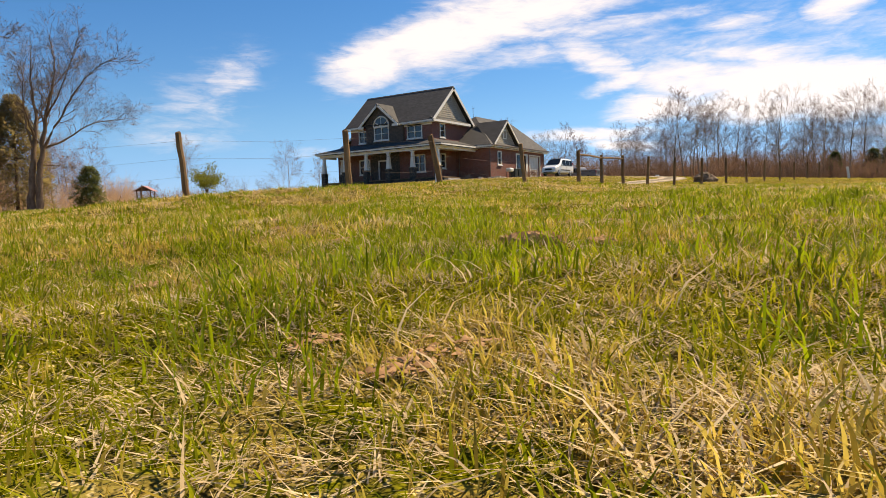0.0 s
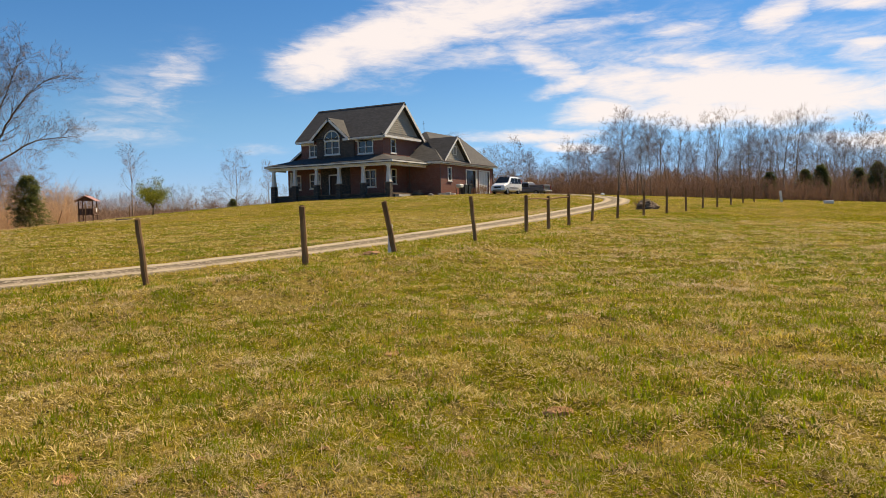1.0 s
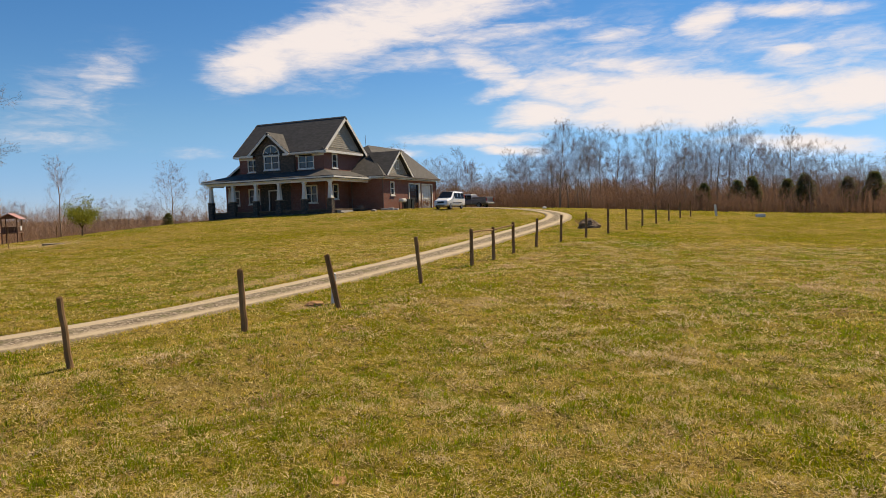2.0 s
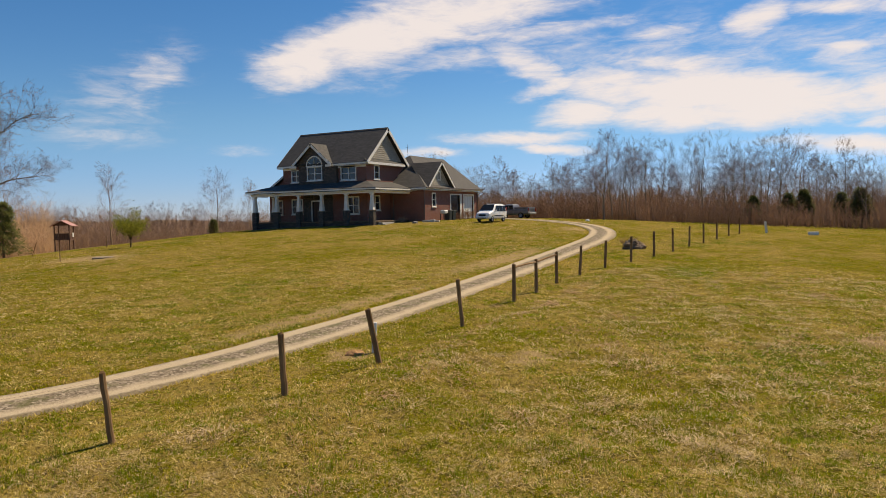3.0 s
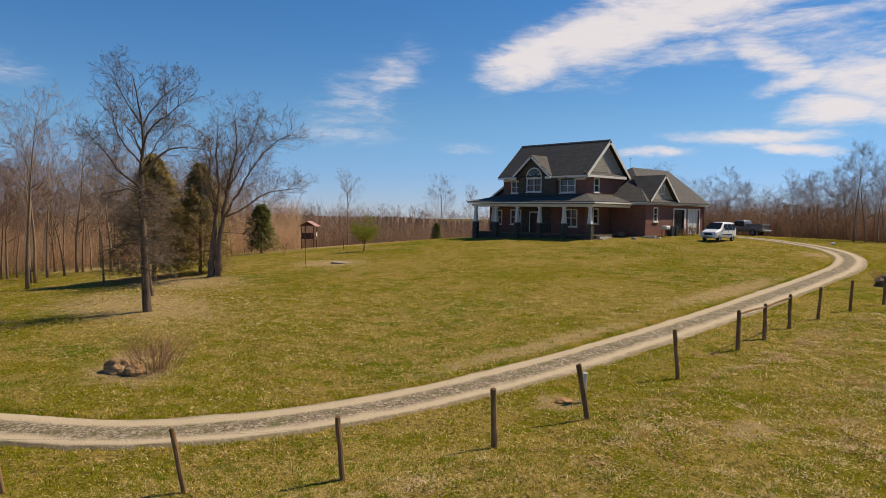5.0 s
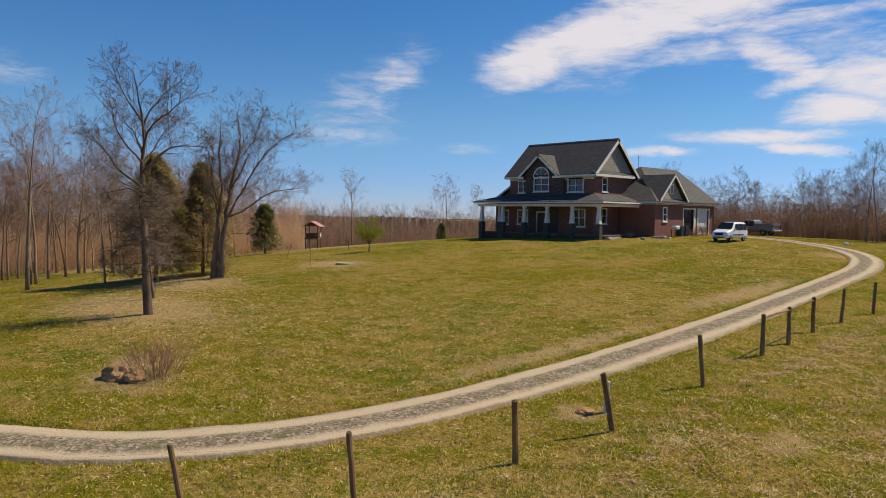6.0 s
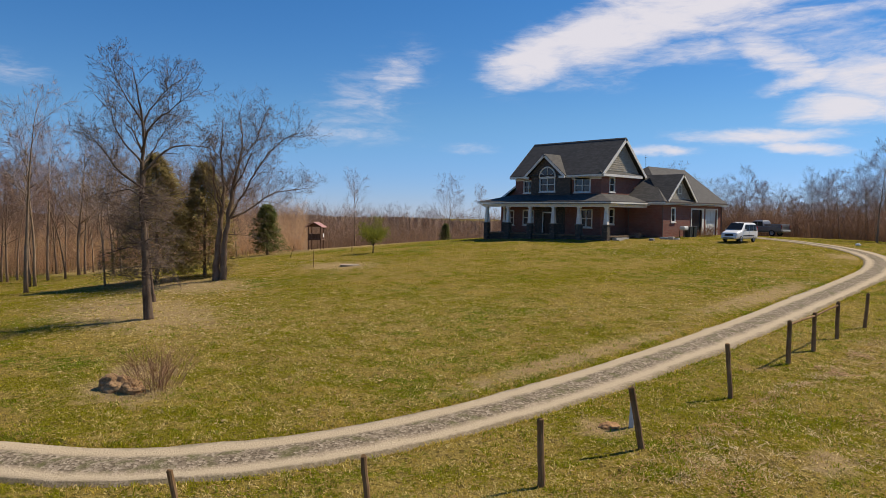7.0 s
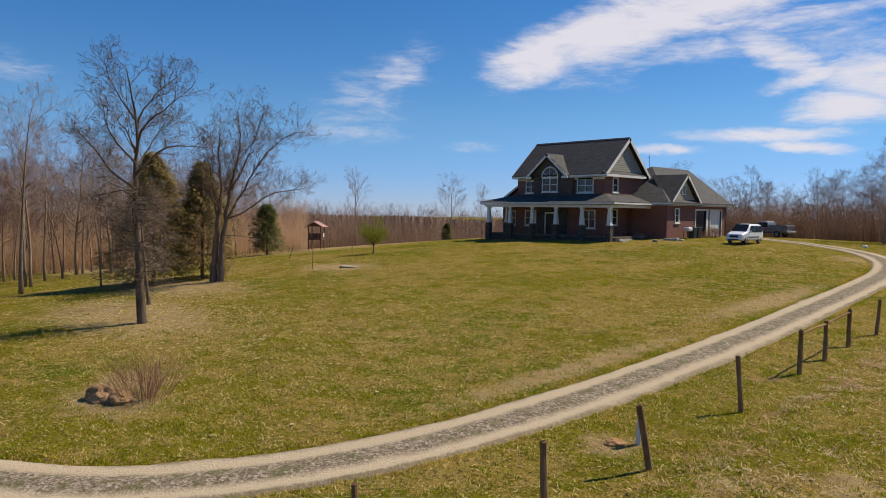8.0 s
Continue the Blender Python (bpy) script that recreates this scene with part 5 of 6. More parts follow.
# undergrowth along the woods
def thicket_mesh(name, spots, material, rng, twigs=16):
    """spots: rows of x, y, height. Slim upright saplings, each with fine rising side twigs."""
    x, y, h = spots.T
    n = len(x)
    z = land(x, y) - 0.1
    lean = rng.normal(0, 0.035, (n, 2)) * h[:, None]
    allv, allf, base = [], [], 0
    for layer in range(twigs + 1):
        a = rng.uniform(0, 6.283, n)
        if layer == 0:
            f0, ln, tilt, w = np.zeros(n), h, np.zeros(n), rng.uniform(0.015, 0.035, n)
        else:
            f0 = rng.uniform(0.15, 1.0, n) ** 0.8
            ln, tilt, w = h * (0.40 - 0.22 * f0) * rng.uniform(0.5, 1.4, n), rng.uniform(0.3, 1.25, n), rng.uniform(0.012, 0.028, n)
        bx, by, bz = x + lean[:, 0] * f0, y + lean[:, 1] * f0, z + f0 * h
        dx, dy, dz = np.cos(a) * np.sin(tilt) * ln, np.sin(a) * np.sin(tilt) * ln, np.cos(tilt) * ln
        if layer == 0:
            dx, dy = lean.T
        t = rng.uniform(0, 6.283, n)
        wx, wy = np.cos(t) * w, np.sin(t) * w
        jog = rng.normal(0, 0.05, (n, 2)) * ln[:, None]
        mx, my, mz = bx + dx * 0.55 + jog[:, 0], by + dy * 0.55 + jog[:, 1], bz + dz * 0.5
        p = np.stack([np.stack([bx - wx, by - wy, bz], -1), np.stack([bx + wx, by + wy, bz], -1), np.stack([mx + wx * 0.7, my + wy * 0.7, mz], -1),
                      np.stack([mx - wx * 0.7, my - wy * 0.7, mz], -1), np.stack([bx + dx, by + dy, bz + dz], -1)], 1)
        k = base + 5 * np.arange(n)[:, None]
        allv.append(p.reshape(-1, 3))
        allf.append(np.concatenate([k + [[0, 1, 2]], k + [[0, 2, 3]], k + [[3, 2, 4]]], 0))
        base += 5 * n
    return fast_mesh(name, np.concatenate(allv), np.concatenate(allf), 3, material)


nr = np.random.default_rng(9)
zones, low = ([], [], []), ([], [], [])
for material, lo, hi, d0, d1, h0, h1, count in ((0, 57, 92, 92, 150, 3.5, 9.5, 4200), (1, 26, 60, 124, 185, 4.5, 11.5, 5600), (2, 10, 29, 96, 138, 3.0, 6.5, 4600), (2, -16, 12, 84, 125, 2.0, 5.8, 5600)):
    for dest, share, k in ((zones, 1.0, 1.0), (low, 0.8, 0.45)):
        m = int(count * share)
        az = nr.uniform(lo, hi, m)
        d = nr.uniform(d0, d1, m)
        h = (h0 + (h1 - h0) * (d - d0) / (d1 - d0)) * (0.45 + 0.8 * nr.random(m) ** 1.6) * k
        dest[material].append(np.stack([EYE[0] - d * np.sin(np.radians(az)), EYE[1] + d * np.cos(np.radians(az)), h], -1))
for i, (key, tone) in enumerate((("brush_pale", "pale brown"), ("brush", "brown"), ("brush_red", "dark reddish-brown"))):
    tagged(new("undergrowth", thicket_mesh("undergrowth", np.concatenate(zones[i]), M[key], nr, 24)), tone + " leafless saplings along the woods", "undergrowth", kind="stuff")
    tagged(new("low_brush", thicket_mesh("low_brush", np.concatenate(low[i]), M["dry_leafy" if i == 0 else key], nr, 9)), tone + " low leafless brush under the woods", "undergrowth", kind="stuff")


def build_backdrop():
    """Far wooded ridge that closes the view all round."""
    vs, fs, n = [], [], 2400
    r = random.Random(4)
    for ring, (dist, base) in enumerate(((230, 0.0), (240, 1.0), (270, 0.85), (330, 0.0))):
        for i in range(n):
            a = 2 * math.pi * i / n
            h = 7.8 + 0.7 * math.sin(3 * a + 1) + 0.5 * math.sin(11 * a) + 0.25 * math.sin(37 * a + 2) + r.uniform(-0.22, 0.22)
            dd = dist + r.uniform(-3, 3)
            x, y = dd * math.sin(a), dd * math.cos(a)
            vs.append((x, y, -14 if base == 0 else h - 2.8 - (2.0 if ring == 2 else 0)))
    for ring in range(3):
        for i in range(n):
            j = (i + 1) % n
            fs.append((ring * n + i, ring * n + j, (ring + 1) * n + j, (ring + 1) * n + i))
    me = bpy.data.meshes.new("backdrop")
    me.from_pydata(vs, [], fs)
    me.materials.append(M["far_wood"])
    tagged(new("backdrop", me), "distant brown wooded ridge", "hills", kind="structure")


build_backdrop()


# evergreens: tiers of drooping sprays
def evergreen(name, seed, height, width, sprays, size, droop, trunk_r, leaf, open_below=0.12, narrow=1.0, hollow=0.35):
    k = random.Random(seed)
    tb = Build().tube([(0, 0, -0.3), (0.03, 0, height * 0.5), (0, 0.03, height * 0.97)], [trunk_r, trunk_r * 0.6, 0.02], 7)
    lb = Build()
    for i in range(sprays):
        f = open_below + (1 - open_below) * k.random() ** 0.9
        a = k.uniform(0, 6.283)
        lump = 0.78 + 0.30 * math.sin(3 * a + 11 * f + seed) * math.sin(17 * f + 2 * a)
        reach = width / 2 * (1 - f) ** narrow * k.uniform(hollow, 1.12) * lump + 0.08 + 0.1 * math.sin(9 * f + i)
        z = f * height
        c = Vector((math.cos(a) * reach, math.sin(a) * reach, z - droop * reach))
        s = size * k.uniform(0.5, 1.3)
        out = Vector((math.cos(a + k.uniform(-0.7, 0.7)), math.sin(a + k.uniform(-0.7, 0.7)), k.uniform(-0.5, 0.5))).normalized()
        side = out.cross(Vector((k.uniform(-0.4, 0.4), k.uniform(-0.4, 0.4), 1))).normalized()
        up = side.cross(out)
        for j in range(4):
            o = c + side * s * k.uniform(-0.5, 0.5) + up * s * k.uniform(-0.4, 0.4)
            lb.add([o - side * s * 0.13, o + side * s * 0.13, o + out * s * k.uniform(0.6, 1.1) + up * s * k.uniform(-0.3, 0.3)], [(0, 1, 2)])
    for i in range(26):
        f = k.uniform(0.08, 0.85)
        a = k.uniform(0, 6.283)
        reach = width / 2 * (1 - f) * 0.8
        tb.tube([(0, 0, f * height), (math.cos(a) * reach, math.sin(a) * reach, f * height - droop * reach + 0.15)], [trunk_r * 0.22, 0.008], 3, False)
    return tb.mesh(name + "_trunk"), lb.mesh(name + "_crown"), M["bark"], leaf


cedar_1 = evergreen("cedar", 3, 9.6, 8.2, 5400, 0.40, 0.12, 0.16, M["cedar"], 0.08, 0.62, 0.60)
tree_thing(cedar_1, "tall rusty-brown winter cedar between two bare trees", "tree", -55.2, 22.3, 0, 1.0, name="cedar_tree")
cedar_2 = evergreen("cedar", 4, 9.0, 6.8, 4400, 0.40, 0.1, 0.15, M["cedar"], 0.06, 0.6, 0.60)
tree_thing(cedar_2, "rusty-brown winter cedar beside the forked tree", "tree", -54.6, 25.8, 60, 0.98, name="cedar_tree")
pine_1 = evergreen("pine", 6, 6.8, 5.6, 2400, 0.5, 0.05, 0.16, M["pine"], 0.08, 0.48)
tree_thing(pine_1, "dark green rounded pine on the lawn's far edge", "tree", *bearing(60.2, 88), 0, 0.88, name="pine_tree")
pg = random.Random(8)
low_pine = None
for az, d, s in ((46.0, 106, 0.42), (3.6, 92, 0.5), (1.3, 94, 0.56), (0.2, 93, 0.62), (-2.1, 94, 0.58), (-3.3, 92, 0.66), (-6.0, 94, 0.6), (-7.6, 93, 0.68), (-9.5, 92, 0.62), (-11.5, 93, 0.66)):
    x, y = bearing(az, d)
    m = pose(x, y, gz(x, y) - 0.05, 0, 0, pg.uniform(0, 360))
    if low_pine is None:
        low_pine = tree_thing(pine_1, "low dark evergreen among bare trees", "tree", x, y, 0, s, "evergreens of the wood edge", "pine_tree")
    else:
        o = copy_thing(low_pine, m)
        o.scale = (s, s, s)


# small tree with fresh yellow-green leaves
def leafy_tree(seed, height, width):
    k = random.Random(seed)
    tb, lb = Build(), Build()
    tips = []
    tb.tube([(0, 0, -0.2), (0.06, 0, 0.4), (0.02, 0.04, 0.75)], [0.075, 0.06, 0.05], 7)
    for i in range(9):
        a, up = 0.7 * i, k.uniform(0.5, 1.3)
        e = Vector((math.cos(a) * width * 0.42 * k.uniform(0.5, 1), math.sin(a) * width * 0.42 * k.uniform(0.5, 1), height * k.uniform(0.55, 0.98)))
        mid = Vector((e.x * 0.45, e.y * 0.45, 0.75 + (e.z - 0.75) * 0.6))
        tb.tube([(0.02, 0.03, 0.7), mid, e], [0.035, 0.02, 0.008], 4)
        tips += [mid, e, (mid + e) / 2]
    for t_ in tips:
        for j in range(115):
            c = t_ + Vector((k.gauss(0, 1), k.gauss(0, 1), k.gauss(0, 0.8))) * width * 0.115
            u = Vector((k.gauss(0, 1), k.gauss(0, 1), k.gauss(0, 1))).normalized()
            v = u.orthogonal().normalized()
            s = k.uniform(0.05, 0.10)
            lb.add([c - u * s, c + v * s * 0.55, c + u * s, c - v * s * 0.55], [(0, 1, 2, 3)])
    return tb.mesh("leafy_trunk", True), lb.mesh("leafy_crown"), M["bark"], M["spring"]


tree_thing(leafy_tree(2, 3.3, 2.9), "small garden tree with fresh yellow-green leaves", "tree", -55.2, 42.9, 0, name="garden_tree")


# ---------------------------------------------------------------- stones, shrubs, stakes
def boulder(name, x, y, size, seed, label, rz=0.0, material=None):
    bm = bmesh.new()
    bmesh.ops.create_icosphere(bm, subdivisions=4, radius=1)
    off = Vector((seed * 3.1, seed * 1.7, 0))
    for v in bm.verts:
        n = v.co.normalized()
        r = 1 + 0.34 * noise.noise(n * 1.2 + off) + 0.16 * noise.noise(n * 3 + off) + 0.05 * noise.noise(n * 8 + off)
        q = n * r
        q.z = max(q.z, -0.35)
        v.co = Vector((q.x * size[0], q.y * size[1], q.z * size[2]))
    me = bpy.data.meshes.new(name)
    bm.to_mesh(me)
    bm.free()
    ob = part(name, me, material or M["boulder"])
    ob.matrix_basis = pose(x, y, gz(x, y) + 0.12 * size[2], 0, 0, rz)
    return tagged(ob, label, "boulder")


boulder("boulder", -24.6, 8.8, (0.62, 0.42, 0.36), 2, "tan weathered boulder beside a bare shrub", 25, M["rock_tan"])
boulder("boulder", -24.05, 9.1, (0.42, 0.36, 0.28), 5, "smaller tan stone half under a bare shrub", 10, M["rock_tan"])
boulder("boulder", -12.0, 50.3, (0.75, 0.55, 0.55), 7, "dark brown pointed boulder beside the fence", 15, M["boulder_dark"])
for i, (x, y, s) in enumerate(((-22.9, 75.4, 0.24), (-37.0, 62.5, 0.3))):
    boulder("stone", x, y, (s, s * 0.8, s * 0.7), 10 + i, "pale loose stone lying in the grass", i * 40, M["plate"] if i == 0 else None)


def shrub(x, y, h, spread, count, seed, label, material):
    k = random.Random(seed)
    b = Build()
    for i in range(count):
        a, r = k.uniform(0, 6.283), k.uniform(0, 0.35) * spread
        p = Vector((math.cos(a) * r, math.sin(a) * r, -0.1))
        d = Vector((math.cos(a) * k.uniform(0, 0.5) * spread, math.sin(a) * k.uniform(0, 0.5) * spread, h * k.uniform(0.55, 1.0)))
        mid = p + d * 0.5 + Vector((k.gauss(0, 0.06), k.gauss(0, 0.06), 0.05 * h))
        b.tube([p, mid, p + d], [0.007, 0.005, 0.003], 3, False)
        for j in range(3):
            q = p + d * k.uniform(0.35, 0.8)
            b.tube([q, q + Vector((k.gauss(0, 0.16) * spread, k.gauss(0, 0.16) * spread, k.uniform(0.1, 0.4) * h))], [0.004, 0.002], 3, False)
    ob = part("shrub", b, material)
    ob.matrix_basis = pose(x, y, gz(x, y))
    return tagged(ob, label, "shrub")


shrub(-23.8, 9.75, 1.5, 2.2, 105, 1, "leafless brown shrub growing round a boulder", M["shrub_twig"])
shrub(-12.6, 51.4, 0.9, 1.3, 60, 2, "wispy leafless shrub behind a boulder", M["shrub_twig"])
shrub(-36.4, 73.2, 1.4, 1.6, 120, 3, "leafless shrub against the garage wall", M["shrub_twig"])
shrub(-36.6, 71.6, 0.9, 1.2, 80, 4, "low leafless shrub against the brick wall", M["shrub_twig"])
shrub(-39.6, 64.2, 0.8, 1.0, 60, 6, "low shrub beside the porch steps", M["twig"])
for x, y, h, lx, r, label in ((-49.4, 32.4, 1.5, 1, 0.03, "thin dark stake standing in the lawn"), (-62.0, 38.0, 1.45, 18, 0.03, "thin leaning stake in the lawn"), (-60.0, 44.0, 1.1, 0, 0.04, "short pale stake beyond the lawn")):
    ob = part("stake", Build().tube([(0, 0, -0.2), (0, 0, h * 0.5), (0, 0, h)], [r, r, r * 0.9], 6), M["post"])
    ob.matrix_basis = pose(x, y, gz(x, y), 0, lx, 40)
    tagged(ob, label, "stake")
# flat stone cap in the lawn
cap = Build()
ring = [(math.cos(w) * (1.0 + 0.1 * math.sin(3 * w)), math.sin(w) * (0.85 + 0.1 * math.cos(2 * w))) for w in np.linspace(0, 2 * math.pi, 28, endpoint=False)]
cap.prism(ring, 2, -0.15, 0.02)
ob = part("flat_stone", cap, M["capstone"])
ob.matrix_basis = pose(-47.2, 34.5, gz(-47.2, 34.5), 0, 0, 20)
tagged(ob, "flat tan round stone cap set in the lawn", "stone")

ob = boulder("dirt_heap", -11.75, 16.35, (0.27, 0.20, 0.14), 4, "small heap of reddish soil beside a stake", 40, M["dirt"])
ob.location.z -= 0.05
tagged(ob, category="dirt heap")

# wooden look-out tower
TX, TY = bearing(56.4, 92)
tz = gz(TX, TY)
tower = thing("play_tower", "wooden look-out tower with a red metal gable roof", "tower", (TX, TY, tz), 40)
tower.scale = (0.72, 0.72, 0.72)
for sx in (-1, 1):
    for sy in (-1, 1):
        part("post", Build().box(sx * 1.1 - 0.08, sx * 1.1 + 0.08, sy * 1.1 - 0.08, sy * 1.1 + 0.08, -0.3, 4.1, 0.01), M["tower_wood"], tower)
part("platform", Build().box(-1.3, 1.3, -1.3, 1.3, 1.75, 1.9, 0.02), M["tower_wood"], tower)
for s in (-1, 1):
    part("rail", Build().box(-1.02, 1.02, s * 1.12 - 0.04, s * 1.12 + 0.04, 2.7, 2.8), M["tower_wood"], tower)
    part("rail", Build().box(s * 1.12 - 0.04, s * 1.12 + 0.04, -1.02, 1.02, 2.7, 2.8), M["tower_wood"], tower)
    for i in range(8):
        c = -0.9 + i * 0.257
        part("slat", Build().box(c - 0.07, c + 0.07, s * 1.12 - 0.03, s * 1.12 + 0.03, 1.904, 2.698), M["tower_wood"], tower)
        part("slat", Build().box(s * 1.12 - 0.03, s * 1.12 + 0.03, c - 0.07, c + 0.07, 1.904, 2.698), M["tower_wood"], tower)
    b = Build()
    vs = [Vector(p) for p in ((0, -1.6, 4.95), (0, 1.6, 4.95), (s * 1.65, 1.6, 4.05), (s * 1.65, -1.6, 4.05))]
    b.add(vs + [v - Vector((0, 0, 0.07)) for v in vs], [(0, 1, 2, 3), (7, 6, 5, 4), (0, 4, 5, 1), (1, 5, 6, 2), (2, 6, 7, 3), (3, 7, 4, 0)])
    part("roof", b, M["tin_red"], tower, "red metal roof slope")
    part("gable", Build().prism([(-1.5, 4.1), (1.5, 4.1), (0, 4.85)], 1, s * 1.15 - 0.03, s * 1.15 + 0.03), M["tower_wood"], tower)
part("sign_board", Build().box(1.17, 1.21, 0.2, 0.8, 2.2, 2.9), M["plate"], tower)

# field corner: white marker post, trough, loose wire
ob = part("marker_post", Build().box(-0.1, 0.1, -0.06, 0.06, -0.2, 1.05, 0.015), M["plate"])
ob.matrix_basis = pose(-4.9, 71.4, gz(-4.9, 71.4), 4, -8, 20)
tagged(ob, "leaning white marker post in the field", "post")
tr = Build()
tr.box(-0.4, 0.4, -0.2, 0.2, -0.05, 0.24, 0.03)
ob = part("water_trough", tr, M["plate"])
ob.matrix_basis = pose(-1.1, 71.3, gz(-1.1, 71.3), 0, 0, 15)
tagged(ob, "low pale water trough in the field", "trough")


# ---------------------------------------------------------------- vehicles
def wheel(parent, x, y, r, w):
    tb = Build()
    prof = [(0.62, -0.5), (0.9, -0.5), (1.0, -0.3), (1.0, 0.3), (0.9, 0.5), (0.62, 0.5)]
    n = 20
    vs = [(x + q * w, y + math.cos(2 * math.pi * i / n) * p * r, r + math.sin(2 * math.pi * i / n) * p * r) for i in range(n) for p, q in prof]
    k = len(prof)
    tb.add(vs, [(i * k + j, i * k + j + 1, ((i + 1) % n) * k + j + 1, ((i + 1) % n) * k + j) for i in range(n) for j in range(k - 1)])
    tyre = part("wheel", tb, M["tyre"], parent, smooth=True)
    rb = Build()
    rb.add([(x, y, r)] + [(x + 0.44 * w, y + math.cos(2 * math.pi * i / n) * 0.62 * r, r + math.sin(2 * math.pi * i / n) * 0.62 * r) for i in range(n)]
           + [(x - 0.44 * w, y + math.cos(2 * math.pi * i / n) * 0.62 * r, r + math.sin(2 * math.pi * i / n) * 0.62 * r) for i in range(n)],
           [(0, i + 1, (i + 1) % n + 1) for i in range(n)] + [(0, i + 1 + n, (i + 1) % n + 1 + n) for i in range(n)])
    part("rim", rb, M["rim"], tyre)


def loft(stations):
    """Skin over cross-sections, each a list of (x, y, z) for one half; mirrored about x = 0."""
    b = Build()
    full = []
    for s in stations:
        ring = [Vector(p) for p in s[1:-1]] + [Vector((-x, y, z)) for x, y, z in reversed(s[1:-1])]
        for _ in range(2):
            cut = []
            for i, p in enumerate(ring):
                q = ring[(i + 1) % len(ring)]
                cut += [p.lerp(q, 0.2), p.lerp(q, 0.8)]
            ring = cut
        full.append(ring)
    between = []
    for i in range(len(full) - 1):
        p0, p1, p2, p3 = full[max(i - 1, 0)], full[i], full[i + 1], full[min(i + 2, len(full) - 1)]
        for u in (0.0, 0.34, 0.67):
            between.append([b_ + (c - b_) * u + ((c - a) * (u - 2 * u * u + u ** 3) + (d - b_) * (u ** 3 - u * u)) * 0.22 for a, b_, c, d in zip(p0, p1, p2, p3)])
    full = between + [full[-1]]
    k = len(full[0])
    b.v = [p for s in full for p in s]
    for i in range(len(full) - 1):
        for j in range(k):
            q = (j + 1) % k
            b.f.append((i * k + j, i * k + q, (i + 1) * k + q, (i + 1) * k + j))
    b.f += [tuple(range(k)), tuple(range((len(full) - 1) * k, len(full) * k))]
    return b


def minivan(x, y, rz):
    van = thing("minivan", "white minivan parked on the grass beside the garage", "car", (x, y, gz(x, y) + 0.02), rz)
    L = [(-2.42, 0.42, 0.62, 0.74, 0.80), (-2.34, 0.32, 0.74, 0.86, 0.88), (-1.85, 0.28, 0.90, 1.00, 0.93), (-1.60, 0.28, 0.95, 1.05, 0.94), (-1.35, 0.28, 0.98, 1.12, 0.95), (-0.48, 0.28, 1.0, 1.70, 0.96), (0.5, 0.28, 1.0, 1.76, 0.96), (1.6, 0.28, 1.02, 1.74, 0.95), (2.15, 0.30, 1.04, 1.66, 0.92), (2.38, 0.36, 1.02, 1.10, 0.88), (2.44, 0.42, 0.80, 0.86, 0.84)]
    st = []
    for yy, zb, belt, top, hw in L:
        tall = top - belt > 0.3
        rw = hw * (0.84 if tall else 0.9)
        st.append([(0, yy, zb), (hw * 0.92, yy, zb), (hw, yy, zb + 0.22), (hw, yy, belt), (rw, yy, top - (0.07 if tall else 0.03)), (rw * 0.82, yy, top), (0, yy, top + (0.03 if tall else 0.015))])
    part("body", loft(st), M["carwhite"], van, smooth=True)
    for s in (-1, 1):
        # side glass, in three lights
        for ya, yb, in ((-0.92, 0.28), (0.34, 1.22), (1.28, 2.02)):
            g = Build()
            za = 1.04
            zt = 1.58
            yt0 = max(ya, -0.42) if ya < 0 else ya
            xb_, xt_ = 0.966, 0.848
            g.quad((s * xb_, ya, za), (s * xb_, yb, za), (s * xt_, yb, zt), (s * xt_, yt0, zt))
            g.quad((s * (xb_ - 0.03), ya, za), (s * (xb_ - 0.03), yb, za), (s * (xt_ - 0.03), yb, zt), (s * (xt_ - 0.03), yt0, zt))
            part("side_window", g, M["car_glass"], van)
        m = Build().box(min(s * 0.96, s * 1.14), max(s * 0.96, s * 1.14), -0.98, -0.86, 1.02, 1.18, 0.02)
        part("mirror", m, M["carwhite"], van)
        part("headlight", Build().box(min(s * 0.52, s * 0.84), max(s * 0.52, s * 0.84), -2.40, -2.28, 0.66, 0.82, 0.03), M["lamp_glass"], van)
        part("tail_light", Build().box(min(s * 0.72, s * 0.86), max(s * 0.72, s * 0.86), 2.30, 2.44, 0.98, 1.4, 0.02), M["lamp_red"], van)
        part("door_seam", Build().box(min(s * 0.958, s * 0.966), max(s * 0.958, s * 0.966), 0.30, 0.32, 0.40, 1.02), M["plastic"], van)
        part("roof_rail", Build().tube([(s * 0.6, -0.2, 1.80), (s * 0.6, 0.8, 1.84), (s * 0.6, 1.9, 1.80)], [0.02, 0.02, 0.02], 5), M["plastic"], van)
        part("side_moulding", Build().box(min(s * 0.955, s * 0.975), max(s * 0.955, s * 0.975), -1.1, 1.3, 0.58, 0.66), M["plastic"], van)
        for yy in (-1.52, 1.45):
            wheel(van, s * 0.83, yy, 0.33, 0.22)
    ws = Build()
    ws.quad((-0.84, -1.36, 1.17), (0.84, -1.36, 1.17), (0.70, -0.54, 1.72), (-0.70, -0.54, 1.72))
    ws.quad((-0.84, -1.33, 1.14), (0.84, -1.33, 1.14), (0.70, -0.51, 1.69), (-0.70, -0.51, 1.69))
    part("windscreen", ws, M["car_glass"], van)
    part("grille", Build().box(-0.46, 0.46, -2.45, -2.36, 0.58, 0.76, 0.02), M["plastic"], van)
    part("air_intake", Build().box(-0.55, 0.55, -2.508, -2.46, 0.36, 0.44), M["plastic"], van)
    part("bumper", Build().box(-0.86, 0.86, -2.50, -2.34, 0.34, 0.56, 0.05), M["carwhite"], van)
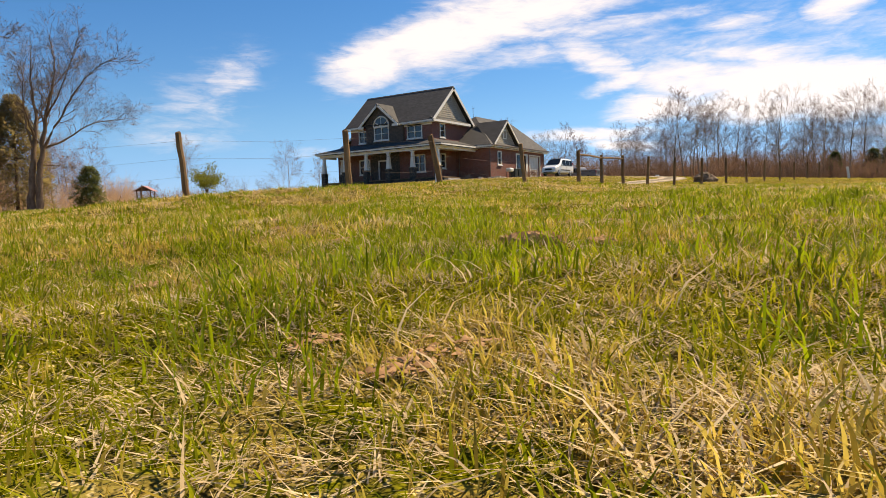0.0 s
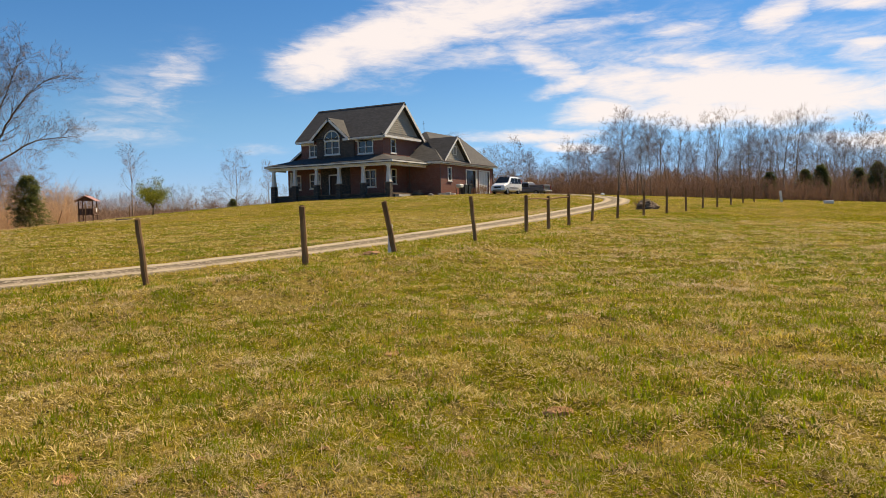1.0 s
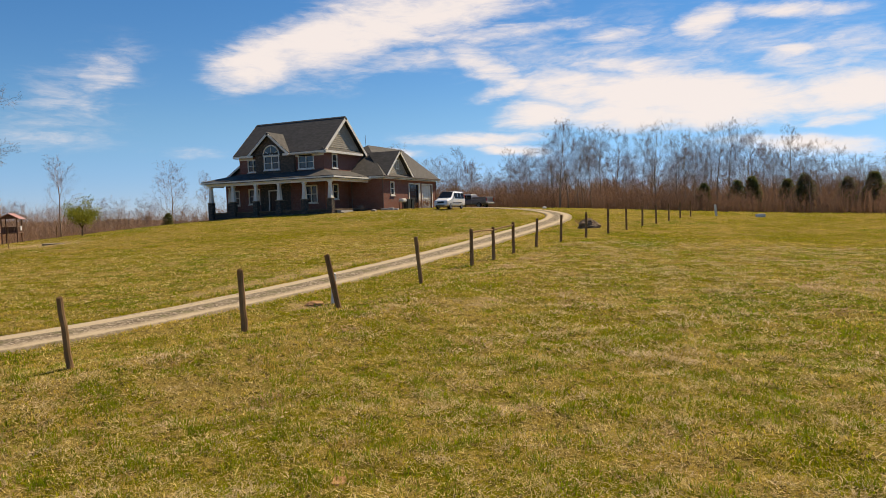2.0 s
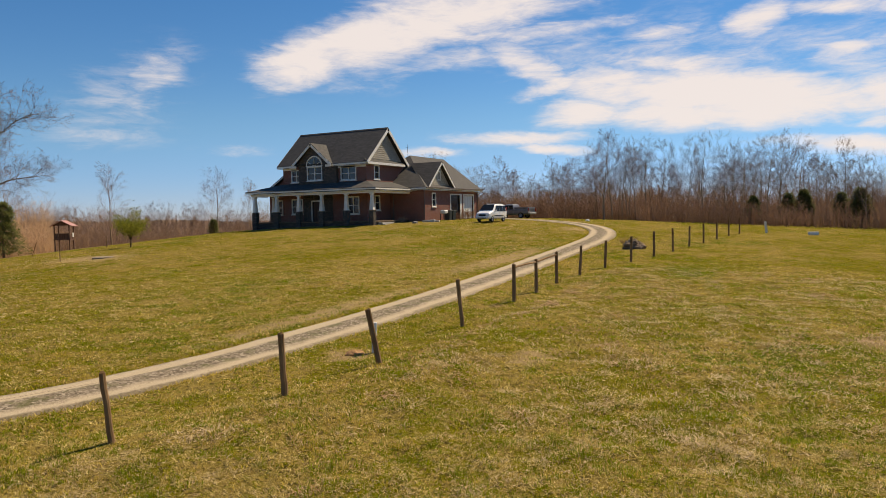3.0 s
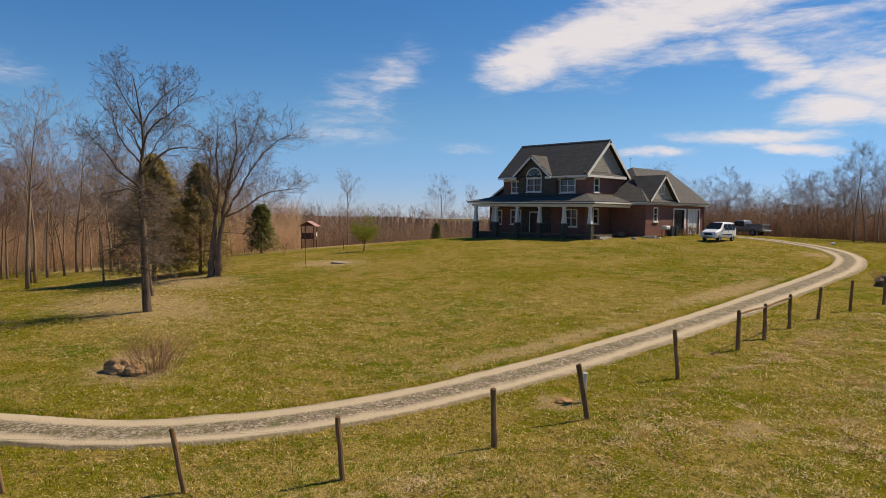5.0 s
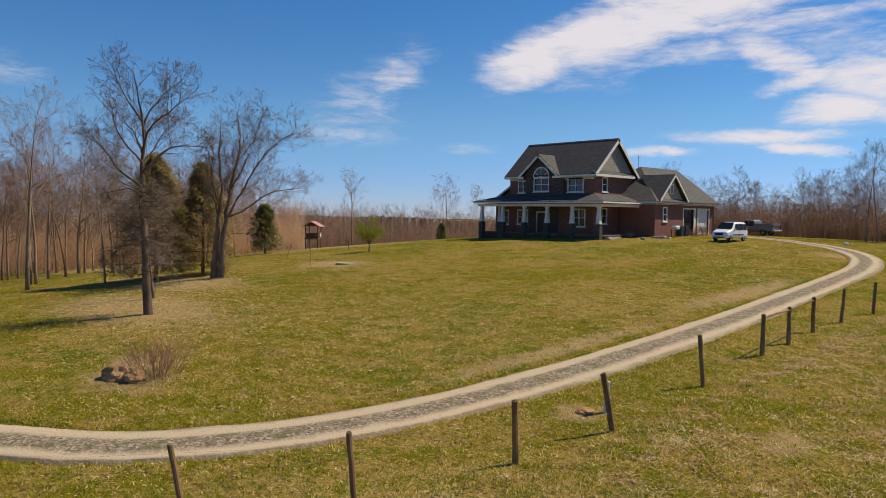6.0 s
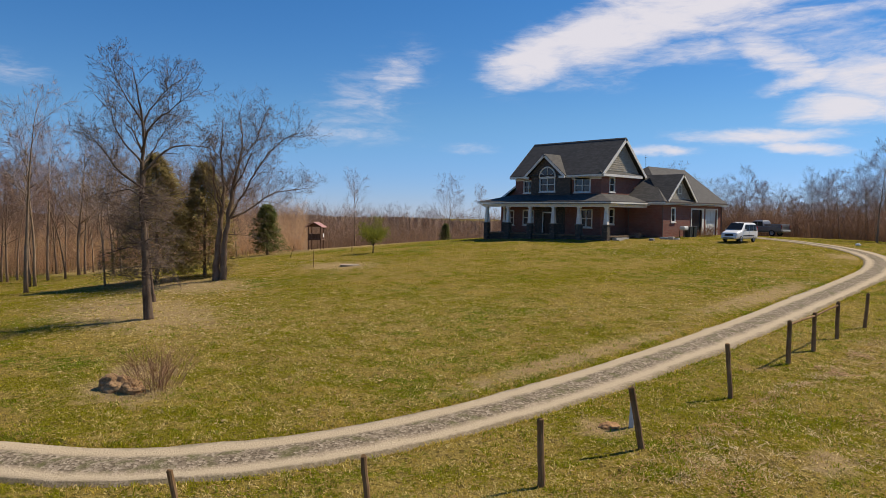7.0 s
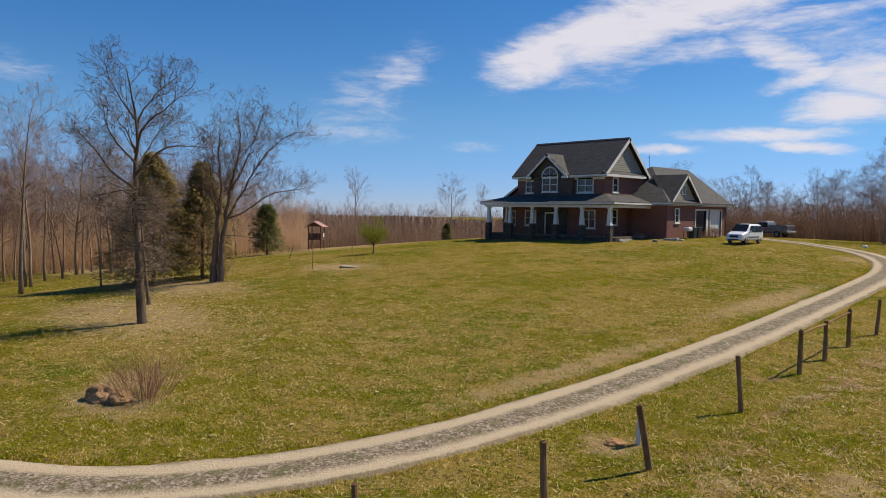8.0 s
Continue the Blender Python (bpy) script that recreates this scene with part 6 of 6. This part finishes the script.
    part("number_plate", Build().box(-0.16, 0.16, -2.518, -2.502, 0.46, 0.54), M["plate"], van)
    part("rear_bumper", Build().box(-0.84, 0.84, 2.36, 2.50, 0.36, 0.58, 0.05), M["carwhite"], van)
    return van


minivan(-30.6, 67.2, -3).scale = (0.88, 0.84, 1.05)


def pickup(x, y, rz):
    tk = thing("pickup_truck", "grey-blue pickup truck parked beyond the minivan", "truck", (x, y, gz(x, y) + 0.02), rz)
    body = [(-2.75, 0.55, 0.92, 0.90), (-2.65, 0.45, 1.05, 0.95), (-1.35, 0.42, 1.12, 0.98), (-1.30, 0.42, 1.12, 0.98), (0.55, 0.42, 1.14, 0.98), (0.62, 0.42, 1.16, 0.98), (2.70, 0.45, 1.18, 0.97), (2.76, 0.52, 1.14, 0.94)]
    st = [[(0, yy, zb), (hw * 0.9, yy, zb), (hw, yy, zb + 0.2), (hw, yy, top - 0.08), (hw * 0.94, yy, top), (0, yy, top + 0.01)] for yy, zb, top, hw in body]
    part("body", loft(st), M["truckgrey"], tk, smooth=True)
    cab = [(-1.32, 1.125, 1.16, 0.90), (-0.75, 1.125, 1.70, 0.82), (-0.2, 1.125, 1.80, 0.80), (0.40, 1.125, 1.76, 0.80), (0.58, 1.125, 1.16, 0.88)]
    st = [[(0, yy, zb), (0.93, yy, zb), (hw, yy, top - 0.05), (hw * 0.85, yy, top), (0, yy, top + 0.02)] for yy, zb, top, hw in cab]
    part("cab", loft(st), M["truckgrey"], tk, "", True)
    part("roof_panel", Build().box(-0.62, 0.62, -0.72, 0.36, 1.775, 1.835, 0.02), M["plate"], tk, "pale cab roof")
    part("bed_liner", Build().box(-0.82, 0.82, 0.72, 2.62, 1.17, 1.20), M["plastic"], tk)
    for s in (-1, 1):
        for ya, yb, yt0, yt1 in ((-1.0, -0.22, -0.72, -0.22), (-0.16, 0.48, -0.16, 0.40)):
            g = Build()
            for o in (0, 0.03):
                g.quad((s * (0.935 - o), ya, 1.2), (s * (0.935 - o), yb, 1.2), (s * (0.842 - o), yt1, 1.64), (s * (0.842 - o), yt0, 1.64))
            part("side_window", g, M["car_glass"], tk)
        part("bed_rail", Build().box(min(s * 0.84, s * 0.97), max(s * 0.84, s * 0.97), 0.66, 2.72, 1.18, 1.40, 0.02), M["truckgrey"], tk)
        part("headlight", Build().box(min(s * 0.6, s * 0.88), max(s * 0.6, s * 0.88), -2.80, -2.70, 0.78, 0.95, 0.02), M["lamp_glass"], tk)
        part("tail_light", Build().box(min(s * 0.84, s * 0.95), max(s * 0.84, s * 0.95), 2.72, 2.80, 0.85, 1.25, 0.01), M["lamp_red"], tk)
        for yy in (-1.75, 1.65):
            wheel(tk, s * 0.86, yy, 0.38, 0.25)
    part("tailgate", Build().box(-0.83, 0.83, 2.66, 2.74, 0.80, 1.40, 0.02), M["truckgrey"], tk)
    part("rear_bumper", Build().box(-0.90, 0.90, 2.78, 2.95, 0.50, 0.68, 0.03), M["rim"], tk)
    ws = Build()
    for o in (0, 0.03):
        ws.quad((-0.80, -1.30 + o, 1.17), (0.80, -1.30 + o, 1.17), (0.70, -0.78 + o, 1.66), (-0.70, -0.78 + o, 1.66))
    part("windscreen", ws, M["car_glass"], tk)
    return tk


pickup(-36.0, 86.0, -98)

# beside the garage wall
ob = thing("waste_bin", "dark plastic waste bin against the brick wall", "bin", (-36.9, 69.6, gz(-36.9, 69.6)), 0)
bb = Build()
vs = [(sx * r, sy * r, z) for z, r in ((0, 0.27), (1.0, 0.33)) for sx, sy in ((-1, -1), (1, -1), (1, 1), (-1, 1))]
bb.add(vs, [(0, 1, 2, 3), (4, 5, 6, 7)] + [(i, (i + 1) % 4, (i + 1) % 4 + 4, i + 4) for i in range(4)])
part("body", bb, M["bin"], ob)
part("lid", Build().box(-0.36, 0.36, -0.36, 0.36, 1.004, 1.08, 0.02), M["bin"], ob)
o2 = copy_thing(ob, pose(-36.9, 70.5, gz(-36.9, 70.5)))
ob = part("landscape_ledge", Build().box(-0.95, -0.1, -0.2, 0.2, -0.2, 0.2, 0.05).box(-0.08, 0.5, -0.24, 0.16, -0.2, 0.26, 0.06).box(0.53, 1.0, -0.16, 0.2, -0.2, 0.15, 0.05), M["concrete"])
ob.matrix_basis = pose(-36.6, 65.1, gz(-36.6, 65.1), 0, 0, 4)
tagged(ob, "pale low ledge of loose stones by the brick wall", "ledge")
ob = thing("gas_grill", "covered grill on legs beside the wall", "grill", (-36.9, 68.6, gz(-36.9, 68.6)), 0)
part("hood", Build().box(-0.3, 0.3, -0.45, 0.45, 0.75, 1.15, 0.1), M["plate"], ob, "pale hood")
for sx in (-1, 1):
    for sy in (-1, 1):
        part("leg", Build().box(sx * 0.25 - 0.025, sx * 0.25 + 0.025, sy * 0.38 - 0.025, sy * 0.38 + 0.025, 0, 0.75), M["plastic"], ob)


# ---------------------------------------------------------------- bare patches
def mound(x, y, r, h, seed):
    n, rings = 28, 8
    k = random.Random(seed)
    vs, fs = [(0, 0, h)], []
    for i in range(1, rings + 1):
        for j in range(n):
            a = 2 * math.pi * j / n
            rr = r * i / rings * (1 + 0.25 * math.sin(2 * a + seed) + k.uniform(-0.08, 0.08))
            f = i / rings
            vs.append((math.cos(a) * rr, math.sin(a) * rr, h * (1 - f**1.5) + k.uniform(-0.5, 0.6) * h - (0.05 if i == rings else 0)))
    for j in range(n):
        fs.append((0, 1 + j, 1 + (j + 1) % n))
    for i in range(rings - 1):
        for j in range(n):
            a, b_ = 1 + i * n, 1 + (i + 1) * n
            fs.append((a + j, b_ + j, b_ + (j + 1) % n, a + (j + 1) % n))
    me = bpy.data.meshes.new("dirt_mound")
    me.from_pydata(vs, [], fs)
    ob = part("dirt_mound", me, M["dirt"])
    ob.matrix_basis = pose(x, y, gz(x, y) + 0.01)
    return tagged(ob, "low crumbly brown dirt mound in the grass", "dirt mound", "mounds in the field")


MOUNDS = [(-1.85, 5.15, 0.17, 0.042), (-1.0, 2.0, 0.13, 0.035), (-0.6, 3.45, 0.1, 0.04), (-4.4, 2.35, 0.16, 0.025), (-4.4, 6.4, 0.16, 0.015), (-0.7, 6.65, 0.18, 0.02)]
for i, (x, y, r, h) in enumerate(MOUNDS):
    mound(x, y, 0.7 * r, 0.45 * h, i)


# ---------------------------------------------------------------- grass
def blades(name, x, y, h, w, rng, lean=0.55, label="", material=None, low=0.3):
    """Bent tapering strips rooted in the turf."""
    n = len(x)
    z = land(x, y) - 0.012
    a = rng.uniform(0, 6.283, n)
    bend = (low + (lean - low) * rng.random(n)) * h
    t = a + rng.normal(0, 0.5, n) + 1.57
    dx, dy = np.cos(t) * bend, np.sin(t) * bend
    wx, wy = np.cos(a) * w / 2, np.sin(a) * w / 2
    rise = np.sqrt(np.maximum(h**2 - bend**2, (0.08 * h) ** 2))
    P = np.stack([np.stack([x - wx, y - wy, z], -1), np.stack([x + wx, y + wy, z], -1),
                  np.stack([x + 0.35 * dx + wx * 0.8, y + 0.35 * dy + wy * 0.8, z + 0.6 * rise], -1), np.stack([x + 0.35 * dx - wx * 0.8, y + 0.35 * dy - wy * 0.8, z + 0.6 * rise], -1),
                  np.stack([x + dx, y + dy, z + rise * 0.95], -1)], 1)
    k = 5 * np.arange(n)[:, None]
    F = np.concatenate([k + [[0, 1, 2]], k + [[0, 2, 3]], k + [[3, 2, 4]]], 0)
    return tagged(new(name, fast_mesh(name, P.reshape(-1, 3), F, 3, material or M["blades"])), label, "grass", kind="stuff")


def wedge(rng, n, r0, r1, az0, az1, power=2.0):
    """Places spread over a sector round the path's start; power 2 is even by area."""
    r = (r0**power + (r1**power - r0**power) * rng.random(n)) ** (1 / power)
    az = np.radians(rng.uniform(az0, az1, n))
    return -r * np.sin(az), r * np.cos(az)


def clumped(rng, x, y, spread, each):
    """Tufts: each place grows several blades close together."""
    x, y = np.repeat(x, each), np.repeat(y, each)
    return x + rng.normal(0, spread, len(x)), y + rng.normal(0, spread, len(y))


def worn_at(x, y):
    """How bare the ground is, 0 to 1."""
    best = np.zeros(len(x))
    for cx, cy, rx, ry in LITTER:
        d = np.hypot((x - cx) / rx, (y - cy) / ry)
        best = np.maximum(best, np.clip((1.0 - d) / 0.6, 0, 1))
    return best


gr = np.random.default_rng(17)
for n, r0, r1, az0, az1, each, spread, h0, h1, w0, w1, lean in (
    (5200, 0.25, 3.2, -10, 78, 16, 0.035, 0.015, 0.065, 0.0022, 0.0048, 0.985),
    (3900, 3.0, 9.0, -6, 74, 13, 0.045, 0.03, 0.095, 0.004, 0.010, 0.96),
    (6500, 8.5, 24.0, -8, 80, 13, 0.07, 0.035, 0.105, 0.010, 0.022, 0.95),
    (9500, 23.0, 48.0, -8, 80, 8, 0.12, 0.04, 0.11, 0.018, 0.036, 0.94),
    (8000, 47.0, 85.0, -8, 80, 4, 0.2, 0.05, 0.11, 0.03, 0.06, 0.9),
):
    x, y = clumped(gr, *wedge(gr, n, r0, r1, az0, az1), spread, each)
    keep = road_gap(x, y) > ROAD_HALF * gr.uniform(0.84, 1.1, len(x))
    keep &= ~((x > -57) & (x < -37.8) & (y > 59.2))
    keep &= gr.random(len(x)) > 0.5 * worn_at(x, y)
    x, y = x[keep], y[keep]
    blades("grass", x, y, gr.uniform(h0, h1, len(x)) * gr.uniform(0.7, 1.25, len(x)), gr.uniform(w0, w1, len(x)), gr, lean, "mixed green and dry straw grass blades")
# straw lying flat near the start
for n, r0, r1, l0, l1, w0, w1 in ((34000, 0.25, 5.0, 0.02, 0.09, 0.002, 0.0045), (60000, 5.0, 16.0, 0.05, 0.16, 0.008, 0.02), (60000, 16.0, 45.0, 0.07, 0.19, 0.015, 0.036)):
    x, y = wedge(gr, n, r0, r1, -8, 76, 1.8)
    keep = road_gap(x, y) > ROAD_HALF
    x, y = x[keep], y[keep]
    blades("straw", x, y, gr.uniform(l0, l1, len(x)), gr.uniform(w0, w1, len(x)), gr, 1.0, "dry straw lying in the turf", M["straw"], 0.93)

# matted dead patches and lush patches in the open field, each some handspans wide
FENCE_Y = [p[1] for p in POSTS]
FENCE_X = [p[0] for p in POSTS]


def in_field(x, y):
    return x > np.interp(y, FENCE_Y, FENCE_X) + 0.6


def scatter(name, x, y, size, rng, material, label, category, flat=0.5, lift=0.0, sides=4):
    """Small irregular chips lying on the ground."""
    n = len(x)
    z = land(x, y) + lift
    a = rng.uniform(0, 6.283, n)
    P = []
    for q in range(sides):
        w = a + 2 * math.pi * q / sides
        r = size * rng.uniform(0.5, 1.0, n)
        P.append(np.stack([x + np.cos(w) * r, y + np.sin(w) * r, z + rng.uniform(0, 0.6, n) * size * flat], -1))
    P.append(np.stack([x, y, z + size * flat * rng.uniform(0.6, 1.3, n)], -1))
    P = np.stack(P, 1)
    k = (sides + 1) * np.arange(n)[:, None]
    F = np.concatenate([k + [[q, (q + 1) % sides, sides]] for q in range(sides)], 0)
    return tagged(new(name, fast_mesh(name, P.reshape(-1, 3), F, 3, material)), label, category, kind="stuff")


def patches(n, r0, r1, size0, size1, each):
    """Places in round patches of uneven size spread over the field."""
    x, y = wedge(gr, n, r0, r1, -8, 64, 1.6)
    size = np.repeat(gr.uniform(size0, size1, n), each)
    a, q = gr.uniform(0, 6.283, n * each), np.sqrt(gr.random(n * each))
    wobble = 1 + 0.35 * np.sin(3 * a + np.repeat(gr.uniform(0, 6, n), each))
    x, y = np.repeat(x, each) + np.cos(a) * q * size * wobble, np.repeat(y, each) + np.sin(a) * q * size * wobble
    keep = in_field(x, y)
    return x[keep], y[keep]


for n, r0, r1, s0, s1, each, l0, l1, w0, w1 in ((300, 0.35, 2.6, 0.05, 0.2, 90, 0.03, 0.09, 0.002, 0.0042), (460, 0.6, 5.0, 0.08, 0.30, 90, 0.03, 0.11, 0.0025, 0.005), (400, 5.0, 14.0, 0.16, 0.60, 110, 0.05, 0.14, 0.007, 0.015), (850, 13.0, 42.0, 0.25, 1.1, 100, 0.07, 0.2, 0.014, 0.034)):
    x, y = patches(n, r0, r1, s0, s1, each)
    blades("thatch", x, y, gr.uniform(l0, l1, len(x)), gr.uniform(w0, w1, len(x)), gr, 1.0, "pale matted dead grass in patches", M["thatch"], 0.9)
for n, r0, r1, s0, s1, each, h0, h1, w0, w1 in ((50, 1.5, 6.0, 0.08, 0.22, 80, 0.04, 0.11, 0.003, 0.007), (120, 5.0, 15.0, 0.15, 0.45, 130, 0.05, 0.12, 0.007, 0.014), (200, 14.0, 42.0, 0.3, 0.8, 90, 0.06, 0.13, 0.015, 0.03)):
    x, y = patches(n, r0, r1, s0, s1, each)
    blades("grass_patches", x, y, gr.uniform(h0, h1, len(x)), gr.uniform(w0, w1, len(x)), gr, 0.9, "lush green patches in the field", M["tuft"])
# long broken stalks lying in loose bunches near the start
x, y = patches(150, 0.4, 4.5, 0.10, 0.28, 14)
blades("dead_stalks", x, y, gr.uniform(0.05, 0.19, len(x)), gr.uniform(0.0025, 0.0055, len(x)), gr, 0.99, "long pale broken stalks lying in bunches on the turf", M["thatch"], 0.86)
x, y = patches(70, 0.4, 5.0, 0.03, 0.08, 60)
scatter("bare_soil", x, y, gr.uniform(0.004, 0.013, len(x)), gr, M["soil"], "reddish soil crumbs between the nearest tufts", "soil", 0.5, 0.012)
x, y = patches(70, 6.0, 42.0, 0.3, 1.1, 200)
bare_spots = (x, y)
# weeds in the middle of the drive
s = gr.uniform(0, 1, 5000)
i = (s * (len(ROAD) - 1)).astype(int)
x, y = ROAD[i, 0] + gr.normal(0, 0.16, 5000), ROAD[i, 1] + gr.normal(0, 0.16, 5000)
blades("drive_weeds", x, y, gr.uniform(0.03, 0.08, 5000), gr.uniform(0.008, 0.018, 5000), gr, 0.9, "sparse weeds between the wheel tracks")


x, y = wedge(gr, 5200, 10.0, 72.0, 0, 80, 1.6)
keep = road_gap(x, y) > ROAD_HALF
scatter("fallen_leaves", x[keep], y[keep], gr.uniform(0.02, 0.055, keep.sum()), gr, M["deadleaf"], "pale fallen leaves scattered on the grass", "leaves", 0.4, 0.05)
# fresh green tufts standing out of the dry field
for n, r0, r1, each, spread, h0, h1, w0, w1 in ((260, 0.8, 5.0, 34, 0.05, 0.05, 0.13, 0.003, 0.006), (900, 5.0, 16.0, 26, 0.085, 0.06, 0.14, 0.008, 0.015), (900, 16.0, 38.0, 18, 0.14, 0.07, 0.15, 0.014, 0.028)):
    x, y = clumped(gr, *wedge(gr, n, r0, r1, -8, 72), spread, each)
    keep = road_gap(x, y) > ROAD_HALF + 0.2
    x, y = x[keep], y[keep]
    blades("grass_tufts", x, y, gr.uniform(h0, h1, len(x)), gr.uniform(w0, w1, len(x)), gr, 0.9, "fresh green grass tufts in the dry field", M["tuft"])
for n, r0, r1, each, spread, h0, h1, w0, w1 in ((2000, 4.0, 16.0, 16, 0.07, 0.04, 0.10, 0.008, 0.016), (2400, 16.0, 40.0, 12, 0.12, 0.06, 0.13, 0.016, 0.032)):
    x, y = clumped(gr, *wedge(gr, n, r0, r1, -8, 72), spread, each)
    keep = road_gap(x, y) > ROAD_HALF + 0.2
    x, y = x[keep], y[keep]
    blades("straw_tufts", x, y, gr.uniform(h0, h1, len(x)), gr.uniform(w0, w1, len(x)), gr, 0.97, "pale dry tufts matted in the field", M["straw"], 0.55)
# bare soil showing between the plants, and along an old wheel rut beside the fence
x, y = clumped(gr, *wedge(gr, 360, 1.5, 38.0, -8, 66, 1.7), 0.2, 46)
ry = gr.uniform(9, 38, 2600)
x, y = np.concatenate([x, -9.5 - 0.012 * ry + 0.18 * np.sin(0.55 * ry) + gr.normal(0, 0.16, 2600)]), np.concatenate([y, ry])
keep = road_gap(x, y) > ROAD_HALF + 0.2
x, y = x[keep], y[keep]
scatter("soil_crumbs", x, y, gr.uniform(0.3, 1.0, len(x)) * np.minimum(0.045, 0.004 + 0.0016 * np.hypot(x, y)), gr, M["soil"], "brown soil crumbs on bare spots of the field", "soil", 0.12, 0.022)
x, y = bare_spots
scatter("bare_soil", x, y, gr.uniform(0.3, 1.0, len(x)) * np.minimum(0.06, 0.006 + 0.002 * np.hypot(x, y)), gr, M["soil"], "pinkish bare soil worn through the field", "soil", 0.10, 0.03)
# drifts of dry grass and leaves on the lawn towards the house and under the trees
for cx, cy, sx, sy, n in ((-29, 57, 6, 5.5, 1500), (-20, 40, 2.5, 12, 500), (-42, 17, 9, 4, 1600), (-52, 24, 8, 5, 900), (-48, 34, 5, 3.5, 500)):
    x, y = gr.normal(cx, sx, n), gr.normal(cy, sy, n)
    keep = (road_gap(x, y) > ROAD_HALF + 0.2) & ~((x > -57) & (x < -36.5) & (y > 59.2))
    scatter("fallen_leaves", x[keep], y[keep], gr.uniform(0.04, 0.11, keep.sum()), gr, M["deadleaf"], "drift of pale dry leaves on the lawn", "leaves", 0.35, 0.05)
# ragged grass hanging over both edges of the drive
edge_at = gr.integers(1, len(ROAD) - 1, 26000)
edge_dir = ROAD[edge_at + 1] - ROAD[edge_at - 1]
edge_dir /= np.linalg.norm(edge_dir, axis=1, keepdims=True)
off = gr.choice((-1.0, 1.0), 26000) * (ROAD_HALF + gr.normal(0.06, 0.13, 26000))
along = gr.uniform(-0.3, 0.3, 26000)
x, y = ROAD[edge_at, 0] + edge_dir[:, 1] * off + edge_dir[:, 0] * along, ROAD[edge_at, 1] - edge_dir[:, 0] * off + edge_dir[:, 1] * along
blades("verge_grass", x, y, gr.uniform(0.07, 0.17, 26000), gr.uniform(0.012, 0.028, 26000), gr, 0.9, "ragged mixed grass along the edges of the drive", None, 0.5)
s = gr.uniform(0, 1, 16000)
i = (s * (len(ROAD) - 1)).astype(int)
off = gr.normal(0, 0.2, 16000)
dd = np.gradient(ROAD, axis=0)
dd /= np.linalg.norm(dd, axis=1, keepdims=True)
x, y = ROAD[i, 0] + dd[i, 1] * off + gr.normal(0, 0.2, 16000) * dd[i, 0], ROAD[i, 1] - dd[i, 0] * off + gr.normal(0, 0.2, 16000) * dd[i, 1]
scatter("gravel", x, y, gr.uniform(0.012, 0.04, 16000), gr, M["gravel_stone"], "grey-brown loose gravel on the drive", "gravel", 0.55, 0.10)
